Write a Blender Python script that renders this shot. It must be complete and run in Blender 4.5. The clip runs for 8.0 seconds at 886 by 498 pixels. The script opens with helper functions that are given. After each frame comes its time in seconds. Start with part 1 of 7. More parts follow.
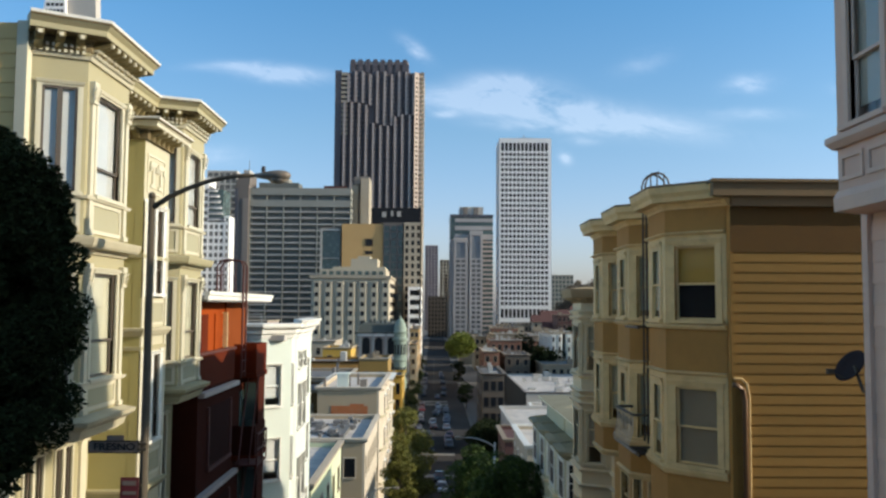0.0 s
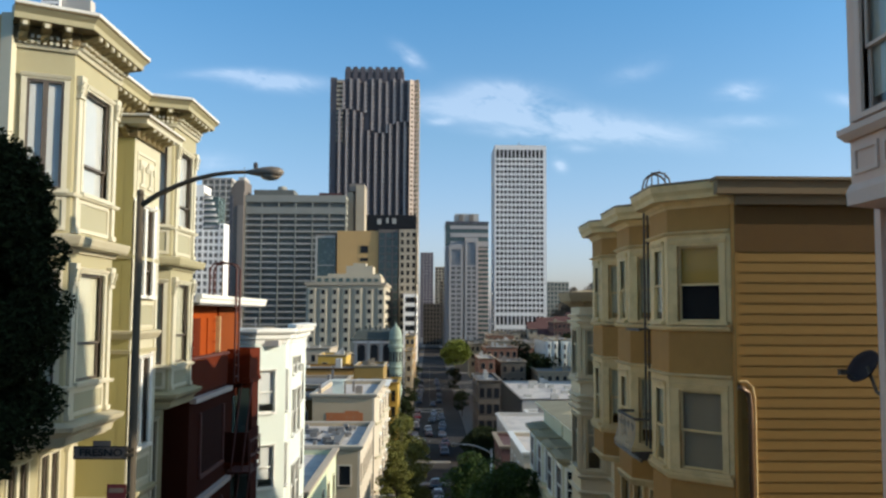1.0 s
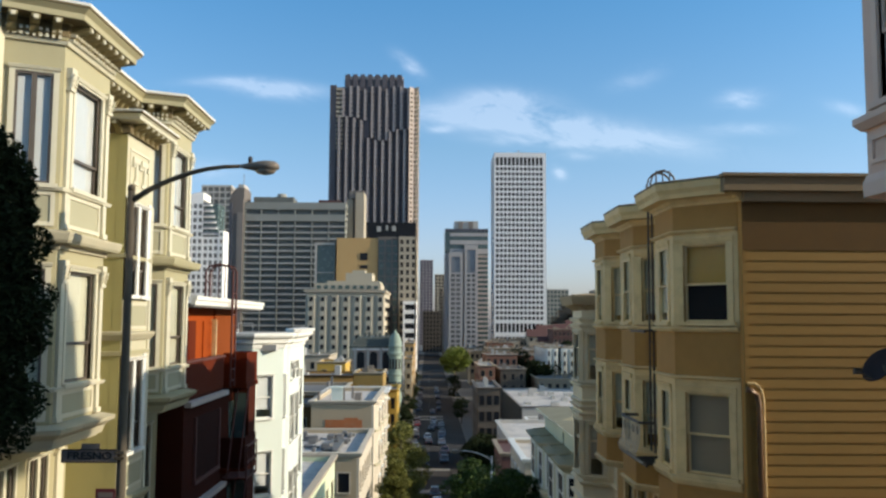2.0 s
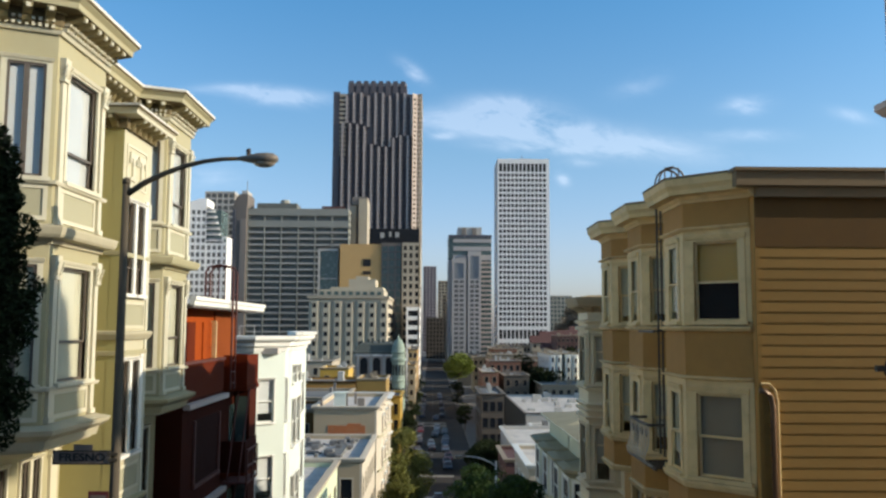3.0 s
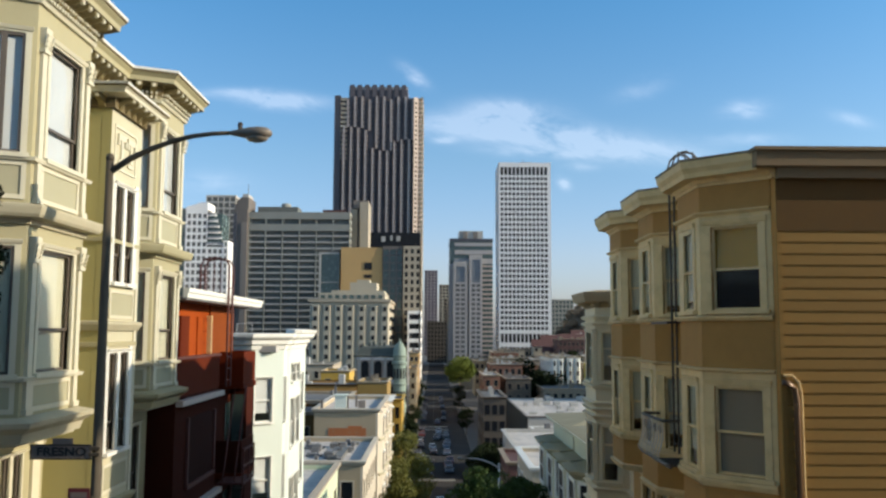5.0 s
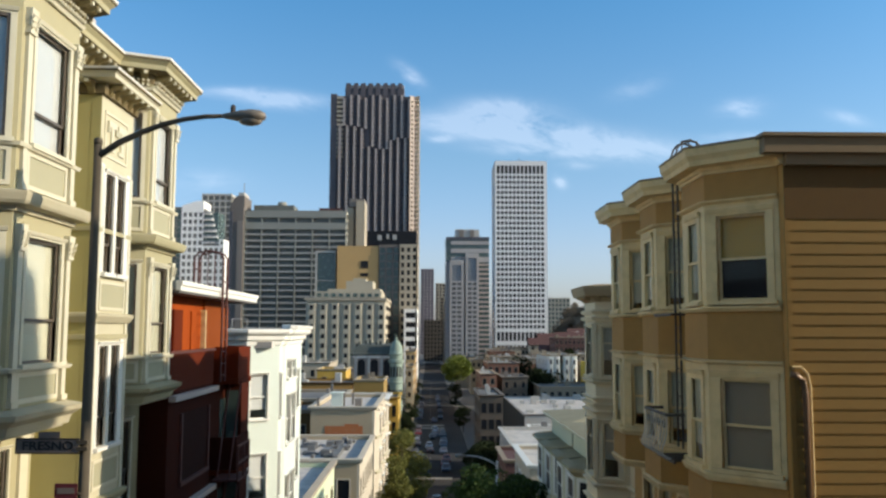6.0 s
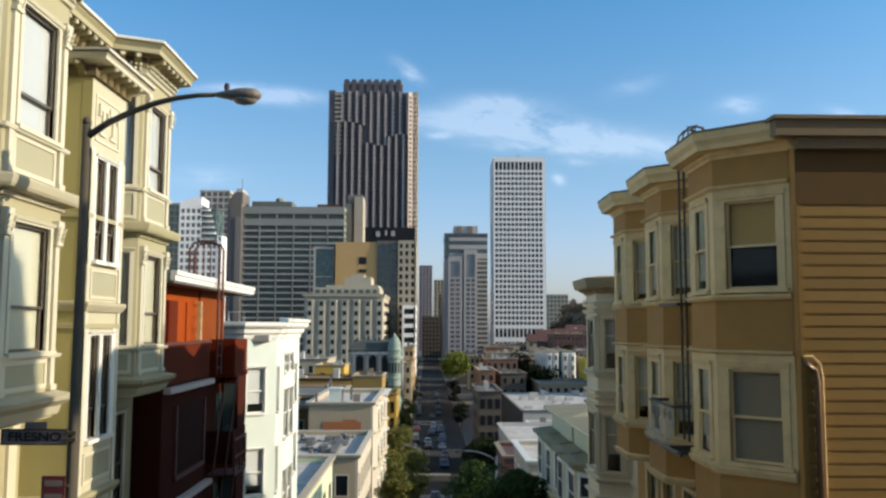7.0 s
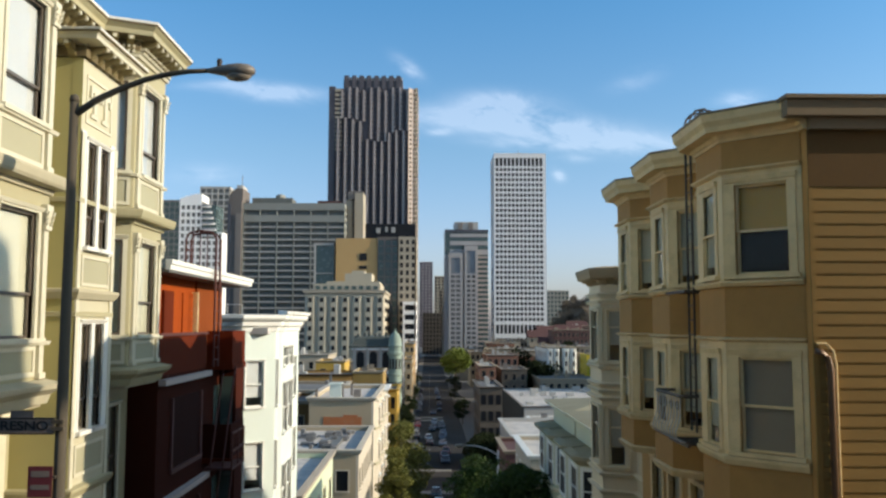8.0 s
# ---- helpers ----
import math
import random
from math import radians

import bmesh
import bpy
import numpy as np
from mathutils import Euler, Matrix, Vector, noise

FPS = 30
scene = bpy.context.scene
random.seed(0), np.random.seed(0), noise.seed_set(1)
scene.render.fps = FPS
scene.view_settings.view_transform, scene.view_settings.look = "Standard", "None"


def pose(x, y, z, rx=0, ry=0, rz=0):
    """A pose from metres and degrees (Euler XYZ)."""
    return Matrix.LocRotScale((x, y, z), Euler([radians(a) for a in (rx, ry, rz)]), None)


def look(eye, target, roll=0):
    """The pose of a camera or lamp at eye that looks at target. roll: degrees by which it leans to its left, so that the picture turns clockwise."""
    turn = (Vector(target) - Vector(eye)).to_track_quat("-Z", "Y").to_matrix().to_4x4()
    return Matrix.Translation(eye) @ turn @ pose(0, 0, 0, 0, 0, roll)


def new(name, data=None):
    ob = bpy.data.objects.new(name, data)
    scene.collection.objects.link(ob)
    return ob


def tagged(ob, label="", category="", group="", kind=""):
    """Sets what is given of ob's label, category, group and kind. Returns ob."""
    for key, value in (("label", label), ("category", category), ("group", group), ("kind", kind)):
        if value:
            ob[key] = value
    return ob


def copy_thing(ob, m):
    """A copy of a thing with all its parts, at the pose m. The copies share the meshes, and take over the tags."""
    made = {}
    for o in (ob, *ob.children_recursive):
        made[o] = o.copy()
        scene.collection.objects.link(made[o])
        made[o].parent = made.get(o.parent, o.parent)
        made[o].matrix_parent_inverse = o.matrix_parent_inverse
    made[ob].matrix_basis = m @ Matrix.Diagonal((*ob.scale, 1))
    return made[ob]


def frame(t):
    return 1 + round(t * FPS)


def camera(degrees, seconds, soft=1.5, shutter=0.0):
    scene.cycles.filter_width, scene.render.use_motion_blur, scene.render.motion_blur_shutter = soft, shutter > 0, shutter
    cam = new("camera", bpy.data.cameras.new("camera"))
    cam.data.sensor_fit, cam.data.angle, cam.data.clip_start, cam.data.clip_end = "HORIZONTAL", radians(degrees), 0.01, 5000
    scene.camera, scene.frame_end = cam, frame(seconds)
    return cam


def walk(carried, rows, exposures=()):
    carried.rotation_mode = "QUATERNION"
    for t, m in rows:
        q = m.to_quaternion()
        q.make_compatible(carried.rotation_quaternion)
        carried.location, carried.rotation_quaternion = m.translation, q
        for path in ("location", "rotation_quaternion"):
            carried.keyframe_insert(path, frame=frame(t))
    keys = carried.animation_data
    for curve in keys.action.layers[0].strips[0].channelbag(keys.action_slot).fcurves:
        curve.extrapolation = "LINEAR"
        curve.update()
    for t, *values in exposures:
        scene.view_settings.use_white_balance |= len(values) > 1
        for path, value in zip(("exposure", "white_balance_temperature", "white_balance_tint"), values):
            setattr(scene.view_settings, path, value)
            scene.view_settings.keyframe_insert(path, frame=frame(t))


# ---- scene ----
cam = camera(55.0, 8.0, soft=2.5)
PATH = [
    (0, (0.204, -0.769, -0.049), (0.223, 1.227, 0.085), 0.4),
    (0.5, (0.189, -0.541, -0.109), (0.214, 1.454, 0.033), 0.4),
    (1, (0.165, -0.31, -0.169), (0.195, 1.684, -0.018), 0.3),
    (1.5, (0.161, -0.082, -0.242), (0.193, 1.911, -0.082), 0.3),
    (3, (0.154, 0.606, -0.472), (0.177, 2.597, -0.288), 0.3),
    (3.5, (0.145, 0.845, -0.54), (0.163, 2.836, -0.351), 0.3),
    (4, (0.133, 1.076, -0.607), (0.149, 3.067, -0.415), 0.3),
    (4.5, (0.129, 1.295, -0.682), (0.146, 3.286, -0.488), 0.3),
    (6, (0.064, 1.946, -0.887), (0.093, 3.937, -0.696), 0.2),
    (6.5, (0.044, 2.168, -0.956), (0.076, 4.159, -0.769), 0.2),
    (7, (0.022, 2.405, -1.024), (0.055, 4.396, -0.841), 0.2),
    (7.5, (0.016, 2.642, -1.105), (0.049, 4.633, -0.925), 0.2),
    (8, (0.016, 2.869, -1.187), (0.048, 4.861, -1.012), 0.1),
]
walk(cam, [(t, look(eye, aim, roll)) for t, eye, aim, roll in PATH])

# ---- world, sun ----
SUN_EL, SUN_AZ = 20.0, -8.0      # elevation; turn of the sun from +x towards +y
world = bpy.data.worlds.new("sky")
scene.world = world
world.use_nodes = True
wn, wl = world.node_tree.nodes, world.node_tree.links
wn.clear()
w_out = wn.new("ShaderNodeOutputWorld")
w_bg = wn.new("ShaderNodeBackground")
w_bg.inputs["Strength"].default_value = 0.15
w_sky = wn.new("ShaderNodeTexSky")
w_sky.sky_type = "NISHITA"
w_sky.sun_disc = False
w_sky.sun_elevation = radians(SUN_EL)
w_sky.sun_rotation = radians(90 - SUN_AZ)
w_sky.air_density, w_sky.dust_density, w_sky.ozone_density = 1.0, 1.2, 3.0
w_geo = wn.new("ShaderNodeTexCoord")


def w_math(op, a, b=None, c=None):
    n = wn.new("ShaderNodeMath")
    n.operation = op
    for i, v in enumerate((a, b, c)):
        if v is None:
            continue
        if isinstance(v, (int, float)):
            n.inputs[i].default_value = v
        else:
            wl.new(v, n.inputs[i])
    return n.outputs[0]


w_sep = wn.new("ShaderNodeSeparateXYZ")
wl.new(w_geo.outputs["Generated"], w_sep.inputs[0])
w_y = w_math("MAXIMUM", w_sep.outputs["Y"], 0.05)
w_h = w_math("DIVIDE", w_sep.outputs["X"], w_y)      # sideways slope of the view
w_v = w_math("DIVIDE", w_sep.outputs["Z"], w_y)      # upward slope of the view
w_comb = wn.new("ShaderNodeCombineXYZ")
wl.new(w_math("MULTIPLY", w_h, 7.0), w_comb.inputs[0])
wl.new(w_math("MULTIPLY", w_math("ADD", w_v, w_math("MULTIPLY", w_h, 0.12)), 17.0), w_comb.inputs[1])
w_noise = wn.new("ShaderNodeTexNoise")
w_noise.inputs["Scale"].default_value = 1.7
w_noise.inputs["Detail"].default_value = 7.0
w_noise.inputs["Roughness"].default_value = 0.66
w_noise.inputs["Distortion"].default_value = 0.5
wl.new(w_comb.outputs[0], w_noise.inputs["Vector"])
# thin cirrus wisps: slope sideways, slope up, half width, half height, tilt, weight
WISPS = [(0.090, 0.262, 0.045, 0.013, -0.05, 0.55), (0.075, 0.242, 0.095, 0.014, -0.06, 0.48), (0.195, 0.224, 0.115, 0.015, -0.12, 0.46), (0.127, 0.213, 0.060, 0.006, -0.05, 0.30),
         (0.012, 0.228, 0.013, 0.004, 0.00, 0.40), (0.154, 0.177, 0.007, 0.007, -0.30, 0.40), (0.174, 0.197, 0.019, 0.005, 0.00, 0.22), (-0.185, 0.275, 0.056, 0.009, -0.08, 0.50),
         (-0.253, 0.284, 0.040, 0.005, 0.05, 0.20), (-0.026, 0.306, 0.015, 0.009, -0.60, 0.45), (0.376, 0.268, 0.025, 0.010, 0.10, 0.36),
         (0.502, 0.257, 0.023, 0.007, -0.20, 0.25), (0.371, 0.232, 0.046, 0.007, 0.00, 0.20), (0.250, 0.293, 0.030, 0.012, 0.30, 0.12), (-0.266, 0.176, 0.040, 0.011, 0.00, 0.16),
         (-1.1, 0.35, 0.3, 0.06, 0.1, 0.5), (1.5, 0.5, 0.4, 0.08, 0.1, 0.5)]
w_sum = None
for h0, v0, rh, rv, tilt, weight in WISPS:
    dh = w_math("SUBTRACT", w_h, h0)
    dv = w_math("SUBTRACT", w_math("SUBTRACT", w_v, v0), w_math("MULTIPLY", dh, tilt))
    q = w_math("ADD", w_math("POWER", w_math("ABSOLUTE", w_math("DIVIDE", dh, rh)), 2.0), w_math("POWER", w_math("ABSOLUTE", w_math("DIVIDE", dv, rv)), 2.0))
    g = w_math("MULTIPLY", w_math("EXPONENT", w_math("MULTIPLY", q, -1.0)), weight)
    w_sum = g if w_sum is None else w_math("ADD", w_sum, g)
w_mask = w_math("MULTIPLY", w_sum, w_math("MULTIPLY_ADD", w_noise.outputs["Fac"], 2.7, -0.78))
w_clamp = wn.new("ShaderNodeClamp")
wl.new(w_mask, w_clamp.inputs["Value"])
w_clamp.inputs["Max"].default_value = 0.22
w_mix = wn.new("ShaderNodeMix")
w_mix.data_type = "RGBA"
wl.new(w_clamp.outputs[0], w_mix.inputs["Factor"])
w_tint = wn.new("ShaderNodeMix")
w_tint.data_type, w_tint.blend_type = "RGBA", "MULTIPLY"
w_tint.inputs["Factor"].default_value = 1.0
# hazy mauve-blue low down, clear blue above
w_ramp = wn.new("ShaderNodeValToRGB")
SKY_TINTS = [(0.0, (0.93, 0.90, 1.14)), (0.09, (0.98, 0.95, 1.08)), (0.20, (0.84, 0.98, 1.03)), (0.37, (0.54, 0.97, 1.12)), (0.58, (0.95, 0.97, 0.86))]
while len(w_ramp.color_ramp.elements) < len(SKY_TINTS):
    w_ramp.color_ramp.elements.new(0.5)
for el, (at, tint) in zip(w_ramp.color_ramp.elements, SKY_TINTS):
    el.position, el.color = at, (tint[0] / 1.4, tint[1] / 1.4, tint[2] / 1.4, 1)
wl.new(w_sep.outputs["Z"], w_ramp.inputs["Fac"])
w_gain = wn.new("ShaderNodeVectorMath")
w_gain.operation, w_gain.inputs["Scale"].default_value = "SCALE", 1.4
wl.new(w_ramp.outputs["Color"], w_gain.inputs[0])
wl.new(w_gain.outputs[0], w_tint.inputs["B"])
wl.new(w_sky.outputs[0], w_tint.inputs["A"])
wl.new(w_tint.outputs["Result"], w_mix.inputs["A"])
w_mix.inputs["B"].default_value = (7.2, 7.6, 8.4, 1)
wl.new(w_mix.outputs["Result"], w_bg.inputs["Color"])
wl.new(w_bg.outputs[0], w_out.inputs[0])

sun = new("sun", bpy.data.lights.new("sun", "SUN"))
sun.data.energy, sun.data.angle, sun.data.color = 4.0, radians(0.53), (1.0, 0.87, 0.68)
_se, _sa = radians(SUN_EL), radians(SUN_AZ)
sun.matrix_basis = look((60, 20, 40), (60 - math.cos(_se) * math.cos(_sa), 20 - math.cos(_se) * math.sin(_sa), 40 - math.sin(_se)))
scene.view_settings.exposure = 0.35

# ---- materials ----
def mat(name, base, rough=0.7, var=0.12, scale=1.5, grain=0.06, grain_scale=40.0, bump=0.15, metal=0.0, stain=None, stain_amount=0.0,
        stretch=(1, 1, 1), piece=0.0, island=0.0, spec=0.5):
    """A painted, stony or wooden surface: base colour, wide blotches, fine grain, streaks of a second colour, fine relief."""
    m = bpy.data.materials.new(name)
    m.use_nodes = True
    nt = m.node_tree
    n, l = nt.nodes, nt.links
    bs = n["Principled BSDF"]
    bs.inputs["Roughness"].default_value = rough
    bs.inputs["Metallic"].default_value = metal
    bs.inputs["Specular IOR Level"].default_value = spec
    geo = n.new("ShaderNodeNewGeometry")
    mp = n.new("ShaderNodeMapping")
    mp.inputs["Scale"].default_value = stretch
    l.new(geo.outputs["Position"], mp.inputs["Vector"])

    def noisy(sc, detail):
        t = n.new("ShaderNodeTexNoise")
        t.inputs["Scale"].default_value = sc
        t.inputs["Detail"].default_value = detail
        t.inputs["Roughness"].default_value = 0.6
        l.new(mp.outputs[0], t.inputs["Vector"])
        return t.outputs["Fac"]

    def mth(op, a, b):
        t = n.new("ShaderNodeMath")
        t.operation = op
        for i, v in enumerate((a, b)):
            if isinstance(v, (int, float)):
                t.inputs[i].default_value = v
            else:
                l.new(v, t.inputs[i])
        return t.outputs[0]

    wide, fine = noisy(scale, 4.0), noisy(grain_scale, 3.0)
    k = mth("ADD", mth("MULTIPLY", mth("SUBTRACT", wide, 0.5), var * 3), mth("MULTIPLY", mth("SUBTRACT", fine, 0.5), grain * 3))
    if piece:
        info = n.new("ShaderNodeObjectInfo")
        k = mth("ADD", k, mth("MULTIPLY", mth("SUBTRACT", info.outputs["Random"], 0.5), piece * 2))
    if island:
        k = mth("ADD", k, mth("MULTIPLY", mth("SUBTRACT", geo.outputs["Random Per Island"], 0.5), island * 2))
    k = mth("ADD", k, 1.0)
    col = n.new("ShaderNodeVectorMath")
    col.operation = "SCALE"
    col.inputs[0].default_value = base
    l.new(k, col.inputs["Scale"])
    out = col.outputs[0]
    if stain:
        mix = n.new("ShaderNodeMix")
        mix.data_type = "RGBA"
        streak = noisy(scale * 2.3, 6.0)
        ramp = n.new("ShaderNodeMapRange")
        ramp.inputs["From Min"].default_value, ramp.inputs["From Max"].default_value = 0.48, 0.75
        ramp.inputs["To Max"].default_value = stain_amount
        l.new(streak, ramp.inputs["Value"])
        l.new(ramp.outputs[0], mix.inputs["Factor"])
        l.new(out, mix.inputs["A"])
        mix.inputs["B"].default_value = (*stain, 1)
        out = mix.outputs["Result"]
    l.new(out, bs.inputs["Base Color"])
    rr = mth("ADD", mth("MULTIPLY", mth("SUBTRACT", fine, 0.5), 0.25), rough)
    l.new(rr, bs.inputs["Roughness"])
    if bump:
        bp = n.new("ShaderNodeBump")
        bp.inputs["Strength"].default_value = bump
        bp.inputs["Distance"].default_value = 0.01
        l.new(fine, bp.inputs["Height"])
        l.new(bp.outputs[0], bs.inputs["Normal"])
    return m


def glass(name, tint=(0.92, 0.94, 0.94), clear=0.85):
    """Thin window glass: mostly clear, with a sky reflection."""
    m = bpy.data.materials.new(name)
    m.use_nodes = True
    n, l = m.node_tree.nodes, m.node_tree.links
    n.clear()
    out, mix = n.new("ShaderNodeOutputMaterial"), n.new("ShaderNodeMixShader")
    tr, gl, fr = n.new("ShaderNodeBsdfTransparent"), n.new("ShaderNodeBsdfGlossy"), n.new("ShaderNodeLayerWeight")
    tr.inputs["Color"].default_value = (*tint, 1)
    gl.inputs["Roughness"].default_value = 0.03
    fr.inputs["Blend"].default_value = 0.5
    pw = n.new("ShaderNodeMath")
    pw.operation, pw.inputs[1].default_value = "POWER", 5.0
    l.new(fr.outputs["Facing"], pw.inputs[0])
    noise_t, bp = n.new("ShaderNodeTexNoise"), n.new("ShaderNodeBump")
    noise_t.inputs["Scale"].default_value = 1.3
    bp.inputs["Strength"].default_value, bp.inputs["Distance"].default_value = 0.1, 0.02
    l.new(noise_t.outputs["Fac"], bp.inputs["Height"])
    l.new(bp.outputs[0], gl.inputs["Normal"])
    add = n.new("ShaderNodeMath")
    add.operation = "ADD"
    l.new(pw.outputs[0], add.inputs[0])
    add.inputs[1].default_value = 1.0 - clear - 0.12
    l.new(add.outputs[0], mix.inputs[0])
    l.new(tr.outputs[0], mix.inputs[1])
    l.new(gl.outputs[0], mix.inputs[2])
    l.new(mix.outputs[0], out.inputs[0])
    return m


M_CREAM = mat("pale_yellow_paint", (0.40, 0.36, 0.215), 0.6, 0.05, 0.9, 0.03, 30, 0.1, stain=(0.42, 0.36, 0.2), stain_amount=0.22, stretch=(1, 1, 0.35))
M_BOX = mat("ivory_box_bay_paint", (0.54, 0.50, 0.35), 0.6, 0.05, 0.9, 0.03, 30, 0.1, stain=(0.46, 0.40, 0.24), stain_amount=0.2, stretch=(1, 1, 0.35))
M_CREAM_PANEL = mat("sage_cream_panel_paint", (0.385, 0.36, 0.235), 0.6, 0.05, 0.9, 0.03, 30, 0.1)
M_OLIVE = mat("mustard_side_paint", (0.41, 0.365, 0.15), 0.65, 0.06, 0.8, 0.03, 30, 0.1)
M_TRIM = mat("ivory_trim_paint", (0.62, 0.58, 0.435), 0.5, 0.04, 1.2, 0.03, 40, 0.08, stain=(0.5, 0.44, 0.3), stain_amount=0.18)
# darker ivory for soffits and some ledges and bands
M_TRIM_DARK = mat("darker_ivory_paint", (0.46, 0.415, 0.285), 0.65, 0.1, 1.6, 0.05, 30, 0.15)
M_SASH = mat("dark_sash_paint", (0.105, 0.085, 0.066), 0.45, 0.1, 2, 0.05, 40, 0.05)
M_BLIND = mat("white_roller_blind", (0.66, 0.655, 0.64), 0.8, 0.03, 2, 0.02, 60, 0.05)
M_BLIND_CREAM = mat("cream_roller_blind", (0.70, 0.66, 0.50), 0.8, 0.03, 2, 0.02, 60, 0.05)
M_BLIND_WARM = mat("faded_buff_curtain", (0.46, 0.36, 0.25), 0.85, 0.1, 3, 0.04, 60, 0.05, stretch=(1, 1, 0.2))
M_BLIND_TAN = mat("tan_roller_blind", (0.72, 0.43, 0.09), 0.8, 0.03, 2, 0.02, 60, 0.05)
M_BLIND_GREY = mat("grey_net_curtain", (0.60, 0.51, 0.39), 0.85, 0.08, 3, 0.03, 60, 0.05, stretch=(1, 1, 0.2))
M_ROOM = mat("dim_room_plaster", (0.30, 0.27, 0.23), 0.9, 0.05)
M_GLASS = glass("window_glass")
M_GLASS_OLD = glass("old_rippled_window_glass", (0.9, 0.9, 0.88), 0.872)
# near-black that stands for an unlit room behind glass
M_DARK_ROOM = mat("unlit_room_black", (0.022, 0.02, 0.022), 0.9, 0.05, 3, 0.05, 60, 0.05, spec=0.1)
# siding ochre about half as bright as the front walls: shade in the colour
M_OCHRE = mat("shaded_ochre_siding_paint", (0.262, 0.155, 0.043), 0.62, 0.07, 0.8, 0.05, 22, 0.12, stain=(0.24, 0.14, 0.035), stain_amount=0.4, stretch=(0.5, 1, 1), piece=0.07, spec=0.2)
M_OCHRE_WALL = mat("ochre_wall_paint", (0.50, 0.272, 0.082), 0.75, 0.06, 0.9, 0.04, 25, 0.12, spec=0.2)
M_BROWN = mat("brown_band_paint", (0.135, 0.077, 0.027), 0.75, 0.08, 0.9, 0.06, 18, 0.15, stain=(0.10, 0.06, 0.03), stain_amount=0.4, spec=0.15)
M_BROWN_PANEL = mat("tan_brown_panel_paint", (0.445, 0.243, 0.072), 0.75, 0.10, 1.1, 0.05, 25, 0.12, stain=(0.34, 0.18, 0.06), stain_amount=0.4, spec=0.2)
M_BUFF = mat("buff_trim_paint", (0.82, 0.61, 0.30), 0.55, 0.05, 1.2, 0.03, 35, 0.1, stain=(0.40, 0.29, 0.13), stain_amount=0.4, spec=0.2)
M_FASCIA = mat("taupe_fascia_paint", (0.215, 0.15, 0.075), 0.7, 0.06, 1.2, 0.03, 35, 0.1)
M_TAR = mat("tar_and_gravel_roof", (0.17, 0.165, 0.16), 0.9, 0.15, 0.6, 0.1, 12, 0.3)
M_ROOF_PALE = mat("pale_coated_roof", (0.56, 0.52, 0.475), 0.85, 0.14, 0.35, 0.08, 5, 0.1, stain=(0.27, 0.275, 0.30), stain_amount=0.7, spec=0.2)
M_PINK = mat("dusty_pink_siding_paint", (0.80, 0.53, 0.385), 0.75, 0.07, 1.0, 0.04, 30, 0.12, piece=0.05)
M_PINK_TRIM = mat("greyed_pink_trim_paint", (0.78, 0.545, 0.41), 0.7, 0.07, 1.3, 0.04, 35, 0.1)
M_RED = mat("orange_red_stucco", (0.33, 0.06, 0.007), 0.85, 0.08, 0.9, 0.05, 30, 0.2, stain=(0.2, 0.035, 0.008), stain_amount=0.5, spec=0.12)
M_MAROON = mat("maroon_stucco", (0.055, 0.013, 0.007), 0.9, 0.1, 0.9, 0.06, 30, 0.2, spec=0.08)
M_WHITE = mat("white_stucco", (0.64, 0.70, 0.63), 0.7, 0.03, 0.8, 0.02, 30, 0.12, stain=(0.62, 0.66, 0.62), stain_amount=0.2, stretch=(1, 1, 0.4))
M_WHITE_TRIM = mat("white_trim_paint", (0.76, 0.75, 0.69), 0.55, 0.03, 1, 0.02, 30, 0.08)
M_STEEL = mat("grey_painted_steel", (0.10, 0.083, 0.060), 0.6, 0.1, 3, 0.06, 40, 0.08, spec=0.12)
M_STEEL_PALE = mat("galvanised_steel", (0.55, 0.53, 0.50), 0.5, 0.1, 3, 0.05, 40, 0.05, metal=0.2)
M_IRON = mat("black_ironwork", (0.035, 0.03, 0.03), 0.5, 0.1, 3, 0.06, 40, 0.08, metal=0.3)
M_RUST = mat("rust_red_ironwork", (0.10, 0.03, 0.022), 0.7, 0.1, 3, 0.06, 40, 0.08)
M_ESCAPE = mat("brown_painted_ironwork", (0.075, 0.055, 0.038), 0.55, 0.1, 3, 0.06, 40, 0.08)
M_COPPER_PIPE = mat("brown_downpipe_paint", (0.17, 0.10, 0.055), 0.4, 0.1, 2, 0.05, 40, 0.05, metal=0.2)
M_LAMP_HEAD = mat("weathered_grey_casting", (0.20, 0.175, 0.145), 0.55, 0.12, 4, 0.06, 40, 0.08, metal=0.2, spec=0.3)
M_LAMP_GLASS = mat("lamp_bowl_glass", (0.26, 0.225, 0.175), 0.15, 0.05, 3, 0.02, 40, 0.0)
M_HALL = mat("grey_green_hall_render", (0.025, 0.027, 0.027), 0.85, 0.1, 0.3, 0.06, 6, 0.1)
M_IVORY_FAR = mat("dull_ivory_stucco", (0.43, 0.365, 0.28), 0.8, 0.08, 0.6, 0.05, 10, 0.1)
M_SIGN = mat("street_sign_enamel", (0.21, 0.17, 0.145), 0.75, 0.06, 4, 0.03, 50, 0.03, spec=0.1)
M_SIGN_INK = mat("street_sign_lettering", (0.008, 0.008, 0.01), 0.5, 0.05)
M_SIGN_RED = mat("red_sign_enamel", (0.15, 0.03, 0.035), 0.4, 0.06, 4, 0.03, 50, 0.03)
M_LEAF_DARK = mat("dark_evergreen_leaves", (0.023, 0.031, 0.012), 0.85, 0.1, 1.2, 0.05, 20, 0.0, island=0.45, spec=0.08)
M_LEAF = mat("mid_green_leaves", (0.045, 0.075, 0.016), 0.55, 0.15, 0.7, 0.05, 20, 0.0, island=0.4, spec=0.15)
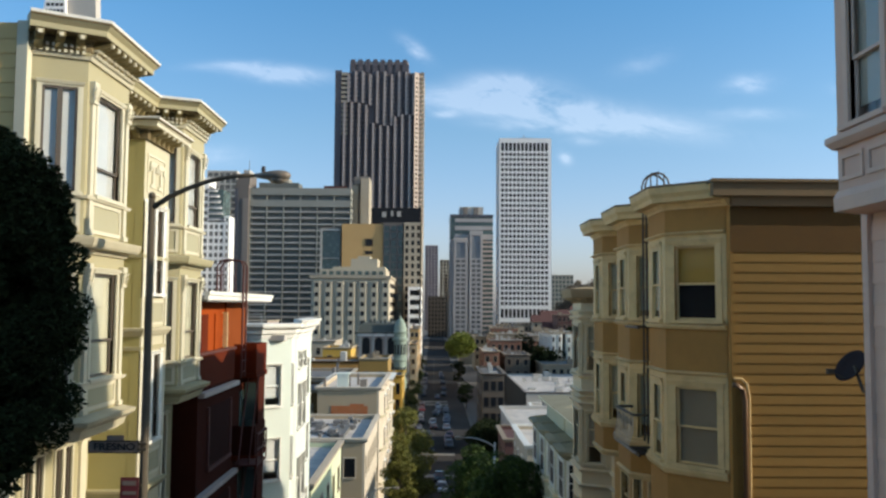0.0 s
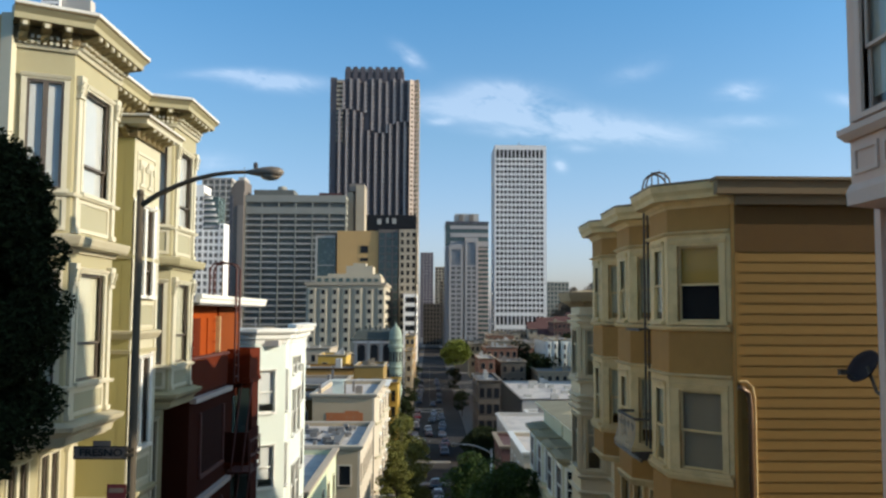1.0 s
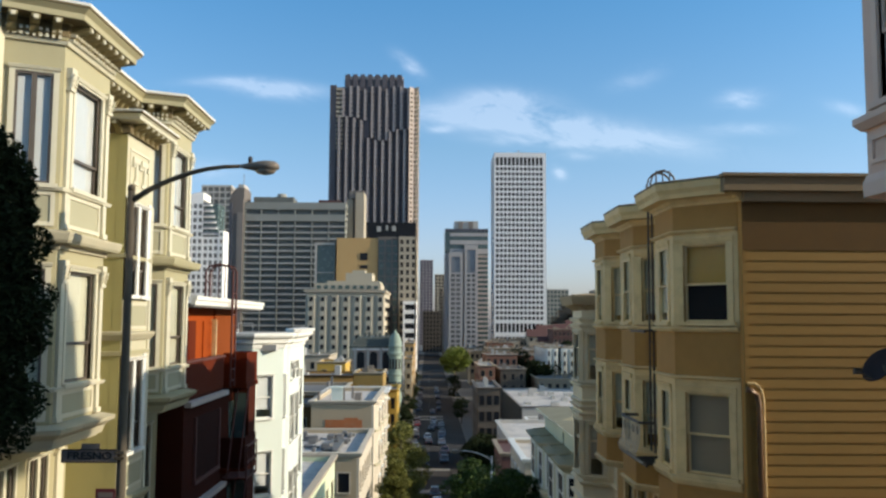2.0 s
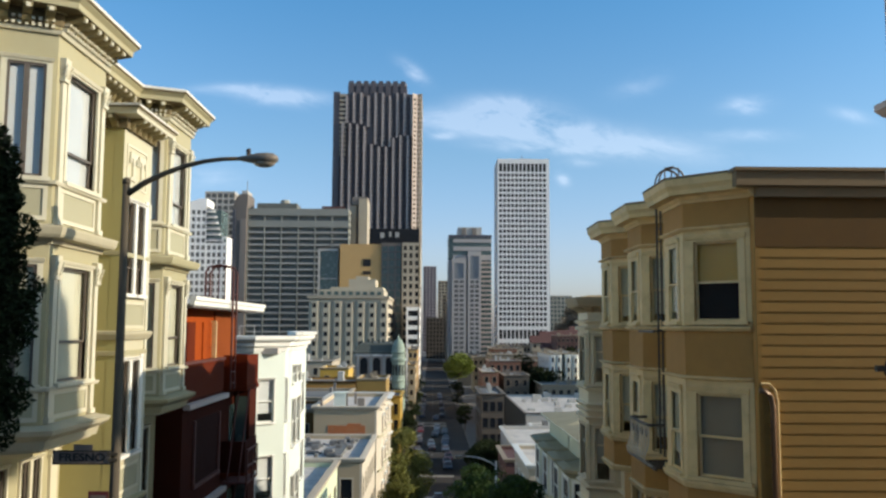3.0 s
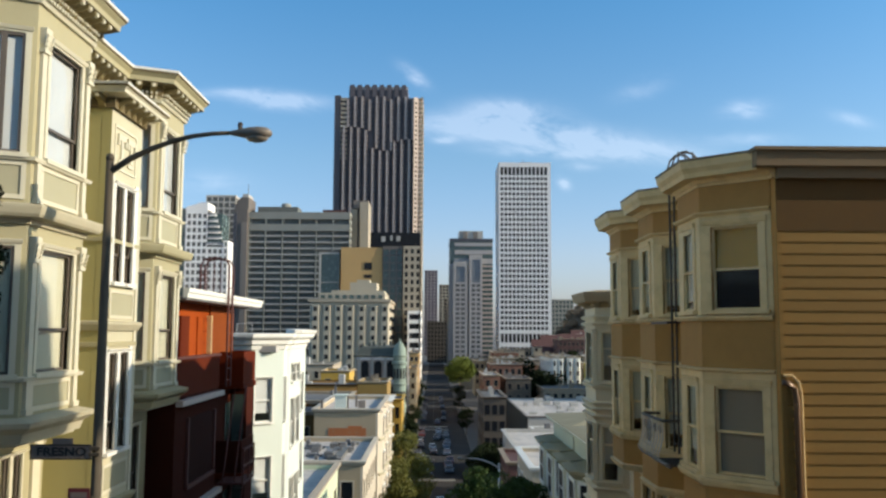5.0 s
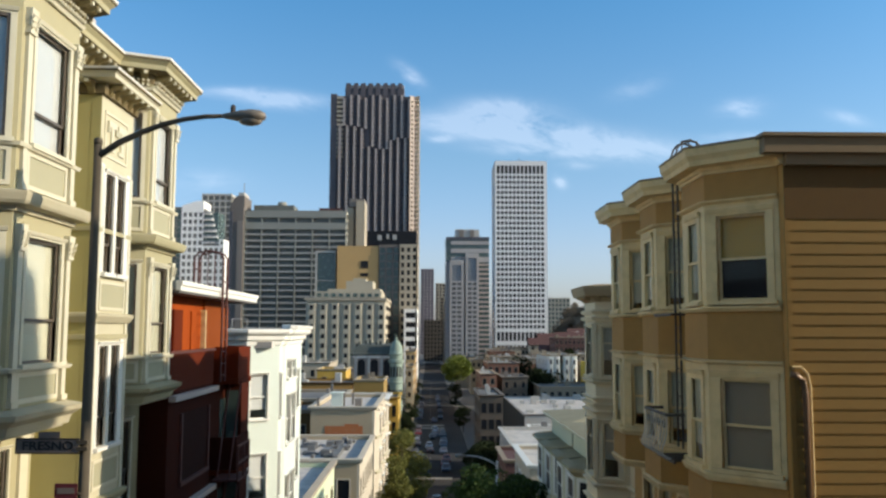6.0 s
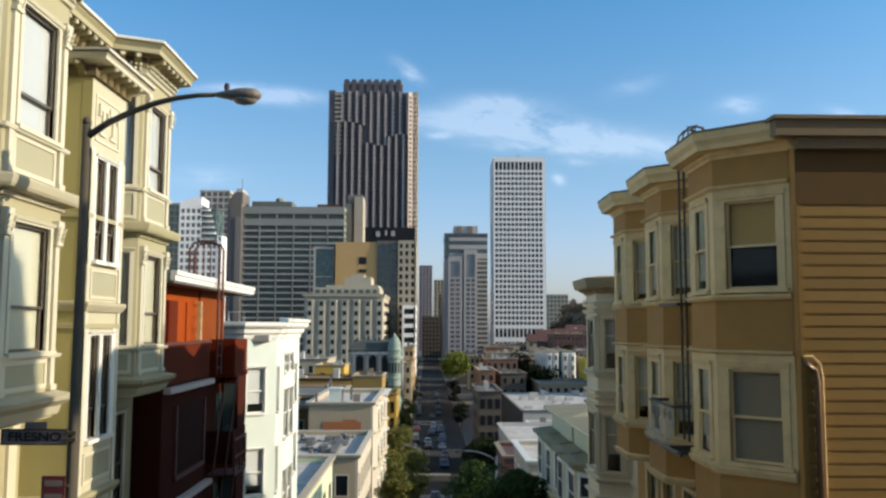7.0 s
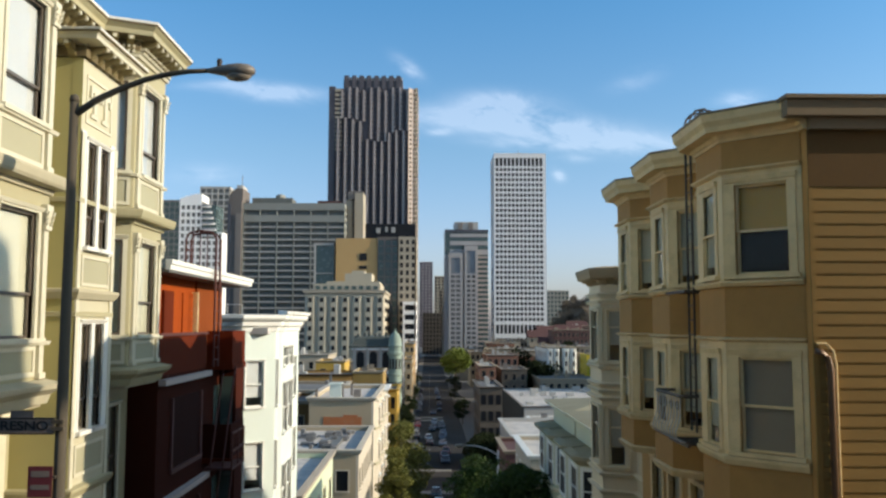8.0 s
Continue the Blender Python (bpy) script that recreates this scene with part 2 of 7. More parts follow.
M_SCRUB = mat("dark_scrub_leaves", (0.20, 0.165, 0.125), 0.85, 0.25, 0.12, 0.1, 2.0, 0.0, spec=0.08)
M_SHED = mat("bright_yellow_paint", (0.72, 0.50, 0.03), 0.7, 0.06, 0.8, 0.04, 12, 0.1)
M_LEAF_SPRING = mat("spring_green_leaves", (0.15, 0.18, 0.033), 0.6, 0.15, 0.7, 0.05, 20, 0.0, island=0.4, spec=0.15)
M_LEAF_OLIVE = mat("thin_olive_leaves", (0.145, 0.145, 0.034), 0.6, 0.15, 0.7, 0.05, 20, 0.0, island=0.4, spec=0.15)
M_BARK = mat("grey_brown_bark", (0.10, 0.075, 0.055), 0.9, 0.15, 4, 0.1, 25, 0.5, stretch=(1, 1, 0.3))
M_ASPHALT = mat("worn_asphalt", (0.052, 0.049, 0.048), 0.95, 0.16, 0.12, 0.08, 6, 0.2, stain=(0.09, 0.082, 0.074), stain_amount=0.4, spec=0.12)
M_CONCRETE = mat("pavement_concrete", (0.145, 0.13, 0.112), 0.85, 0.1, 0.4, 0.05, 8, 0.15, stain=(0.2, 0.19, 0.17), stain_amount=0.4)
M_PAINT_LINE = mat("road_marking_paint", (0.26, 0.25, 0.22), 0.7, 0.15, 1.5, 0.1, 10, 0.1)
M_GROUND = mat("city_ground", (0.14, 0.13, 0.12), 0.9, 0.2, 0.02, 0.1, 0.3, 0.1)

# ---- builders ----
class Shape:
    """Collects the solids of one mesh."""

    def __init__(self):
        self.v, self.f = [], []

    def add(self, pts, faces):
        k = len(self.v)
        self.v.extend(tuple(p) for p in pts)
        self.f.extend(tuple(i + k for i in q) for q in faces)
        return self

    def box(self, m, a0, a1, b0, b1, c0, c1):
        pts = [m @ Vector(p) for p in ((a0, b0, c0), (a1, b0, c0), (a1, b1, c0), (a0, b1, c0), (a0, b0, c1), (a1, b0, c1), (a1, b1, c1), (a0, b1, c1))]
        return self.add(pts, ((3, 2, 1, 0), (4, 5, 6, 7), (0, 1, 5, 4), (1, 2, 6, 5), (2, 3, 7, 6), (3, 0, 4, 7)))

    def prism(self, m, poly, c0, c1):
        """A polygon (counter-clockwise in the first two axes of m) drawn up from c0 to c1."""
        k = len(poly)
        pts = [m @ Vector((a, b, c0)) for a, b in poly] + [m @ Vector((a, b, c1)) for a, b in poly]
        return self.add(pts, [tuple(range(k - 1, -1, -1)), tuple(range(k, 2 * k))] + [(i, (i + 1) % k, k + (i + 1) % k, k + i) for i in range(k)])

    def tube(self, path, radii, sides=8):
        """A round bar along points, with one radius or one for each point."""
        path = [Vector(p) for p in path]
        if isinstance(radii, (int, float)):
            radii = [radii] * len(path)
        rings = []
        for i, p in enumerate(path):
            d = (path[min(i + 1, len(path) - 1)] - path[max(i - 1, 0)]).normalized()
            s = d.cross(Vector((0, 0, 1)) if abs(d.z) < 0.9 else Vector((0, 1, 0))).normalized()
            t = d.cross(s)
            rings.append([p + radii[i] * (math.cos(w) * s + math.sin(w) * t) for w in (2 * math.pi * j / sides for j in range(sides))])
        k = len(path)
        faces = [(i * sides + j, i * sides + (j + 1) % sides, (i + 1) * sides + (j + 1) % sides, (i + 1) * sides + j) for i in range(k - 1) for j in range(sides)]
        faces += [tuple(range(sides - 1, -1, -1)), tuple((k - 1) * sides + j for j in range(sides))]
        return self.add([p for r in rings for p in r], faces)

    def lathe(self, m, profile, sides=12):
        """Radius and height pairs turned round the third axis of m."""
        pts = [m @ Vector((r * math.cos(w), r * math.sin(w), c)) for r, c in profile for w in (2 * math.pi * j / sides for j in range(sides))]
        k = len(profile)
        faces = [(i * sides + j, i * sides + (j + 1) % sides, (i + 1) * sides + (j + 1) % sides, (i + 1) * sides + j) for i in range(k - 1) for j in range(sides)]
        faces += [tuple(range(sides - 1, -1, -1)), tuple((k - 1) * sides + j for j in range(sides))]
        return self.add(pts, faces)

    def sweep(self, path, profile):
        """A moulding: (outward, height) pairs of a closed profile carried along a plan line with mitred corners; outward is to the right of the line."""
        path = [Vector((x, y)) for x, y in path]
        k, p = len(path), len(profile)
        pts = []
        for i, q in enumerate(path):
            d0 = (q - path[i - 1]).normalized() if i else None
            d1 = (path[i + 1] - q).normalized() if i < k - 1 else None
            n0 = Vector((d0.y, -d0.x)) if d0 else None
            n1 = Vector((d1.y, -d1.x)) if d1 else None
            if n0 is None or n1 is None:
                n = n0 or n1
            else:
                n = (n0 + n1) / max(0.35, 1 + n0.dot(n1))
            pts += [Vector((q.x + n.x * o, q.y + n.y * o, z)) for o, z in profile]
        faces = [(i * p + j, i * p + (j + 1) % p, (i + 1) * p + (j + 1) % p, (i + 1) * p + j) for i in range(k - 1) for j in range(p)]
        faces += [tuple(range(p - 1, -1, -1)), tuple((k - 1) * p + j for j in range(p))]
        return self.add(pts, faces)

    def wall(self, m, width, c0, c1, holes=(), thick=0.18):
        """A wall slab from b=0 inwards, with rectangular openings (a0, a1, c0, c1) cut right through."""
        us = sorted({0, width, *(h[0] for h in holes), *(h[1] for h in holes)})
        vs = sorted({c0, c1, *(h[2] for h in holes), *(h[3] for h in holes)})
        solid = {(i, j): not any(h[0] < (us[i] + us[i + 1]) / 2 < h[1] and h[2] < (vs[j] + vs[j + 1]) / 2 < h[3] for h in holes)
                 for i in range(len(us) - 1) for j in range(len(vs) - 1)}
        return self.slab(m, us, vs, solid, 0, thick)

    def slab(self, m, us, vs, solid, b0, b1):
        """One connected slab over a grid of cells, some left open."""
        nu, nv = len(us), len(vs)
        base, used = len(self.v), {}

        def vert(i, j, k):
            key = (i, j, k)
            if key not in used:
                used[key] = len(self.v)
                self.v.append(tuple(m @ Vector((us[i], (b0, b1)[k], vs[j]))))
            return used[key]

        for (i, j), full in solid.items():
            if not full:
                continue
            self.f.append((vert(i, j, 0), vert(i + 1, j, 0), vert(i + 1, j + 1, 0), vert(i, j + 1, 0)))
            self.f.append((vert(i, j, 1), vert(i, j + 1, 1), vert(i + 1, j + 1, 1), vert(i + 1, j, 1)))
            for di, dj, p, q in ((-1, 0, (i, j + 1), (i, j)), (1, 0, (i + 1, j), (i + 1, j + 1)), (0, -1, (i, j), (i + 1, j)), (0, 1, (i + 1, j + 1), (i, j + 1))):
                if not solid.get((i + di, j + dj), False):
                    self.f.append((vert(*p, 0), vert(*p, 1), vert(*q, 1), vert(*q, 0)))
        return self


I4 = Matrix.Identity(4)


def side(p, q, z=0.0):
    """The frame of a wall that runs from p to q in plan: first axis along it, second inwards, third up; outside is to the right of p to q."""
    d = Vector((q[0] - p[0], q[1] - p[1], 0)).normalized()
    inward = Vector((-d.y, d.x, 0))
    return Matrix(((d.x, inward.x, 0, p[0]), (d.y, inward.y, 0, p[1]), (0, 0, 1, z), (0, 0, 0, 1)))


def span(p, q):
    return math.hypot(q[0] - p[0], q[1] - p[1])


def world_of(ob):
    if ob.parent:
        return world_of(ob.parent) @ ob.matrix_parent_inverse @ ob.matrix_basis
    return ob.matrix_basis.copy()


def mesh_of(name, shape, material):
    me = bpy.data.meshes.new(name)
    me.from_pydata(shape.v, [], shape.f)
    bm = bmesh.new()
    bm.from_mesh(me)
    bmesh.ops.recalc_face_normals(bm, faces=bm.faces)
    bm.to_mesh(me)
    bm.free()
    me.materials.append(material)
    return me


def part(name, shape, material, parent=None, label="", smooth=False):
    """Links a shape, given in world metres, as one mesh object under a thing or a part."""
    me = mesh_of(name, shape, material) if isinstance(shape, Shape) else shape
    if smooth:
        me.polygons.foreach_set("use_smooth", [True] * len(me.polygons))
    ob = new(name, me)
    if parent:
        ob.parent = parent
        ob.matrix_parent_inverse = world_of(parent).inverted()
    return tagged(ob, label)


def thing(name, base, label, category, group="", kind=""):
    ob = new(name)
    ob.empty_display_size = 0.3
    ob.matrix_basis = Matrix.Translation(base)
    return tagged(ob, label, category, group, kind)


def ground_z(y):
    """Height of the street along its length."""
    prof = ((-300, 40), (-60, 12), (-0.77, -1.65), (2.87, -2.8), (12, -5.4), (14.4, -6.0), (95, -29), (150, -29.6), (400, -31), (6000, -31))
    for (y0, z0), (y1, z1) in zip(prof, prof[1:]):
        if y <= y1:
            return z0 + (z1 - z0) * (y - y0) / (y1 - y0)
    return prof[-1][1]


def sash_window(house, m, a0, a1, c0, c1, trim, sash, blind=None, blind_to=0.0, meet=0.5, casing=0.1, pane=None, upright=False, curtain_in=0.125, sill=True, name="window", forward=0.0):
    """A hung window in an opening: casing and sill as the part, with its sashes, panes and blind below it."""
    us, vs = [a0 - casing, a0, a1, a1 + casing], [c0 - 0.02, c1, c1 + casing]
    w = part(name, Shape().slab(m, us, vs, {(i, j): i != 1 or j == 1 for i in range(3) for j in range(2)}, -0.045, 0.1), trim, house)
    part("head_moulding", Shape().sweep([(p.x, p.y) for p in (m @ Vector((a0 - casing * 1.2, -0.05, 0)), m @ Vector((a1 + casing * 1.2, -0.05, 0)))],
                                        [(0, c1 + casing * 0.35), (0.02, c1 + casing * 0.4), (0.045, c1 + casing), (0, c1 + casing + 0.012)]), trim, w)
    if sill:
        part("sill", Shape().box(m, a0 - casing * 1.4, a1 + casing * 1.4, -0.12, 0.12, c0 - 0.075, c0 - 0.003), trim, w)
    m = m @ Matrix.Translation((0, -forward, 0))
    mid = c0 + (c1 - c0) * meet
    r = 0.045
    s = Shape()
    if upright:
        am = (a0 + a1) / 2
        for p, q in ((a0, am), (am, a1)):
            s.box(m, p, p + r, 0.035, 0.07, c0, c1).box(m, q - r, q, 0.035, 0.07, c0, c1)
            s.box(m, p + r, q - r, 0.035, 0.07, c0, c0 + r).box(m, p + r, q - r, 0.035, 0.07, c1 - r, c1)
    else:
        for lo, hi, b in ((c0, mid, 0.062), (mid - r, c1, 0.03)):
            s.box(m, a0, a0 + r, b, b + 0.03, lo, hi).box(m, a1 - r, a1, b, b + 0.03, lo, hi)
            s.box(m, a0 + r, a1 - r, b, b + 0.03, lo, lo + r).box(m, a0 + r, a1 - r, b, b + 0.03, hi - r, hi)
    part("sash", s, sash, w)
    p = part("pane", Shape().box(m, a0 + 0.02, a1 - 0.02, 0.094, 0.099, c0 + 0.02, c1 - 0.02), pane or M_GLASS, w)
    p.visible_shadow = False
    if blind is not None:
        part("blind", Shape().box(m, a0 - 0.05, a1 + 0.05, curtain_in, curtain_in + 0.02, c0 + (c1 - c0) * blind_to, c1 + 0.05), blind, w)
    return w


def leaf_cloud(n, clumps, size, rng, flat=0.6):
    """Leaves as small folded blades scattered over clumps (centre, radius)."""
    v, f = [], []
    for i in range(n):
        c, r = clumps[rng.randrange(len(clumps))]
        while True:
            d = Vector((rng.uniform(-1, 1), rng.uniform(-1, 1), rng.uniform(-1, 1)))
            if 0.05 < d.length < 1:
                break
        d = d.normalized() * (d.length ** 0.45)
        p = Vector(c) + Vector((d.x * r, d.y * r, d.z * r * flat))
        a = Vector((rng.gauss(0, 1), rng.gauss(0, 1), rng.gauss(0, 0.6))).normalized()
        b = a.cross(Vector((rng.gauss(0, 1), rng.gauss(0, 1), rng.gauss(0, 1)))).normalized()
        s = size * rng.uniform(0.6, 1.4)
        k = len(v)
        v += [p - a * s, p + b * s * 0.42 + a * s * 0.1, p + a * s, p - b * s * 0.42 + a * s * 0.1]
        f += [(k, k + 1, k + 2), (k, k + 2, k + 3)]
    me = bpy.data.meshes.new("crown")
    me.from_pydata([tuple(q) for q in v], [], f)
    return me


def tree(name, x, y, z0, height, radius, leaf_mat, label, seed, n=9000, size=0.09, low=0.35, clump=0.42, count=34, trunk=0.14, squash=1.0, taper=0.25, foot_taper=0.0, boxy=False, lean=(0, 0)):
    rng = random.Random(seed)
    t = thing(name, (x, y, z0), label, "tree")
    top = z0 + height
    mid = z0 + height * low
    clumps, s = [], Shape()
    s.tube([(x, y, z0 - 0.2), (x + 0.05, y, z0 + height * 0.2), (x - 0.04, y + 0.05, mid), (x, y, top - radius * 0.7)], [trunk, trunk * 0.85, trunk * 0.65, trunk * 0.2], 9)
    cz, hz = (mid + top) / 2, (top - mid) / 2
    for i in range(count):
        while True:
            d = Vector((rng.uniform(-1, 1), rng.uniform(-1, 1), rng.uniform(-1, 1)))
            if 0.3 < d.length < 1:
                break
        rr = radius * (1 - taper * max(0, d.z) - foot_taper * max(0, -d.z))
        if boxy:
            d = d * (d.length / (d.x ** 4 + d.y ** 4 + d.z ** 4) ** 0.25)
        c = Vector((x + d.x * rr * 0.8 + lean[0] * d.z, y + d.y * rr * 0.8 * squash + lean[1] * d.z, cz + d.z * hz * 0.82))
        clumps.append((c, radius * clump * rng.uniform(0.6, 1.15)))
        if i % 2 == 0:
            base = Vector((x, y, mid + (c.z - mid) * 0.4 - 0.2))
            s.tube([base, base.lerp(c, 0.5) + Vector((0, 0, 0.15)), c], [trunk * 0.35, trunk * 0.22, trunk * 0.07], 6)
    part("trunk", s, M_BARK, t, "grey-brown trunk and limbs")
    me = leaf_cloud(n, clumps, size, rng)
    me.materials.append(leaf_mat)
    part("crown", me, None, t)
    return t

# ---- ground, road, pavements ----
YS = [-300, -120, -60, -30, -12, -0.77, 2.87, 7, 12, 14.4, 20, 30, 45, 60, 80, 95, 110, 150, 200, 280, 400, 700, 1200, 2500, 4900]


def strip(x0, x1, y0, y1, lift, thick, shape=None):
    """A slab that follows the street's slope."""
    s = shape or Shape()
    ys = [y0] + [y for y in YS if y0 < y < y1] + [y1]
    pts = []
    for y in ys:
        z = ground_z(y) + lift
        pts += [(x0, y, z - thick), (x1, y, z - thick), (x1, y, z), (x0, y, z)]
    faces = [(4 * i + j, 4 * i + (j + 1) % 4, 4 * i + 4 + (j + 1) % 4, 4 * i + 4 + j) for i in range(len(ys) - 1) for j in range(4)]
    faces += [(3, 2, 1, 0), tuple(4 * (len(ys) - 1) + j for j in range(4))]
    return s.add(pts, faces)


XS = [-4800, -800, -200, -40, 0, 40, 200, 800, 4800]
g_pts = [(x, y, ground_z(y) - 0.3) for y in YS for x in XS]
g_faces = [(j * len(XS) + i, j * len(XS) + i + 1, (j + 1) * len(XS) + i + 1, (j + 1) * len(XS) + i) for j in range(len(YS) - 1) for i in range(len(XS) - 1)]
tagged(part("ground", Shape().add(g_pts, g_faces), M_GROUND), "bare grey-brown city ground under the houses", "ground", kind="structure")
tagged(part("road", strip(-4.2, 4.6, 12.2, 900, 0.0, 0.28), M_ASPHALT), "worn dark asphalt street running steeply downhill", "road", kind="structure")
tagged(part("cross_street", Shape().box(I4, -300, -4.21, 152, 170, -30.5, -29.58).box(I4, 4.61, 300, 152, 170, -30.5, -29.58), M_ASPHALT), "dark asphalt cross street at the foot of the hill", "road", kind="structure")
tagged(part("pavement_left", strip(-7.4, -4.2, 12.2, 151.5, 0.15, 0.42), M_CONCRETE), "grey concrete pavement with a kerb", "pavement", kind="structure")
tagged(part("pavement_right", strip(4.6, 8.2, 12.2, 92, 0.15, 0.42), M_CONCRETE), "grey concrete pavement with a kerb", "pavement", kind="structure")
tagged(part("pavement_far_left", strip(-7.4, -4.2, 168.5, 900, 0.15, 0.42), M_CONCRETE), "grey concrete pavement with a kerb", "pavement", kind="structure")
tagged(part("kerb_lane", strip(4.605, 9.4, 92.5, 151.5, 0.0, 0.28, strip(4.605, 9.4, 170.5, 900, 0.0, 0.28)), M_ASPHALT), "dark asphalt parking lane along the kerb", "road", kind="structure")
tagged(part("pavement_far_right", strip(9.405, 10.0, 170.5, 900, 0.15, 0.42, strip(9.405, 10.0, 92.5, 151.5, 0.15, 0.42)), M_CONCRETE), "grey concrete pavement with a kerb", "pavement", kind="structure")
tagged(part("stairway_slope", strip(-7.4, 6.2, -40, 12.2, 0.0, 0.3), M_CONCRETE), "steep concrete walkway at the top of the street", "pavement", kind="structure")
cross = Shape()
for yc in (148.5, 171.0, 262.0, 270.0):
    zc = ground_z(yc)
    cross.box(I4, -4.1, 4.5, yc, yc + 2.6, zc - 0.02, zc + 0.012)
for i in range(44):
    yc = 176 + i * 7.5
    if not 258 < yc < 276:
        cross.box(I4, 0.15, 0.3, yc, yc + 3.0, ground_z(yc) - 0.02, ground_z(yc + 3) + 0.012)
tagged(part("road_marking", cross, M_PAINT_LINE), "worn pale crossing bands and lane dashes on the asphalt", "road marking", kind="structure")

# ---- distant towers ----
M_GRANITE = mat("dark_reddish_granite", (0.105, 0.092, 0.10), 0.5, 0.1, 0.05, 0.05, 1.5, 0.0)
# lit version of the tower's granite: brightness put into the colour
M_GRANITE_LIT = mat("lit_brown_granite", (0.40, 0.34, 0.31), 0.45, 0.1, 0.05, 0.08, 0.9, 0.0)
M_TOWER_GLASS = mat("dark_bronze_glazing", (0.075, 0.07, 0.08), 0.3, 0.2, 0.03, 0.2, 0.5, 0.0, spec=0.7)
M_BLUE_GLASS = mat("blue_grey_glazing", (0.15, 0.145, 0.13), 0.5, 0.2, 0.05, 0.2, 0.6, 0.0, spec=0.7)
M_TEAL_GLASS = mat("teal_glazing", (0.08, 0.115, 0.105), 0.25, 0.2, 0.05, 0.15, 0.6, 0.0, spec=0.7)
M_PRECAST = mat("white_precast_concrete", (0.86, 0.85, 0.83), 0.8, 0.04, 0.05, 0.03, 2, 0.0)
M_GREY_STONE = mat("grey_stone_cladding", (0.39, 0.325, 0.285), 0.7, 0.1, 0.06, 0.08, 1.2, 0.0)
M_BAND_CONC = mat("pale_grey_concrete_bands", (0.46, 0.44, 0.40), 0.8, 0.08, 0.06, 0.06, 1.5, 0.0)
M_RAW_CONC = mat("brown_grey_raw_concrete", (0.22, 0.19, 0.165), 0.85, 0.12, 0.08, 0.08, 0.8, 0.0, stretch=(1, 1, 0.3))
M_TAN_WALL = mat("tan_orange_wall", (0.52, 0.33, 0.135), 0.8, 0.06, 0.1, 0.05, 1.5, 0.0)
M_BEIGE = mat("beige_stone", (0.42, 0.36, 0.27), 0.8, 0.08, 0.1, 0.06, 1.2, 0.0)
M_HOTEL = mat("cream_grey_stucco", (0.46, 0.405, 0.305), 0.85, 0.06, 0.15, 0.05, 2, 0.0)
# granite lightened to look sunlit on the tower's corner bay
M_PALE_GRANITE = mat("sunlit_tan_granite", (0.46, 0.37, 0.31), 0.6, 0.08, 0.05, 0.06, 1.2, 0.0)
M_GREEN_CONC = mat("grey_green_concrete", (0.30, 0.30, 0.265), 0.85, 0.1, 0.06, 0.08, 1.5, 0.0, spec=0.2)
M_GREEN_PANEL = mat("dull_green_glazing", (0.15, 0.155, 0.14), 0.6, 0.2, 0.05, 0.2, 0.6, 0.0, spec=0.3)
M_CORE_CONC = mat("dark_stained_concrete", (0.155, 0.135, 0.12), 0.9, 0.15, 0.08, 0.1, 0.8, 0.0, stretch=(1, 1, 0.3))
M_SLATE = mat("dark_grey_green_slate", (0.075, 0.085, 0.075), 0.8, 0.15, 0.4, 0.1, 3, 0.0)
M_COPPER = mat("green_copper_patina", (0.24, 0.30, 0.245), 0.75, 0.14, 0.6, 0.08, 4, 0.0)
M_OCHRE_FAR = mat("yellow_ochre_stucco", (0.52, 0.33, 0.06), 0.85, 0.08, 0.3, 0.05, 3, 0.0)
M_BRICK = mat("red_brown_brickwork", (0.25, 0.115, 0.075), 0.85, 0.1, 0.3, 0.12, 5, 0.0)
M_DUN = mat("dun_stucco", (0.29, 0.235, 0.17), 0.85, 0.1, 0.2, 0.08, 3, 0.0)
M_RED_TILE = mat("red_tile_roof", (0.105, 0.048, 0.043), 0.8, 0.12, 0.3, 0.1, 4, 0.0)
M_VIOLET = mat("violet_grey_cladding", (0.33, 0.275, 0.275), 0.7, 0.08, 0.04, 0.06, 0.8, 0.0)
M_DRAB = mat("drab_olive_stucco", (0.12, 0.098, 0.076), 0.85, 0.1, 0.4, 0.06, 6, 0.1)
M_WIN_FAR = mat("dark_far_window", (0.020, 0.020, 0.022), 0.5, 0.2, 0.3, 0.1, 1, 0.0, spec=0.2)


def lattice(s, m, width, z0, z1, cols, rows, pier, band, depth, skip_top=0.0):
    """Piers and spandrel bands standing proud of a glazed core."""
    step, rise = width / cols, (z1 - skip_top - z0) / rows
    us = sorted({0.0, width} | {min(width, max(0.0, i * step + d * pier / 2)) for i in range(cols + 1) for d in (-1, 1)})
    vs = sorted({z0, z1} | {max(z0, z0 + j * rise + d * band / 2) for j in range(rows + 1) for d in (-1, 1) if z0 + j * rise + d * band / 2 < z1})
    cap = z1 - max(0.8, skip_top * 0.3)
    vs = sorted({v for v in vs if v < cap - 0.3 or v == z1} | {cap})
    solid = {}
    for i in range(len(us) - 1):
        on_pier = abs((us[i] + us[i + 1]) / 2 / step - round((us[i] + us[i + 1]) / 2 / step)) * step < pier / 2
        for j in range(len(vs) - 1):
            q = ((vs[j] + vs[j + 1]) / 2 - z0) / rise
            solid[i, j] = on_pier or (abs(q - round(q)) * rise < band / 2 and q < rows + 0.5) or vs[j] > cap - 0.01
    s.slab(m, us, vs, solid, 0, depth)


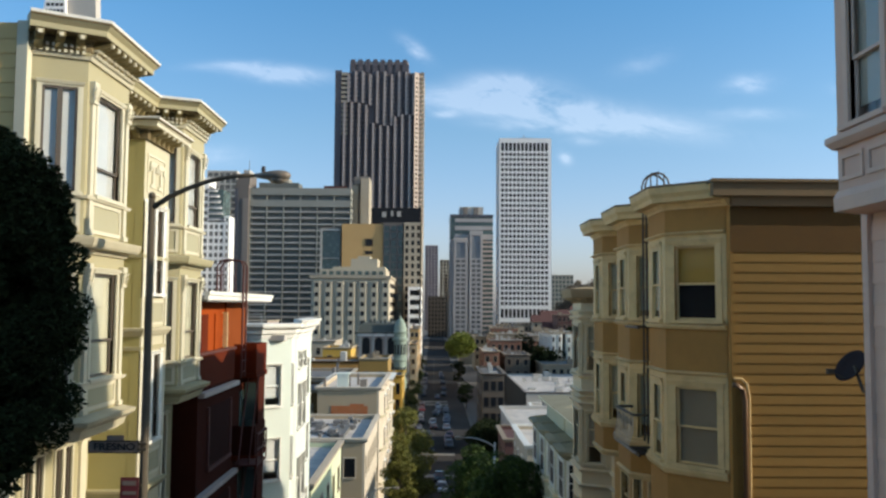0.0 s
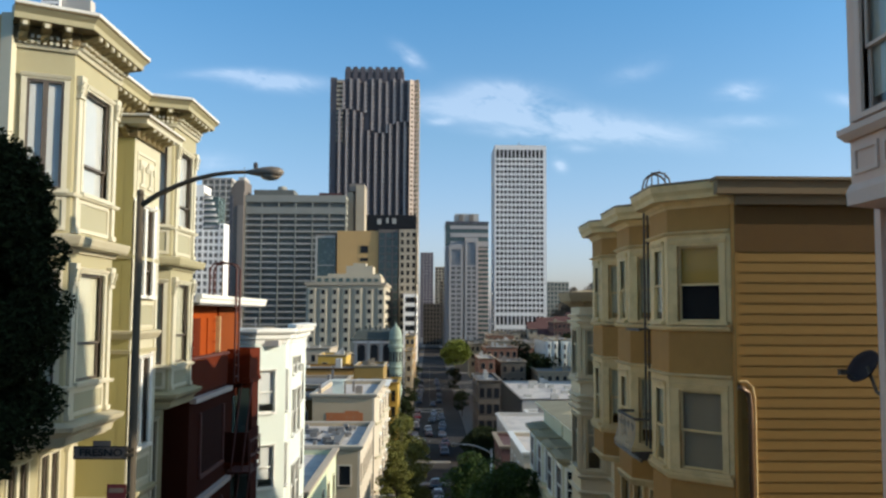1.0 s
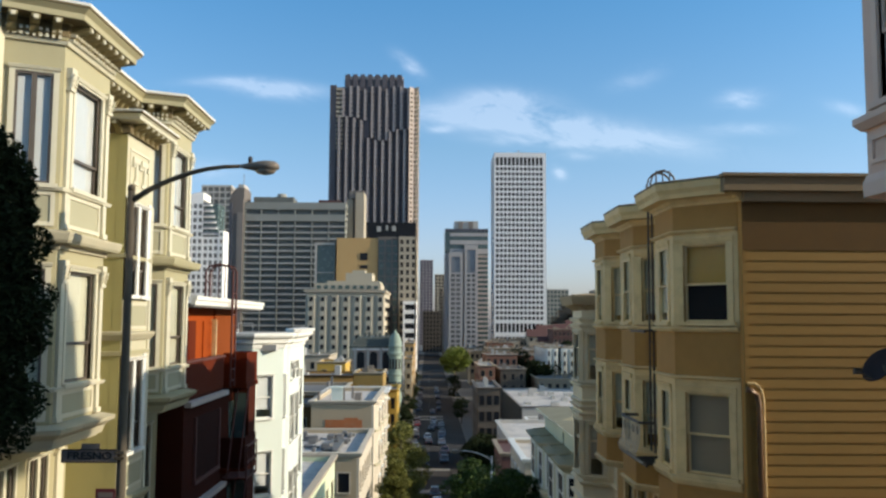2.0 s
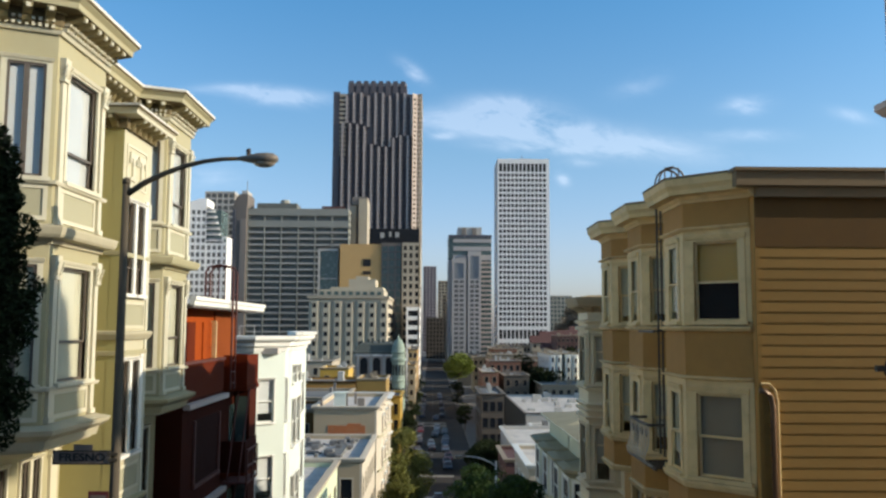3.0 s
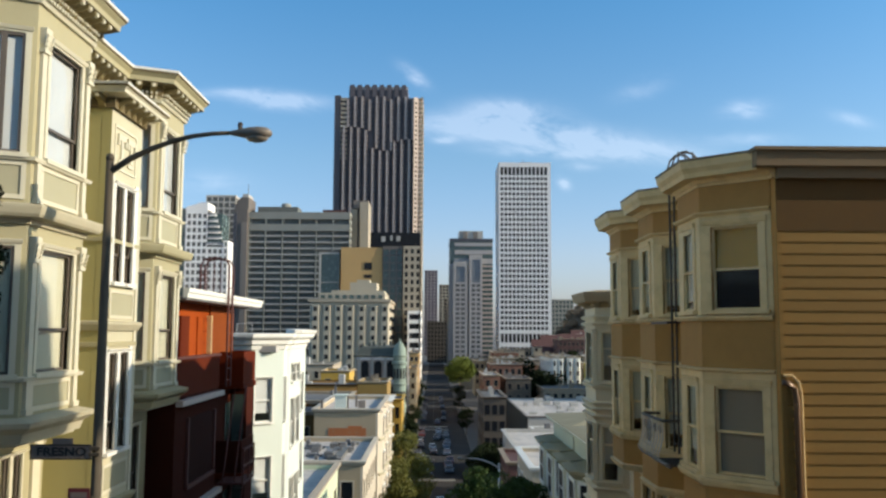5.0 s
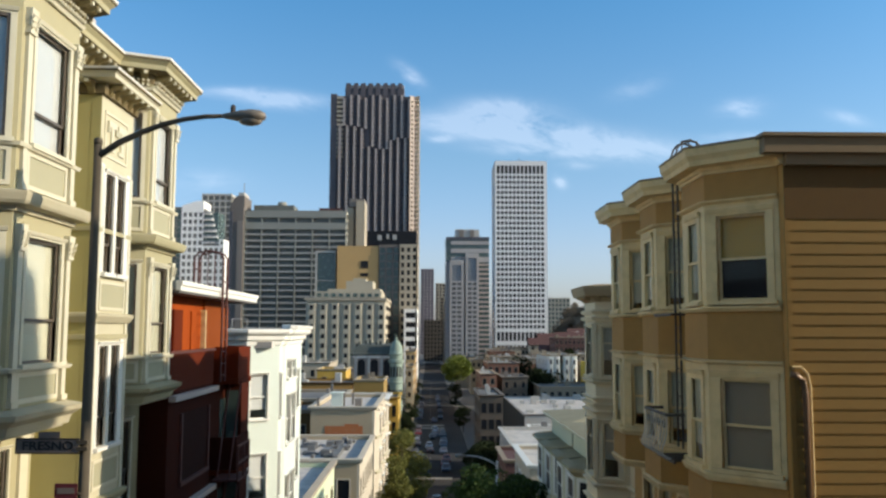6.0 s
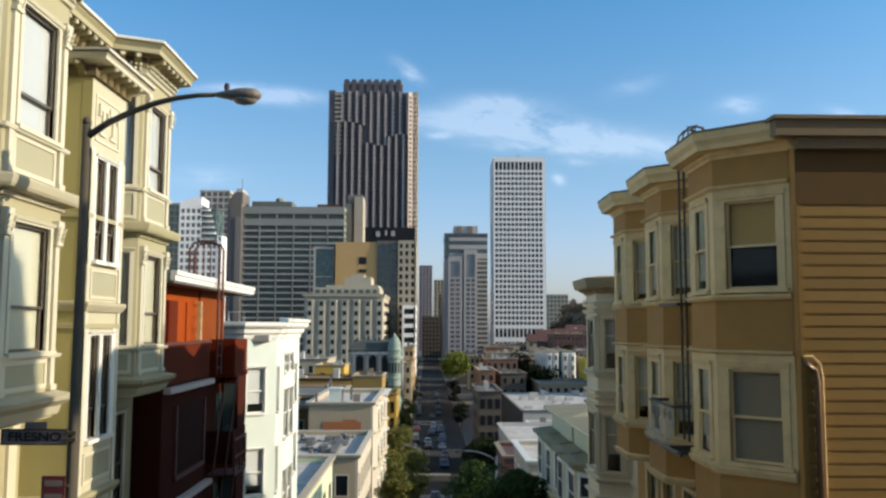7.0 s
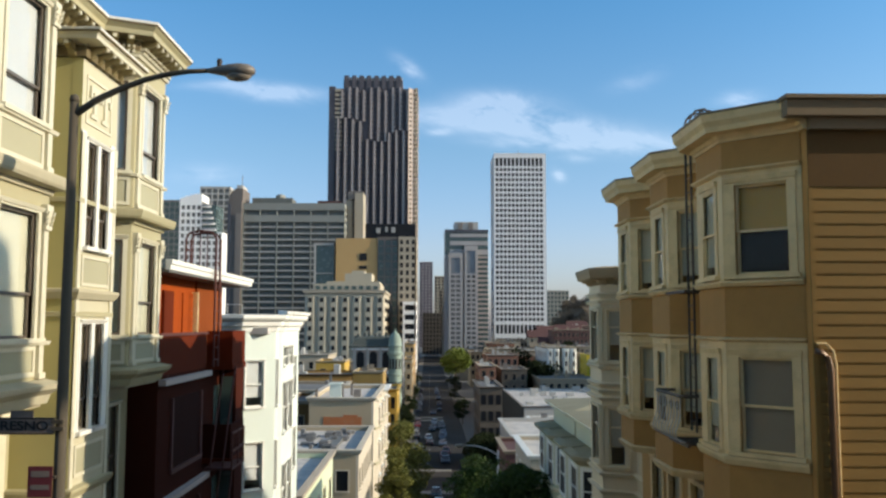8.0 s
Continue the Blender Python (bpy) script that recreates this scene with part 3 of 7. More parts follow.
def grid_wall(s, m, width, z0, z1, cols, rows, depth):
    """A wall slab with an opening at every crossing of the column and row ranges."""
    us = sorted({0.0, width} | {a for c in cols for a in c})
    vs = sorted({z0, z1} | {z for r in rows for z in r if z0 < z < z1})
    solid = {(i, j): not (any(a < (us[i] + us[i + 1]) / 2 < b for a, b in cols) and any(a < (vs[j] + vs[j + 1]) / 2 < b for a, b in rows)) for i in range(len(us) - 1) for j in range(len(vs) - 1)}
    return s.slab(m, us, vs, solid, 0, depth)


def tower(name, label, x0, x1, y0, y1, z1, wall, glazing, cols, rows, pier, band, depth=0.6, street=1, side_cols=6, skip_top=0.0, z0=None, roof=None):
    """An office tower: a glazed core behind a lattice on the front and on the wall towards the street (1: +x, -1: -x)."""
    z0 = ground_z(y0) - 0.4 if z0 is None else z0
    t = thing(name, ((x0 + x1) / 2, (y0 + y1) / 2, z0), label, "building")
    part("glazing", Shape().box(I4, x0 + depth, x1 - depth, y0 + depth, y1 - depth, z0, z1 - 0.3), glazing, t, "rows of dark windows")
    s = Shape()
    lattice(s, side((x0, y0), (x1, y0)), x1 - x0, z0, z1, cols, rows, pier, band, depth, skip_top)
    part("front_wall", s, wall, t)
    s = Shape()
    p, q = ((x1, y0), (x1, y1)) if street > 0 else ((x0, y1), (x0, y0))
    lattice(s, side(p, q), span(p, q), z0, z1, side_cols, rows, pier, band, depth, skip_top)
    part("street_side_wall", s, wall, t)
    s = Shape()
    ox = (x0, x0 + depth) if street > 0 else (x1 - depth, x1)
    s.box(I4, *ox, y0 + depth, y1, z0, z1).box(I4, x0 + depth, x1 - depth, y1 - depth, y1, z0, z1)
    part("back_wall", s, wall, t)
    part("roof", Shape().box(I4, x0, x1, y0, y1, z1, z1 + 0.6), roof or wall, t)
    return t


def stand_back(t, k):
    """Moves a distant thing k times as far off, at k times its size."""
    t.matrix_basis = Matrix.Scale(k, 4) @ t.matrix_basis
    return t


# dark granite tower with sawtooth bays
t = thing("office_tower", (-50, 760, -31), "tall dark reddish granite office tower with sawtooth window bays", "building")
part("core", Shape().box(I4, -88, -13, 742, 784, -31, 206), M_GRANITE, t)
part("corner_pier", Shape().box(I4, -89, -83.5, 740.5, 784.3, -31, 207.5), M_GRANITE, t)
tops = [179, 179, 178, 176, 160, 158, 158, 166, 168, 168, 190]
RIBS = 11
w = 70.2 / RIBS


def sawtooth(a0, z0, z1, deep):
    """One sawtooth bay: a dark glazed slope, a granite nose and small windows in its return."""
    bay = part("sawtooth_bay", Shape().prism(I4, [(a0, 742), (a0 + w * 0.34, 742 - deep), (a0 + w * 0.62, 742 - deep), (a0 + w * 0.72, 742)], z0, z1), M_TOWER_GLASS, t)
    # nose strip coloured lighter so the bay edge looks lit
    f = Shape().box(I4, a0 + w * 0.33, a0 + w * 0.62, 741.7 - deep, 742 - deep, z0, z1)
    part("bay_nose", f, M_GRANITE_LIT, bay, "granite bay edge coloured as if lit")
    f = Shape()
    for j in range(60):
        z = z0 + 1 + j * 4.0
        if z + 2 < z1:
            f.box(I4, a0 + w * 0.63, a0 + w * 0.76, 742.05 - deep * 0.8, 742, z, z + 1.7)
    if f.v:
        tagged(part("return_spandrel", f, M_GRANITE_LIT, bay), kind="stuff")


for i in range(RIBS - 1):
    a0 = -83.4 + i * w
    sawtooth(a0, -31, tops[i], 3.4)
    if i < RIBS - 1:
        sawtooth(a0 + w * 0.5, tops[i], 206.6 if i % 3 else 204, 2.2)
side_bays = Shape()
for j in range(58):
    z = -28 + j * 4.06
    side_bays.box(I4, -13.4, -10.4, 739.4, 784, z, z + 2.5)
for j in range(14):
    z = 150 + j * 4.06
    side_bays.box(I4, -83.4, -77.5, 739.9, 741.9, z, z + 2.3)
tagged(part("spandrel", side_bays, M_BEIGE, t, "brown granite spandrel rows"), kind="stuff")
crown = Shape().box(I4, -76.5, -24.2, 743, 778, 206, 214)
for i in range(8):
    a = -75.5 + i * 6.55
    crown.box(I4, a, a + 3.9, 741.6, 743, 206, 217.8)
part("crown", crown, M_GRANITE, t)
part("crown_panel", Shape().box(I4, -76.3, -24.4, 742.4, 777, 213.5, 216.2), M_GRANITE_LIT, t)
low = Shape().box(I4, -58, -12, 728, 739.5, -31, 84)
part("podium", low, M_WIN_FAR, t)
for a, w_, z in ((-45.5, 3.6, 76), (-37.8, 2.0, 77), (-32.6, 3.4, 76.5)):
    part("podium_louvre", Shape().box(I4, a, a + w_, 727.6, 728.05, z, z + 4.5), M_BAND_CONC, t)
# canted corner that catches the sun, its granite also paled as if sunlit
part("corner_bay", Shape().prism(I4, [(-18.6, 737.2), (-10.9, 742.4), (-10.9, 784.2), (-18.6, 784.2)], -31, 205.5), M_PALE_GRANITE, t, "granite corner bay coloured pale as if sunlit")
cb, cm = Shape(), side((-18.6, 737.2), (-10.9, 742.4))
for j in range(57):
    for a in (1.2, 5.6):
        cb.box(cm, a, a + 2.0, -0.15, 0.2, -28 + j * 4.06, -26.2 + j * 4.06)
tagged(part("corner_window", cb, M_WIN_FAR, t, "small dark corner windows"), kind="stuff")

# white gridded tower
GX0, GX1, GY0, GY1, GTOP = 50.3, 91.0, 660.0, 697.0, 131.4
t = thing("gridded_tower", (70, 678, -31.4), "tall white concrete tower with a regular grid of small windows", "building")
part("glazing", Shape().box(I4, GX0 + 0.7, GX1 - 0.7, GY0 + 0.7, GY1 - 0.7, -31.4, GTOP - 0.4), M_WIN_FAR, t, "rows of dark windows")
cols = [(1.35 + i * 3.13, 3.6 + i * 3.13) for i in range(12)]
rows = [(121.9, 128.4)] + [(117.9 - j * 4.03, 120.4 - j * 4.03) for j in range(30)] + [(-8.6, -1.9), (-24, -12)]
part("front_wall", grid_wall(Shape(), side((GX0, GY0), (GX1, GY0)), GX1 - GX0, -31.4, GTOP, cols, rows, 0.7), M_PRECAST, t)
s = Shape()
lattice(s, side((GX0, GY1), (GX0, GY0 + 0.7)), GY1 - GY0 - 0.7, -31.4, GTOP, 11, 40, 1.0, 1.6, 0.7, 3)
part("street_side_wall", s, M_PRECAST, t)
part("back_wall", Shape().box(I4, GX1 - 0.7, GX1, GY0 + 0.7, GY1, -31.4, GTOP).box(I4, GX0 + 0.7, GX1 - 0.7, GY1 - 0.7, GY1, -31.4, GTOP), M_PRECAST, t)
part("roof", Shape().box(I4, GX0, GX1, GY0, GY1, GTOP, GTOP + 0.6), M_PRECAST, t)
part("roof_plant", Shape().box(I4, 68, 78, 672, 684, GTOP + 0.6, GTOP + 3.2), M_RAW_CONC, t)
part("roof_hatch", Shape().box(I4, 56, 58, 672, 684, GTOP + 0.6, GTOP + 1.8), M_RAW_CONC, t)
part("mast", Shape().tube([(71, 676, GTOP + 3), (71, 676, GTOP + 6)], 0.3, 6), M_RAW_CONC, t)

# grey twin-bayed tower
M_ASH_STONE = mat("ash_grey_stone_cladding", (0.40, 0.375, 0.36), 0.75, 0.1, 0.06, 0.08, 1.2, 0.0)
M_SKY_GLASS = mat("pale_blue_grey_glazing", (0.19, 0.205, 0.225), 0.35, 0.15, 0.05, 0.12, 0.6, 0.0, spec=0.6)
M_DUSK_GLASS = mat("dull_grey_glazing", (0.12, 0.118, 0.118), 0.45, 0.25, 0.12, 0.25, 0.9, 0.0, spec=0.5)
t = thing("twin_bay_tower", (24, 580, -31), "grey stone tower with two projecting bays and green glass top", "building")
part("core", Shape().box(I4, 10.4, 38.5, 560, 600, -31, 60.4), M_TEAL_GLASS, t)
for z, h in ((44.0, 3.4), (50.2, 2.7), (55.6, 2.3)):
    part("spandrel", Shape().box(I4, 13.4, 38.7, 559.4, 600.2, z, z + h), M_ASH_STONE, t)
part("parapet", Shape().box(I4, 10.2, 38.7, 559.2, 600.4, 58.8, 60.6), M_TOWER_GLASS, t)
for x0, x1, top in ((12.6, 21.7, 45.0), (23.0, 31.6, 49.6)):
    wall_m = side((x0, 556), (x1, 556))
    wid = x1 - x0
    us = [0, 1.5, wid / 2 - 0.45, wid / 2 + 0.45, wid - 1.5, wid]
    vs = [-31.0] + [v for j in range(20) for v in (-29.4 + j * 3.05, -27.6 + j * 3.05)] + [31.4, top - 3.2, top]
    grid = {(i, j): i in (0, 2, 4) and not (j == len(vs) - 3 and i == 2) or (j % 2 == 0 and j < len(vs) - 3) or j == len(vs) - 2 for i in range(5) for j in range(len(vs) - 1)}
    part("stone_bay", Shape().slab(wall_m, us, vs, grid, 0, 0.5), M_ASH_STONE, t)
    part("bay_glazing", Shape().box(I4, x0 + 0.3, x1 - 0.3, 556.5, 560, -31, 30.5), M_DUSK_GLASS, t)
    part("upper_glazing", Shape().box(I4, x0 + 0.3, x1 - 0.3, 556.5, 560, 30.5, top - 0.3), M_SKY_GLASS, t, "pale blue-grey glazed panel")
    part("bay_cheek", Shape().box(I4, x0, x0 + 0.3, 556.5, 560, -31, top).box(I4, x1 - 0.3, x1, 556.5, 560, -31, top), M_ASH_STONE, t)
s = Shape()
lattice(s, side((10.3, 600), (10.3, 560)), 40, -31, 44, 9, 23, 1.2, 1.4, 0.4)
s.box(I4, 10.3, 12.6, 559.3, 560, -31, 44).box(I4, 21.7, 23.0, 558.8, 560, -31, 44)
part("side_grid", s, M_ASH_STONE, t)
for j in range(24):
    part("balcony_band", Shape().box(I4, 31.7, 38.6, 558.6, 560, -28.5 + j * 3.05, -27.2 + j * 3.05), M_GREY_STONE, t)
part("roof_plant", Shape().box(I4, 16.6, 32.4, 566, 590, 60.4, 66.4), M_BAND_CONC, t)
for a in (19, 26):
    part("plant_louvre", Shape().box(I4, a, a + 3, 565.4, 566, 61, 66), M_RAW_CONC, t)

# slab hotel with balcony bands
SX0, SX1, SY, STOP = -96.2, -43.8, 440.0, 60.3
t = thing("slab_hotel", (-70, 452, -31.4), "broad grey slab hotel with rows of concrete balconies", "building")
part("glazing", Shape().box(I4, SX0 + 1.3, SX1 - 0.6, SY + 1.3, SY + 24, -31.4, STOP - 0.5), M_GREEN_PANEL, t, "rows of dull green windows")
bay = (SX1 - SX0) / 6
cols = [(i * bay + 0.26, (i + 1) * bay - 0.26) for i in range(6)]
rows = [(54.5, 57.1)] + [(48.0 - j * 3.21, 50.95 - j * 3.21) for j in range(25)]
part("front_wall", grid_wall(Shape(), side((SX0, SY), (SX1, SY)), SX1 - SX0, -31.4, STOP, cols, rows, 1.3), M_GREEN_CONC, t)
s = Shape()
lattice(s, side((SX1, SY + 1.3), (SX1, SY + 24)), 22.7, -31.4, STOP, 3, 26, 1.4, 1.2, 0.6, 4)
part("street_side_wall", s, M_GREEN_CONC, t)
part("back_wall", Shape().box(I4, SX0, SX0 + 1.3, SY + 1.3, SY + 24, -31.4, STOP).box(I4, SX0 + 1.3, SX1 - 0.6, SY + 23, SY + 24, -31.4, STOP), M_GREEN_CONC, t)
part("roof", Shape().box(I4, SX0, SX1, SY, SY + 24, STOP, STOP + 0.5), M_GREEN_CONC, t)
for j in range(25):
    for a, b in cols:
        z = 48.0 - j * 3.21
        if z > -10:
            part("balcony_rail", Shape().box(I4, SX0 + a + 0.25, SX0 + b - 0.25, SY + 0.12, SY + 0.3, z + 0.1, z + 0.72), M_BAND_CONC, t)
part("roof_plant", Shape().box(I4, -93, -72, SY + 7, SY + 20, STOP + 0.5, STOP + 4.2), M_GREEN_PANEL, t)
part("roof_tank", Shape().lathe(Matrix.Translation((-79, SY + 12, STOP + 4.2)), [(2.6, 0), (2.6, 1.6), (2.0, 2.3), (0.5, 2.6)], 12), M_GREEN_CONC, t)
part("roof_sign", Shape().box(I4, -58, -46, SY + 1, SY + 1.5, STOP + 0.5, STOP + 1.9), M_RED_TILE, t, "faded red roof sign")
t = thing("concrete_core_tower", (-99, 448, -31.4), "dark raw concrete stair tower beside the slab hotel", "building")
part("wall", Shape().box(I4, -103.5, -96.4, SY - 2, SY + 22, -31.4, 62), M_CORE_CONC, t)
part("pale_flank", Shape().box(I4, -99.4, -96.3, SY - 2.4, SY - 1.9, -31.4, 55), M_RAW_CONC, t, "paler concrete flank")
part("reveal", Shape().box(I4, -103.4, -101.9, SY - 2.3, SY - 1.9, -31.4, 60), M_TOWER_GLASS, t)
part("head", Shape().prism(Matrix(((1, 0, 0, -103.2), (0, 0, -1, SY + 16), (0, 1, 0, 62), (0, 0, 0, 1))), [(0, 0), (7, 0), (7, 6.2), (3.2, 6.2), (1.6, 4.6), (0, 2.0)], 0, 17), M_CORE_CONC, t)
part("head_plant", Shape().box(I4, -99.6, -96.6, SY, SY + 12, 68.2, 70), M_BAND_CONC, t)
part("aerial", Shape().tube([(-97.2, SY + 2, 70), (-97.2, SY + 2, 75.5)], 0.14, 6), M_RAW_CONC, t)

# white apartment tower with a sloped head, curved balconies and a lower wing
AY = 528.0
t = thing("apartment_tower", (-145, 538, -31.4), "white apartment tower with square windows and curved balconies", "building")
part("glazing", Shape().box(I4, -154.0, -129.5, AY + 0.6, AY + 20, -31.4, 52).box(I4, -154.0, -141.8, AY + 0.6, AY + 20, 52, 74), M_BLUE_GLASS, t, "rows of grey-blue windows")
cols = [(1.0 + i * 3.25, 3.2 + i * 3.25) for i in range(4)]
rows = [(69.0 - j * 4.4, 71.6 - j * 4.4) for j in range(22)]
part("front_wall", grid_wall(Shape(), side((-154.6, AY), (-141.2, AY)), 13.4, -31.4, 74.4, cols, rows, 0.6), M_PRECAST, t)
part("sloped_head", Shape().prism(Matrix(((1, 0, 0, -154.6), (0, 0, -1, AY + 18), (0, 1, 0, 74.4), (0, 0, 0, 1))), [(0, 0), (13.4, 0), (13.4, 4.6), (9.5, 4.6), (0, 1.6)], 0, 17.4), M_PRECAST, t)
cols = [(0.9 + i * 3.2, 3.0 + i * 3.2) for i in range(3)]
part("wing_wall", grid_wall(Shape(), side((-141.1, AY + 0.2), (-131.0, AY + 0.2)), 10.1, -31.4, 51, cols, rows, 0.4), M_PRECAST, t)
part("corner_wall", grid_wall(Shape(), side((-130.9, AY + 0.1), (-127.9, AY + 0.1)), 3.0, -31.4, 55, [(0.7, 2.2)], rows, 0.5).box(I4, -128.3, -127.9, AY + 0.6, AY + 20, -31.4, 55), M_PRECAST, t)
part("bay_core", Shape().box(I4, -141.1, -132.5, AY + 2, AY + 20, 51, 72), M_TEAL_GLASS, t, "green-grey glazed balcony front")
for j in range(6):
    zz, reach = 52.5 + j * 3.6, 9.8 - j * 0.9
    arc = [(-141.1, AY + 2.4)] + [(-141.1 + reach * math.sin(q), AY + 2.0 - 2.2 * math.cos(q)) for q in (math.pi * k / 16 for k in range(9))] + [(-141.1 + reach, AY + 2.4)]
    b = part("balcony", Shape().prism(I4, arc, zz, zz + 0.5), M_PRECAST, t)
    part("balcony_rail", Shape().sweep(arc[1:-1], [(0.02, zz + 0.5), (0.1, zz + 0.5), (0.1, zz + 1.6), (0.02, zz + 1.6)]), M_SKY_GLASS, b, "glass balcony rail")
part("back_wall", Shape().box(I4, -154.6, -154.0, AY + 0.6, AY + 20, -31.4, 74.4).box(I4, -154.0, -128.3, AY + 19.4, AY + 20, -31.4, 50), M_PRECAST, t)
tower("apartment_slab", "grey glass apartment slab with pale floor bands", -151, -131.5, 560, 580, 88, M_BAND_CONC, M_BLUE_GLASS, 5, 29, 0.7, 1.2, 0.6, 1, 5, 0)
tower("glass_slab", "blue-grey glass tower behind the apartments", -196, -160, 560, 585, 79.0, M_BLUE_GLASS, M_TEAL_GLASS, 10, 27, 0.4, 0.6, 0.3, 1, 5, 0)

# slim concrete shaft
t = thing("concrete_shaft", (-36, 417, -31), "slim tan concrete service shaft with a dark top", "building")
part("wall", Shape().box(I4, -35.9, -31.8, 409, 424, -31, 61.5).box(I4, -40.4, -37.4, 411, 424, -31, 58.5), M_BEIGE, t)
part("recess", Shape().box(I4, -37.4, -35.9, 412, 424, -31, 60), M_RAW_CONC, t)
part("cap", Shape().prism(side((-40.0, 410), (-31.9, 410)), [(0.8, 0), (8, 0), (8, 13), (0.8, 13)], 58.6, 62.6), M_RAW_CONC, t)
stand_back(t, 1.1)

# tan block with glass neighbours
t = thing("tan_block", (-31, 380, -31), "tan orange office block with two dark windows", "building")
part("wall", Shape().box(I4, -40.6, -22.6, 372, 388, -31, 35.4), M_TAN_WALL, t)
part("roof", Shape().box(I4, -40.6, -22.6, 372, 388, 35.4, 35.8), M_TAN_WALL, t)
for z in (26.1, 22.5):
    part("window", Shape().box(I4, -30.4, -27.1, 371.8, 372.1, z, z + (3.1 if z > 25 else 1.4)), M_WIN_FAR, t)
tower("teal_glass_block", "teal glass office block with concrete edges", -50.2, -40.8, 373, 388, 33.6, M_BAND_CONC, M_TEAL_GLASS, 1, 5, 1.2, 0.4, 0.8, 1, 3, 0, roof=M_RAW_CONC)
tower("dark_glass_block", "dark green glass office block beside the tan block", -22.5, -13.4, 371.5, 400, 35.8, M_CORE_CONC, M_TEAL_GLASS, 3, 20, 0.6, 0.4, 0.4, 1, 5, 0)
tower("beige_pier_block", "beige stone office block with narrow window rows", -13.3, -5.7, 370, 420, 35.8, M_BEIGE, M_WIN_FAR, 3, 20, 1.2, 1.3, 0.5, 1, 9, 0)
tower("white_row_block", "narrow white block with stacked dark windows", -10.7, -5.3, 350, 384, 7.2, M_PRECAST, M_WIN_FAR, 1, 10, 1.5, 1.7, 0.7, 1, 8, 0)
tower("violet_slab", "distant violet-grey slab tower far down the street", -12.4, 4.4, 1100, 1130, 78, M_VIOLET, M_TOWER_GLASS, 4, 28, 1.4, 1.2, 0.5, -1, 5, 0)
tower("pale_far_slab", "distant pale tower far down the street", 6.2, 17.5, 1000, 1030, 54, M_BEIGE, M_WIN_FAR, 3, 22, 1.6, 1.4, 0.5, -1, 5, 0)
tower("brown_far_slab", "distant brown tower far down the street", 10.5, 30, 900, 930, 34, M_DUN, M_WIN_FAR, 5, 18, 1.6, 1.4, 0.5, -1, 5, 0)
tower("canyon_block", "dull brown office block lining the far street", -27, -9.5, 620, 720, 34, M_VIOLET, M_WIN_FAR, 4, 18, 1.6, 1.4, 0.5, 1, 12, 0)
tower("canyon_block", "dull brown office block lining the far street", 12, 32, 720, 800, 22, M_BEIGE, M_WIN_FAR, 4, 14, 1.6, 1.4, 0.5, -1, 12, 0)
tower("canyon_block", "dull brown office block lining the far street", -6.5, 13.5, 850, 880, 9, M_DRAB, M_WIN_FAR, 6, 10, 1.6, 1.4, 0.5, -1, 6, 0)
tower("hill_block", "grey-blue apartment block on the far hillside", 110, 131, 800, 830, 29.5, M_GREEN_CONC, M_TEAL_GLASS, 6, 15, 1.2, 1.4, 0.6, -1, 6, 0)

# cream hotel with projecting window bays
t = thing("cream_hotel", (-32, 345, -31), "cream-grey hotel block with rows of small dark windows", "building")
part("wall", Shape().box(I4, -47.8, -17.2, 330.6, 374, -31, 10.6), M_HOTEL, t)
s, w = Shape(), Shape()
for i in range(7):
    a = -46.9 + i * 4.45
    part("window_bay", Shape().prism(I4, [(a - 0.4, 330.6), (a + 0.1, 329.9), (a + 2.6, 329.9), (a + 3.0, 330.6)], -31, 9.4 - (i % 2) * 0.4), M_HOTEL, t)
    for j in range(11):
        z = 7.0 - j * 3.65
        w.box(I4, a + 0.75, a + 1.95, 329.8, 330.1, z, z + 1.7)
for i in range(9):
    for j in range(11):
        z = 7.0 - j * 3.65
        w.box(I4, -17.35, -17.08, 334 + i * 4.4, 335.8 + i * 4.4, z, z + 1.7)
tagged(part("window", w, M_WIN_FAR, t, "rows of small dark windows"), kind="stuff")
part("cornice", Shape().box(I4, -48.4, -16.7, 329.7, 374.4, 10.6, 11.6), M_BEIGE, t)
pent = Shape().box(I4, -45, -19, 334, 360, 11.6, 14.2).box(I4, -40, -19.5, 335, 358, 14.2, 15.2).box(I4, -33, -22.5, 336, 352, 15.2, 18.4).box(I4, -30.5, -25.5, 338, 348, 18.4, 19.6)
part("penthouse", pent, M_HOTEL, t)
for i in range(9):
    part("penthouse_window", Shape().box(I4, -44 + i * 2.8, -42.4 + i * 2.8, 333.8, 334.2, 12.0, 13.4), M_TEAL_GLASS, t)

# copper-clad corner building with a round turret and dome
t = thing("copper_flatiron", (-13, 232, -30.5), "white and green copper-clad corner building with a domed turret", "building")
part("wall", Shape().box(I4, -19.4, -9.0, 221, 262, -31, -7.3), M_GREY_STONE, t)
s, w = Shape(), Shape()
for i in range(3):
    a = -18.9 + i * 3.3
    for z0, z1 in ((-12.6, -8.2), (-18.2, -14.6), (-23.6, -20.0)):
        pts = [(0, 0), (1.9, 0)] + [(0.95 + 0.95 * math.cos(q), (z1 - z0) - 0.95 + 0.95 * math.sin(q)) for q in (math.pi * k / 8 for k in range(9))]
        fm = Matrix(((1, 0, 0, a + 0.5), (0, 0, -1, 221.0), (0, 1, 0, z0), (0, 0, 0, 1)))
        part("arched_window", Shape().prism(fm, pts, -0.1, 0.18), M_WIN_FAR, t)
    part("pilaster", Shape().box(I4, a - 0.25, a + 0.25, 220.4, 221, -31, -7.4), M_BAND_CONC, t)
part("pilaster", Shape().box(I4, -9.25, -8.75, 220.4, 221, -31, -7.4), M_PRECAST, t)
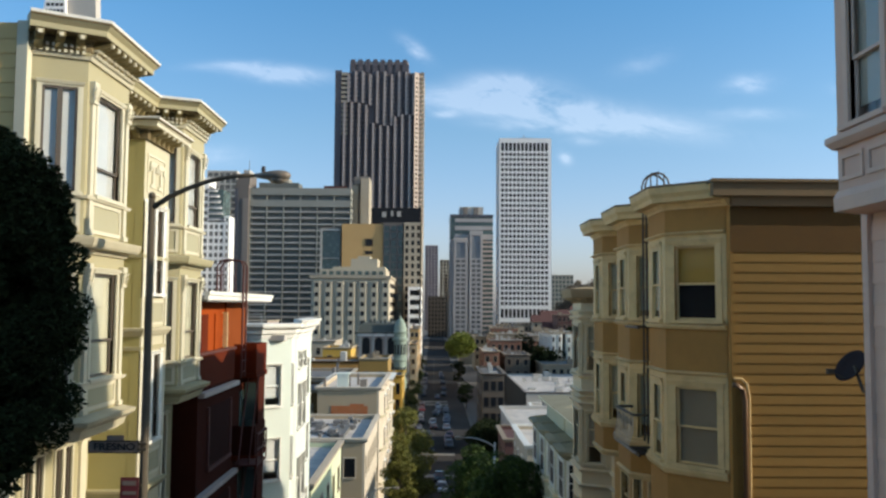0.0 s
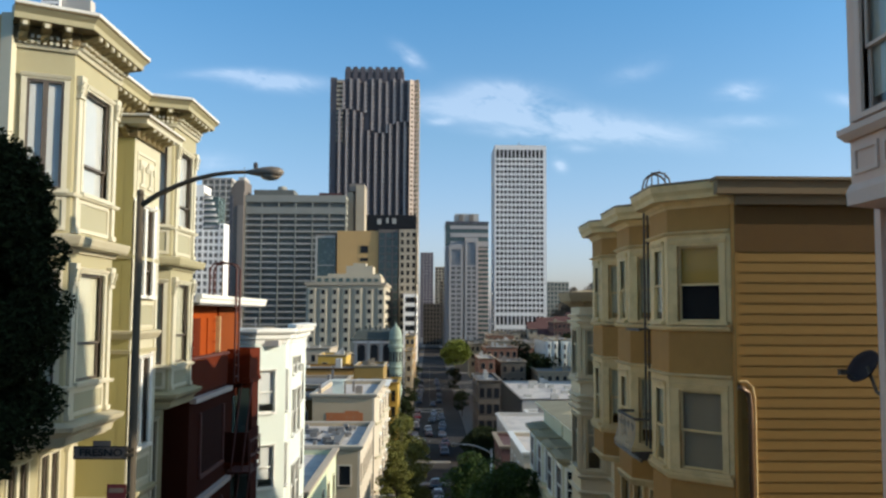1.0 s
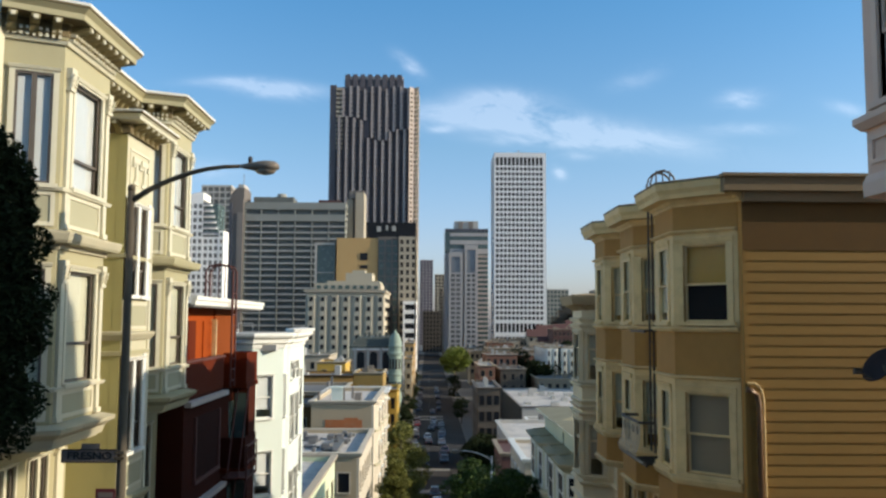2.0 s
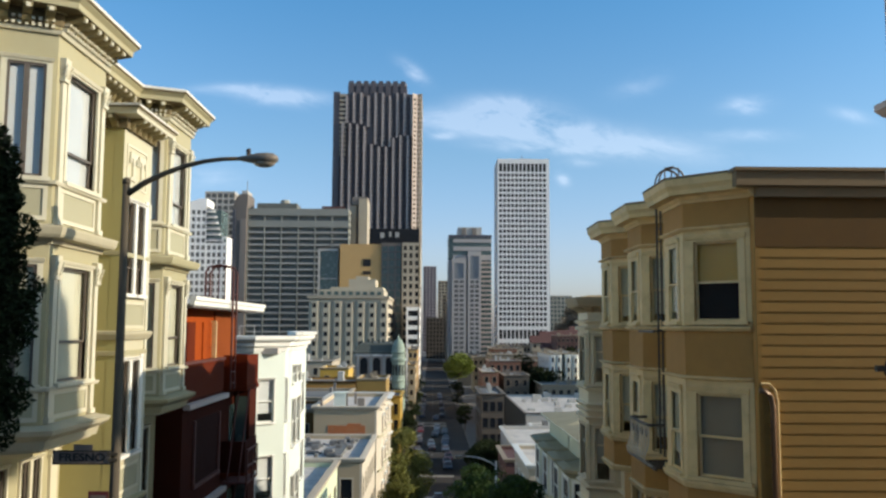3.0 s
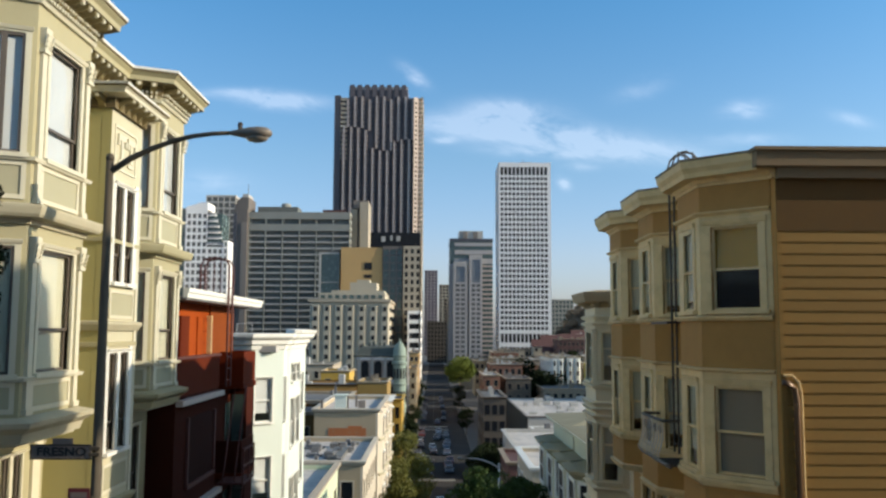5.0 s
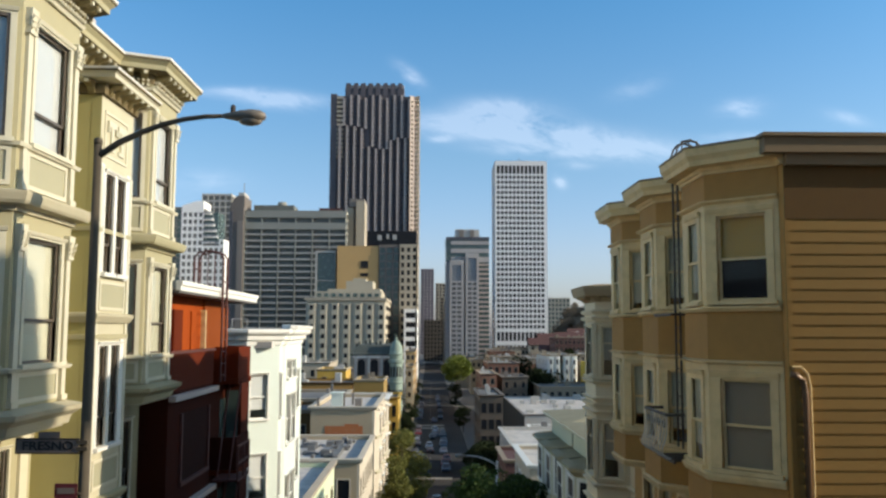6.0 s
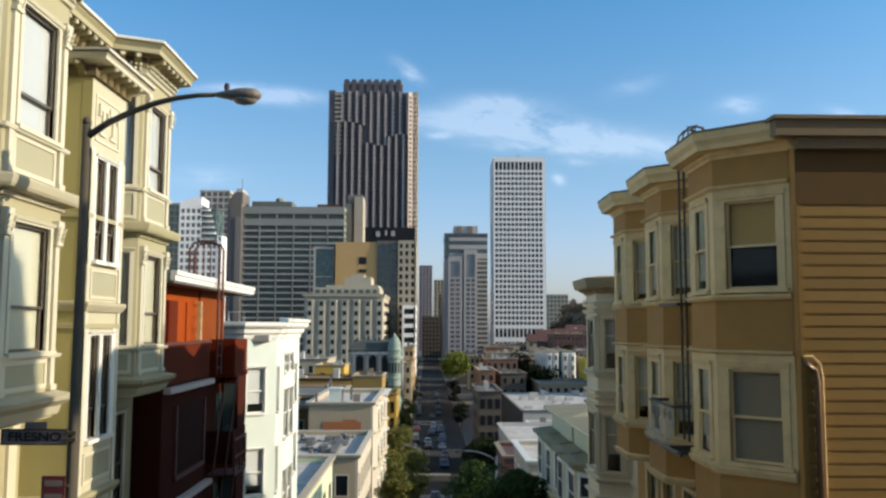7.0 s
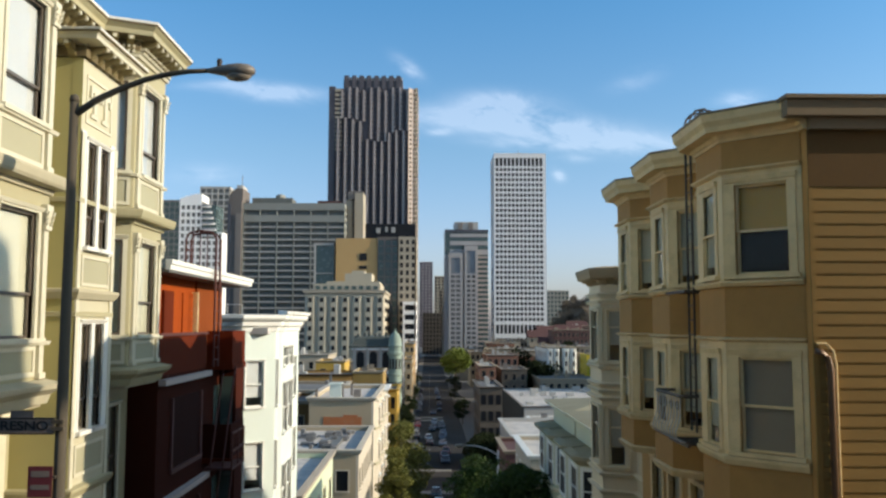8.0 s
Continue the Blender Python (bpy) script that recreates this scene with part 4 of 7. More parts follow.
for z in (-19.3, -13.6, -7.6):
    part("cornice_band", Shape().box(I4, -19.5, -8.9, 220.5, 262.1, z - 0.3, z + 0.4), M_PRECAST, t)
for i in range(8):
    b = Shape()
    y = 225 + i * 4.6
    b.prism(I4, [(-9.0, y - 1.5), (-8.1, y - 0.8), (-8.1, y + 0.8), (-9.0, y + 1.5)], -26, -8.2)
    part("copper_bay", b, M_COPPER, t)
part("mansard", Shape().sweep([(-19.4, 262), (-19.4, 221), (-9.0, 221), (-9.0, 262)], [(-0.2, -7.3), (0.9, -7.3), (0.9, -6.8), (0.3, -6.5), (-0.5, -5.0), (-1.0, -4.6), (-3.0, -4.6)]).box(I4, -17.0, -11.5, 223, 260, -8, -4.7), M_SLATE, t, "dark grey-green mansard roof")
rc = Shape()
for k in range(7):
    rc.box(I4, -18.6 + k * 1.35, -18.0 + k * 1.35, 224 + (k * 5) % 9, 225 + (k * 5) % 9, -4.7, -3.9 + 0.3 * (k % 3))
tagged(part("roof_clutter", rc, M_SLATE, t, "dark vents and stacks"), kind="stuff")
tm = Matrix.Translation((-8.6, 220.4, 0))
turret = part("turret", Shape().lathe(tm, [(1.6, -30.8), (1.6, -20.2), (1.85, -20.0), (1.85, -19.6), (1.6, -19.4), (1.6, -14.4), (1.85, -14.2), (1.85, -13.8), (1.6, -13.6), (1.6, -9.2), (2.0, -9.0), (2.0, -8.4), (1.6, -8.2), (1.6, -7.0)], 16), M_COPPER, t)
for zz in (-12.6, -18.4, -23.8, -28.6):
    for k in range(6):
        q = math.radians(195 + k * 30)
        part("turret_window", Shape().box(tm @ Matrix.Rotation(q, 4, "Z"), 1.5, 1.64, -0.24, 0.24, zz, zz + 2.6), M_WIN_FAR, turret)
dome = part("dome", Shape().lathe(tm, [(1.8, -7.1), (1.85, -6.7), (1.6, -6.5), (1.65, -5.8), (1.45, -4.9), (1.05, -4.0), (0.55, -3.5), (0.3, -3.2), (0.32, -2.9), (0.1, -2.7), (0.05, -2.3)], 14), M_COPPER, t, "green copper dome with finial", smooth=True)

# pyramid tower rising behind the near roofs
t = thing("pyramid_tower", (-222, 490, -31), "pale concrete pyramid tower with window rows and a side wing", "building")
px, py, half, ztop = -222.0, 492.0, 26.0, 236.0


def pyr_half(z):
    return half * (ztop - z) / (ztop + 31)


s = Shape()
s.add([(px - half, py - half, -31), (px + half, py - half, -31), (px + half, py + half, -31), (px - half, py + half, -31), (px, py, ztop)], [(0, 1, 4), (1, 2, 4), (2, 3, 4), (3, 0, 4), (3, 2, 1, 0)])
part("shell", s, M_PRECAST, t)
w = Shape()
for j in range(44):
    z = 40 + j * 3.9
    h0, h1 = pyr_half(z), pyr_half(z + 1.9)
    k = max(3, int(h0 * 2 / 2.6))
    for i in range(k):
        f0, f1 = -0.86 + 1.72 * (i + 0.12) / k, -0.86 + 1.72 * (i + 0.88) / k
        w.add([(px + f0 * h0, py - h0 - 0.06, z), (px + f1 * h0, py - h0 - 0.06, z), (px + f1 * h1, py - h1 - 0.06, z + 1.9), (px + f0 * h1, py - h1 - 0.06, z + 1.9)], [(0, 1, 2, 3)])
part("window_row", w, M_WIN_FAR, t, "rows of dark windows")
part("wing", Shape().add([(px + 6, py - 5, 80), (px + 25.5, py - 5, 80), (px + 25.5, py + 5, 80), (px + 6, py + 5, 80), (px + 6, py - 3.5, 182), (px + 22.5, py - 3.5, 182), (px + 22.5, py + 3.5, 182), (px + 6, py + 3.5, 182)],
     [(3, 2, 1, 0), (4, 5, 6, 7), (0, 1, 5, 4), (1, 2, 6, 5), (2, 3, 7, 6), (3, 0, 4, 7)]), M_BAND_CONC, t)

# ---- pale yellow bay-windowed house ----
def closed_shell(house, x0, x1, y0, y1, z0, z1, roof_z, mat_wall, mat_roof, skip=()):
    """The plain walls away from the street, the floors inside and the flat roof."""
    s = Shape()
    if "x0" not in skip:
        s.box(I4, x0, x0 + 0.2, y0, y1, z0, z1)
    if "x1" not in skip:
        s.box(I4, x1 - 0.2, x1, y0, y1, z0, z1)
    if "y0" not in skip:
        s.box(I4, x0 + 0.2, x1 - 0.2, y0, y0 + 0.2, z0, z1)
    if "y1" not in skip:
        s.box(I4, x0 + 0.2, x1 - 0.2, y1 - 0.2, y1, z0, z1)
    part("wall", s, mat_wall, house)
    part("roof", Shape().box(I4, x0 + 0.2, x1 - 0.2, y0 + 0.2, y1 - 0.2, roof_z - 0.25, roof_z), mat_roof, house)


def clapboards(parent, m, a0, a1, c0, c1, pitch, material, name="board"):
    """Overlapping siding boards, one object each on one mesh."""
    s = Shape()
    prof = [(0, 0.0), (0, -0.024), (pitch * 0.1, -0.026), (pitch, -0.008), (pitch, 0.0)]
    w = a1 - a0
    pts = [Vector((a, b, c)) for a in (0, w) for c, b in prof]
    s.add(pts, [(0, 1, 2, 3, 4), (9, 8, 7, 6, 5)] + [(i, (i + 1) % 5, 5 + (i + 1) % 5, 5 + i) for i in range(5)])
    me = mesh_of(name, s, material)
    k = int((c1 - c0) / pitch + 1e-6)
    for j in range(k):
        ob = new(name, me)
        ob.parent = parent
        ob.matrix_parent_inverse = world_of(parent).inverted()
        ob.matrix_basis = m @ Matrix.Translation((a0, 0, c0 + j * pitch))


def bracket_row(house, path, z, drop, out, width, step, material, name="bracket", tip=None):
    """Scrolled cornice brackets along a plan line; alike ones share a mesh."""
    s = Shape()
    pr = [(0, 0), (-out, 0), (-out, -drop * 0.25), (-out * 0.75, -drop * 0.45), (-out * 0.5, -drop * 0.5), (-out * 0.32, -drop * 0.85), (-out * 0.15, -drop), (0, -drop)]
    k = len(pr)
    s.add([Vector((a, b, c)) for a in (-width / 2, width / 2) for b, c in pr], [tuple(range(k)), tuple(range(2 * k - 1, k - 1, -1))] + [(i, (i + 1) % k, k + (i + 1) % k, k + i) for i in range(k)])
    me = mesh_of(name, s, material)
    # pale end caps imitate the sunlit tips of the brackets
    if tip:
        cap_mesh = mesh_of("bracket_tip", Shape().box(I4, -width * 0.26, width * 0.26, -out - 0.025, -out + 0.03, -drop * 0.34, -drop * 0.1), tip)
    for p, q in zip(path, path[1:]):
        length = span(p, q)
        n = max(1, int(length / step))
        m = side(p, q, z)
        for i in range(n):
            ob = new(name, me)
            ob.parent = house
            ob.matrix_parent_inverse = world_of(house).inverted()
            ob.matrix_basis = m @ Matrix.Translation(((i + 0.5) * length / n, 0, 0))
            if tip:
                cap = part("bracket_tip", cap_mesh, None, ob)
                cap.matrix_basis = ob.matrix_basis.copy()


def pilaster(s, m, a, w, c0, c1, out=0.06):
    """A slim pilaster with a base, a necking and a bracketed capital."""
    s.box(m, a - w / 2, a + w / 2, -out, 0.02, c0, c1)
    s.box(m, a - w * 0.72, a + w * 0.72, -out - 0.05, 0.02, c1 - 0.10, c1)
    for k, (lo, hi) in enumerate(((0.34, 0.27), (0.27, 0.19), (0.19, 0.10))):
        g = 0.56 + 0.09 * k
        s.box(m, a - w * g, a + w * g, -out - 0.012 - 0.014 * k, 0.02, c1 - lo, c1 - hi)
        for d in (-1, 1):
            s.tube([m @ Vector((a + d * w * (g - 0.08), -out - 0.03 - 0.014 * k, c1 - lo + 0.01)), m @ Vector((a + d * w * (g - 0.02), -out - 0.05 - 0.014 * k, c1 - hi - 0.01))], 0.018, 5)
    s.box(m, a - w * 0.72, a + w * 0.72, -out - 0.04, 0.02, c1 - 0.40, c1 - 0.34)
    s.box(m, a - w * 0.7, a + w * 0.7, -out - 0.03, 0.02, c0, c0 + 0.09)


M_SIDING = mat("cream_tan_siding_paint", (0.64, 0.44, 0.18), 0.65, 0.06, 0.8, 0.04, 25, 0.1, piece=0.05)
# olive kept dark for the shade on the bracket undersides
M_BRACKET = mat("shaded_olive_bracket_paint", (0.22, 0.175, 0.075), 0.7, 0.08, 2, 0.05, 30, 0.1)
# dark umber that stands for shade around the cornices
M_UMBER = mat("umber_shade_colour", (0.15, 0.115, 0.055), 0.8, 0.1, 1.5, 0.05, 30, 0.1)
XF, XB = -6.98, -6.12          # main front and bay front of the yellow house
BAY_A = [(XF, 14.12), (XB, 14.52), (XB, 16.58), (XF, 16.95)]
BAY_B = [(XF, 20.02), (XB, 20.40), (XB, 22.32), (XF, 22.68)]
BOX = [(-7.3, 18.0), (-6.24, 18.0), (-6.24, 19.72), (XF, 19.72)]
Z_LOW = -9.4
yellow = thing("yellow_house", (-9.5, 18.5, Z_LOW), "pale yellow Victorian house with bay windows and bracketed ivory cornices", "house")
closed_shell(yellow, -14, XF, 14.12, 22.95, Z_LOW, 4.2, 4.25, M_OLIVE, M_TAR, skip=("x1", "y0"))
# flat front between the bays
for p, q, low_z in (((XF, 16.95), (XF, 18.0), -2.5), ((XF, 19.72), (XF, 20.02), Z_LOW), ((XF, 22.68), (XF, 22.95), Z_LOW)):
    part("front_wall", Shape().wall(side(p, q), span(p, q), low_z, 4.3), M_CREAM, yellow)
# siding wall that faces up the hill
side_wall = part("side_wall", Shape().box(I4, -14, XF - 0.02, 13.98, 14.12, Z_LOW, 4.88), M_SIDING, yellow)
part("corner_board", Shape().box(I4, XF - 0.16, XF + 0.03, 13.92, 14.1, Z_LOW, 4.9), M_TRIM, yellow)
clapboards(side_wall, side((-14, 13.98), (XF - 0.16, 13.98)), 0, 14 + XF - 0.16, -6.6, 4.85, 0.26, M_SIDING)


def yellow_bay(pts, first):
    """One three-sided bay, two storeys high, with panels, ledges, pilasters and hung windows."""
    floors = [(1.1, 1.95, 3.84), (-2.15, -1.42, 0.52)]     # ledge, window foot, window head
    foot_z = -2.42
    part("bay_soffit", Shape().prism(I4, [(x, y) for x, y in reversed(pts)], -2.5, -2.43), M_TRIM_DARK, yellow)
    for k, (p, q) in enumerate(zip(pts, pts[1:])):
        m, w = side(p, q), span(p, q)
        edge = 0.17 if k == 1 else 0.2
        if k == 1:
            holes = [(0.42, w - 0.42, foot, head) for _, foot, head in floors]
        else:
            holes = [(0.2, w - 0.16, foot, head) for _, foot, head in floors]
        part("bay_wall", Shape().wall(m, w, foot_z, 4.75, holes), M_CREAM, yellow)
        for j, ((a0, a1, c0, c1), (ledge, _, _)) in enumerate(zip(holes, floors)):
            light = {0: M_BLIND, 1: M_BLIND_CREAM, 2: M_BLIND}[j]
            sash_window(yellow, m, a0, a1, c0, c1, M_TRIM, M_SASH, light, 0.0 if k != 1 or j else 0.0, 0.36 if j else 0.30, 0.09, upright=(k == 0), curtain_in=0.103 if k == 0 else 0.115, forward=0.06 if k == 0 else 0.0)
            # sunk panel under each window
            top, foot = c0 - 0.12, ledge + 0.14
            trim = Shape()
            trim.box(m, a0 - 0.1, a1 + 0.1, -0.03, 0.01, top - 0.07, top).box(m, a0 - 0.1, a1 + 0.1, -0.03, 0.01, foot, foot + 0.07)
            trim.box(m, a0 - 0.1, a0 - 0.03, -0.03, 0.01, foot + 0.07, top - 0.07).box(m, a1 + 0.03, a1 + 0.1, -0.03, 0.01, foot + 0.07, top - 0.07)
            fr = part("panel_frame", trim, M_TRIM, yellow)
            part("panel", Shape().box(m, a0 - 0.03, a1 + 0.03, -0.008, 0.01, foot + 0.07, top - 0.07), M_CREAM_PANEL, fr, "sage-cream sunk panel")
            for a in ((a0 - 0.24, a1 + 0.24) if k == 1 else ()):
                pl = Shape()
                pilaster(pl, m, a, 0.15, ledge + 0.1, c1 + 0.16)
                part("pilaster", pl, M_TRIM, yellow)
    for ledge, foot, head in floors:
        profile = [(-0.05, -0.30), (0.08, -0.30), (0.12, -0.16), (0.26, -0.06), (0.28, 0.02), (0.05, 0.08), (-0.05, 0.08)] if ledge < 0 else [(-0.05, -0.24), (0.05, -0.24), (0.07, -0.16), (0.23, -0.145), (0.26, -0.1), (0.285, 0.0), (0.285, 0.035), (0.05, 0.08), (-0.05, 0.08)]
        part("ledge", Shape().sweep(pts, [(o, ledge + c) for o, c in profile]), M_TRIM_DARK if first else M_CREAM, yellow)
        part("string_course", Shape().sweep(pts, [(-0.05, foot - 0.13), (0.08, foot - 0.11), (0.1, foot - 0.05), (-0.05, foot - 0.03)]), M_TRIM, yellow)
    part("dentil_band", Shape().sweep(pts, [(-0.05, 4.36), (0.05, 4.36), (0.08, 4.42), (-0.05, 4.42)]), M_TRIM, yellow)


yellow_bay(BAY_A, True)
yellow_bay(BAY_B, False)
# recessed flat wall under the near bay, with paired windows and a pilaster
m = side((-7.27, 14.12), (-7.27, 18.0))
part("lower_wall", Shape().wall(m, 3.88, Z_LOW, -2.52, [(a, a + 0.34, -5.2, -2.95) for a in (0.9, 1.34, 2.2, 2.64)]), M_CREAM, yellow)
for a in (0.9, 1.34, 2.2, 2.64):
    sash_window(yellow, m, a, a + 0.34, -5.2, -2.95, M_TRIM, M_SASH, M_BLIND_CREAM, 0.0, 0.4, 0.05)
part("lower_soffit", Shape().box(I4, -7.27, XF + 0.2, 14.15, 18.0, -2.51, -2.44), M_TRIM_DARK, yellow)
lp = Shape()
pilaster(lp, m, 3.5, 0.3, -8.0, -2.6)
part("pilaster", lp, M_TRIM, yellow)
# flat wall under the far bay, with one tall window
m = side((XF, 20.02), (XF, 22.68))
part("lower_wall", Shape().wall(m, 2.66, Z_LOW, -2.5, [(0.5, 1.2, -5.2, -3.0), (1.6, 2.3, -5.2, -3.0)]), M_CREAM, yellow)
for a in (0.5, 1.6):
    sash_window(yellow, m, a, a + 0.7, -5.2, -3.0, M_TRIM, M_SASH, M_BLIND_GREY, 0.3, 0.5, 0.09)
# box bay of the stair between the two round bays
s, tr = Shape(), Shape()
for k, (p, q) in enumerate(zip(BOX, BOX[1:])):
    m, w = side(p, q), span(p, q)
    holes = [(0.26, 0.72, 0.2, 2.12), (0.86, 1.32, 0.2, 2.12), (0.26, 0.72, -3.1, -1.2), (0.86, 1.32, -3.1, -1.2)] if k == 1 else []
    s.wall(m, w, Z_LOW, 3.75, holes) if k == 1 else None
    for a0, a1, c0, c1 in holes:
        sash_window(yellow, m, a0, a1, c0, c1, M_WHITE_TRIM, M_SASH, M_BLIND_GREY, 0.0, 0.3, 0.07, curtain_in=0.14)
        part("window_surround", Shape().box(m, a0 - 0.26 if a0 < 0.5 else a1 + 0.07, a0 - 0.07 if a0 < 0.5 else a1 + 0.26, -0.03, 0.01, c0 - 0.1, c1 + 0.16), M_WHITE_TRIM, yellow, "white flat surround")
    if k == 1:
        for c in (-0.52, -3.9):
            for a0, a1 in ((0.2, w - 0.2),):
                tr.box(m, a0, a1, -0.03, 0.01, c + 0.5, c + 0.56).box(m, a0, a1, -0.03, 0.01, c, c + 0.06)
                tr.box(m, a0, a0 + 0.06, -0.03, 0.01, c + 0.06, c + 0.5).box(m, a1 - 0.06, a1, -0.03, 0.01, c + 0.06, c + 0.5)
                part("box_bay_panel", Shape().box(m, a0 + 0.06, a1 - 0.06, -0.01, 0.01, c + 0.06, c + 0.5), M_CREAM_PANEL, yellow)
        tr.box(m, 0.0, 0.13, -0.035, 0.01, -8, 2.24).box(m, w - 0.13, w, -0.035, 0.01, -8, 2.24)
        # raised relief panel under the small cornice
        tr.box(m, 0.16, 1.38, -0.022, 0.01, 2.44, 2.49).box(m, 0.16, 1.38, -0.022, 0.01, 3.28, 3.33).box(m, 0.16, 0.21, -0.022, 0.01, 2.49, 3.28).box(m, 1.33, 1.38, -0.022, 0.01, 2.49, 3.28)
        for a in (0.3, 0.82):
            tr.box(m, a, a + 0.42, -0.045, 0.01, 3.06, 3.17).box(m, a + 0.15, a + 0.27, -0.045, 0.01, 2.66, 3.06)
            tr.box(m, a + 0.06, a + 0.36, -0.035, 0.01, 2.58, 2.66).box(m, a - 0.02, a + 0.05, -0.055, 0.01, 2.94, 3.06).box(m, a + 0.37, a + 0.44, -0.055, 0.01, 2.94, 3.06)
part("box_bay", s, M_BOX, yellow)
for p, q in ((BOX[0], BOX[1]), (BOX[2], BOX[3])):
    part("box_bay_cheek", Shape().wall(side(p, q), span(p, q) - 0.19, Z_LOW, 3.75) if p == BOX[0] else Shape().wall(side((p[0] - 0.19, p[1]), q), span(p, q) - 0.19, Z_LOW, 3.75), M_OLIVE, yellow, "mustard side of the box bay")
part("corner_face", Shape().box(side(BOX[0], BOX[1]), span(BOX[0], BOX[1]) - 0.188, span(BOX[0], BOX[1]) - 0.002, -0.004, 0.0, Z_LOW, 3.6), M_OLIVE, yellow)
part("box_bay_trim", tr, M_TRIM, yellow, "ivory mouldings and relief panel")
for z in (-0.62, 1.02, -1.02, -4.1):
    part("box_bay_band", Shape().sweep(BOX, [(-0.03, z - 0.14), (0.05, z - 0.14), (0.12, z - 0.02), (0.12, z + 0.03), (-0.03, z + 0.06)] if z in (-0.62, -4.1) else [(-0.03, z - 0.06), (0.04, z - 0.05), (0.04, z + 0.03), (-0.03, z + 0.05)]), M_CREAM if z != -0.62 else M_TRIM_DARK, yellow)
part("box_bay_cornice", Shape().sweep([(-7.2, 18.0), *BOX[1:3], (-7.2, 19.72)], [(-0.1, 3.6), (0.05, 3.6), (0.06, 3.83), (0.36, 3.84), (0.37, 3.9), (0.42, 3.955), (0.43, 3.985), (-0.1, 4.07)]), M_TRIM, yellow)
part("box_bay_lip", Shape().sweep([(-7.2, 18.0), *BOX[1:3], (-7.2, 19.72)], [(0.36, 3.988), (0.445, 3.978), (0.455, 4.012), (0.36, 4.05)]), M_WHITE_TRIM, yellow, "white roof lip")
# umber bead in place of the shadow line below the lip
part("box_bay_groove", Shape().sweep([(-7.2, 18.0), *BOX[1:3], (-7.2, 19.72)], [(0.38, 3.945), (0.434, 3.945), (0.438, 3.976), (0.38, 3.976)]), M_UMBER, yellow, "dark strip for the shade under the lip")
part("box_bay_roof", Shape().box(I4, XF - 0.02, -6.3, 18.1, 19.54, 3.72, 3.94), M_TAR, yellow)
bracket_row(yellow, BOX[:3], 3.835, 0.24, 0.35, 0.125, 0.29, M_BRACKET, tip=M_TRIM)
# frieze darkened to imitate shade between the brackets
part("box_bay_frieze", Shape().sweep([(-7.2, 18.0), *BOX[1:3], (-7.2, 19.72)], [(-0.02, 3.6), (0.075, 3.6), (0.075, 3.805), (-0.02, 3.805)]), M_UMBER, yellow, "frieze coloured umber for the shade behind the brackets")
# main cornice following bays and flats
CORN = [(-14.0, 14.0), (XF - 0.02, 14.0), *BAY_A[1:3], BAY_A[3], BAY_B[0], *BAY_B[1:3], (XF, 22.68), (XF, 22.95)]
part("cornice", Shape().sweep(CORN[1:], [(-0.15, 4.46), (0.03, 4.46), (0.04, 4.72), (0.40, 4.735), (0.41, 4.83), (0.48, 4.90), (0.50, 4.97), (-0.15, 5.06)]), M_CREAM, yellow)
part("gutter_edge", Shape().sweep(CORN[1:], [(0.4, 4.975), (0.515, 4.955), (0.525, 5.0), (0.4, 5.045)]), M_WHITE_TRIM, yellow)
# another umber bead, for the shadow line below the gutter
part("gutter_groove", Shape().sweep(CORN[1:], [(0.46, 4.918), (0.506, 4.918), (0.511, 4.953), (0.46, 4.953)]), M_UMBER, yellow, "dark strip for the shade under the gutter edge")
# frieze and soffit get the shade of the eaves as colour
part("frieze", Shape().sweep(CORN[1:], [(-0.02, 4.5), (0.055, 4.5), (0.055, 4.73), (-0.02, 4.73)]), M_UMBER, yellow, "frieze coloured umber for the shade behind the brackets")
part("soffit", Shape().sweep(CORN[1:], [(0.056, 4.722), (0.385, 4.727), (0.385, 4.734), (0.056, 4.734)]), M_UMBER, yellow, "soffit coloured umber for its shade")
bracket_row(yellow, CORN[1:9], 4.73, 0.28, 0.37, 0.14, 0.29, M_BRACKET, tip=M_TRIM)
dent = Shape()
for p, q in ((BAY_A[0], BAY_A[1]), (BAY_A[1], BAY_A[2]), (BAY_B[0], BAY_B[1]), (BAY_B[1], BAY_B[2])):
    m, w = side(p, q), span(p, q)
    for i in range(int(w / 0.1)):
        dent.box(m, i * 0.1 + 0.03, i * 0.1 + 0.08, -0.13, 0.0, 4.43, 4.49).box(m, i * 0.1 + 0.03, i * 0.1 + 0.08, -0.17, 0.0, 4.525, 4.575)
tagged(part("dentil", dent, M_TRIM, yellow, "row of small ivory dentils"), kind="stuff")
part("parapet_roof", Shape().box(I4, -14, XF - 0.1, 14.15, 22.9, 4.3, 4.6), M_TAR, yellow)
part("bay_cap", Shape().prism(I4, [(x, y) for x, y in reversed(BAY_A)], 4.6, 4.74).prism(I4, [(x, y) for x, y in reversed(BAY_B)], 4.6, 4.74), M_TAR, yellow)
for fz in (0.85, -2.4, -5.65):
    part("floor_slab", Shape().box(I4, -13.8, XF - 0.02, 14.2, 22.7, fz - 0.12, fz), M_ROOM, yellow)

# ---- orange-red house with loggias ----
RX = -6.38
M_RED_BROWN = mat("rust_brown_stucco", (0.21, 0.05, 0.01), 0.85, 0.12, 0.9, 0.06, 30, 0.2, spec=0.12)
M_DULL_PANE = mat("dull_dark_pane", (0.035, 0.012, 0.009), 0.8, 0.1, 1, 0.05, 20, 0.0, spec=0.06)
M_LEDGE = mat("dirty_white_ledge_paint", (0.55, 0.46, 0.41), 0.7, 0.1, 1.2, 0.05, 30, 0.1)
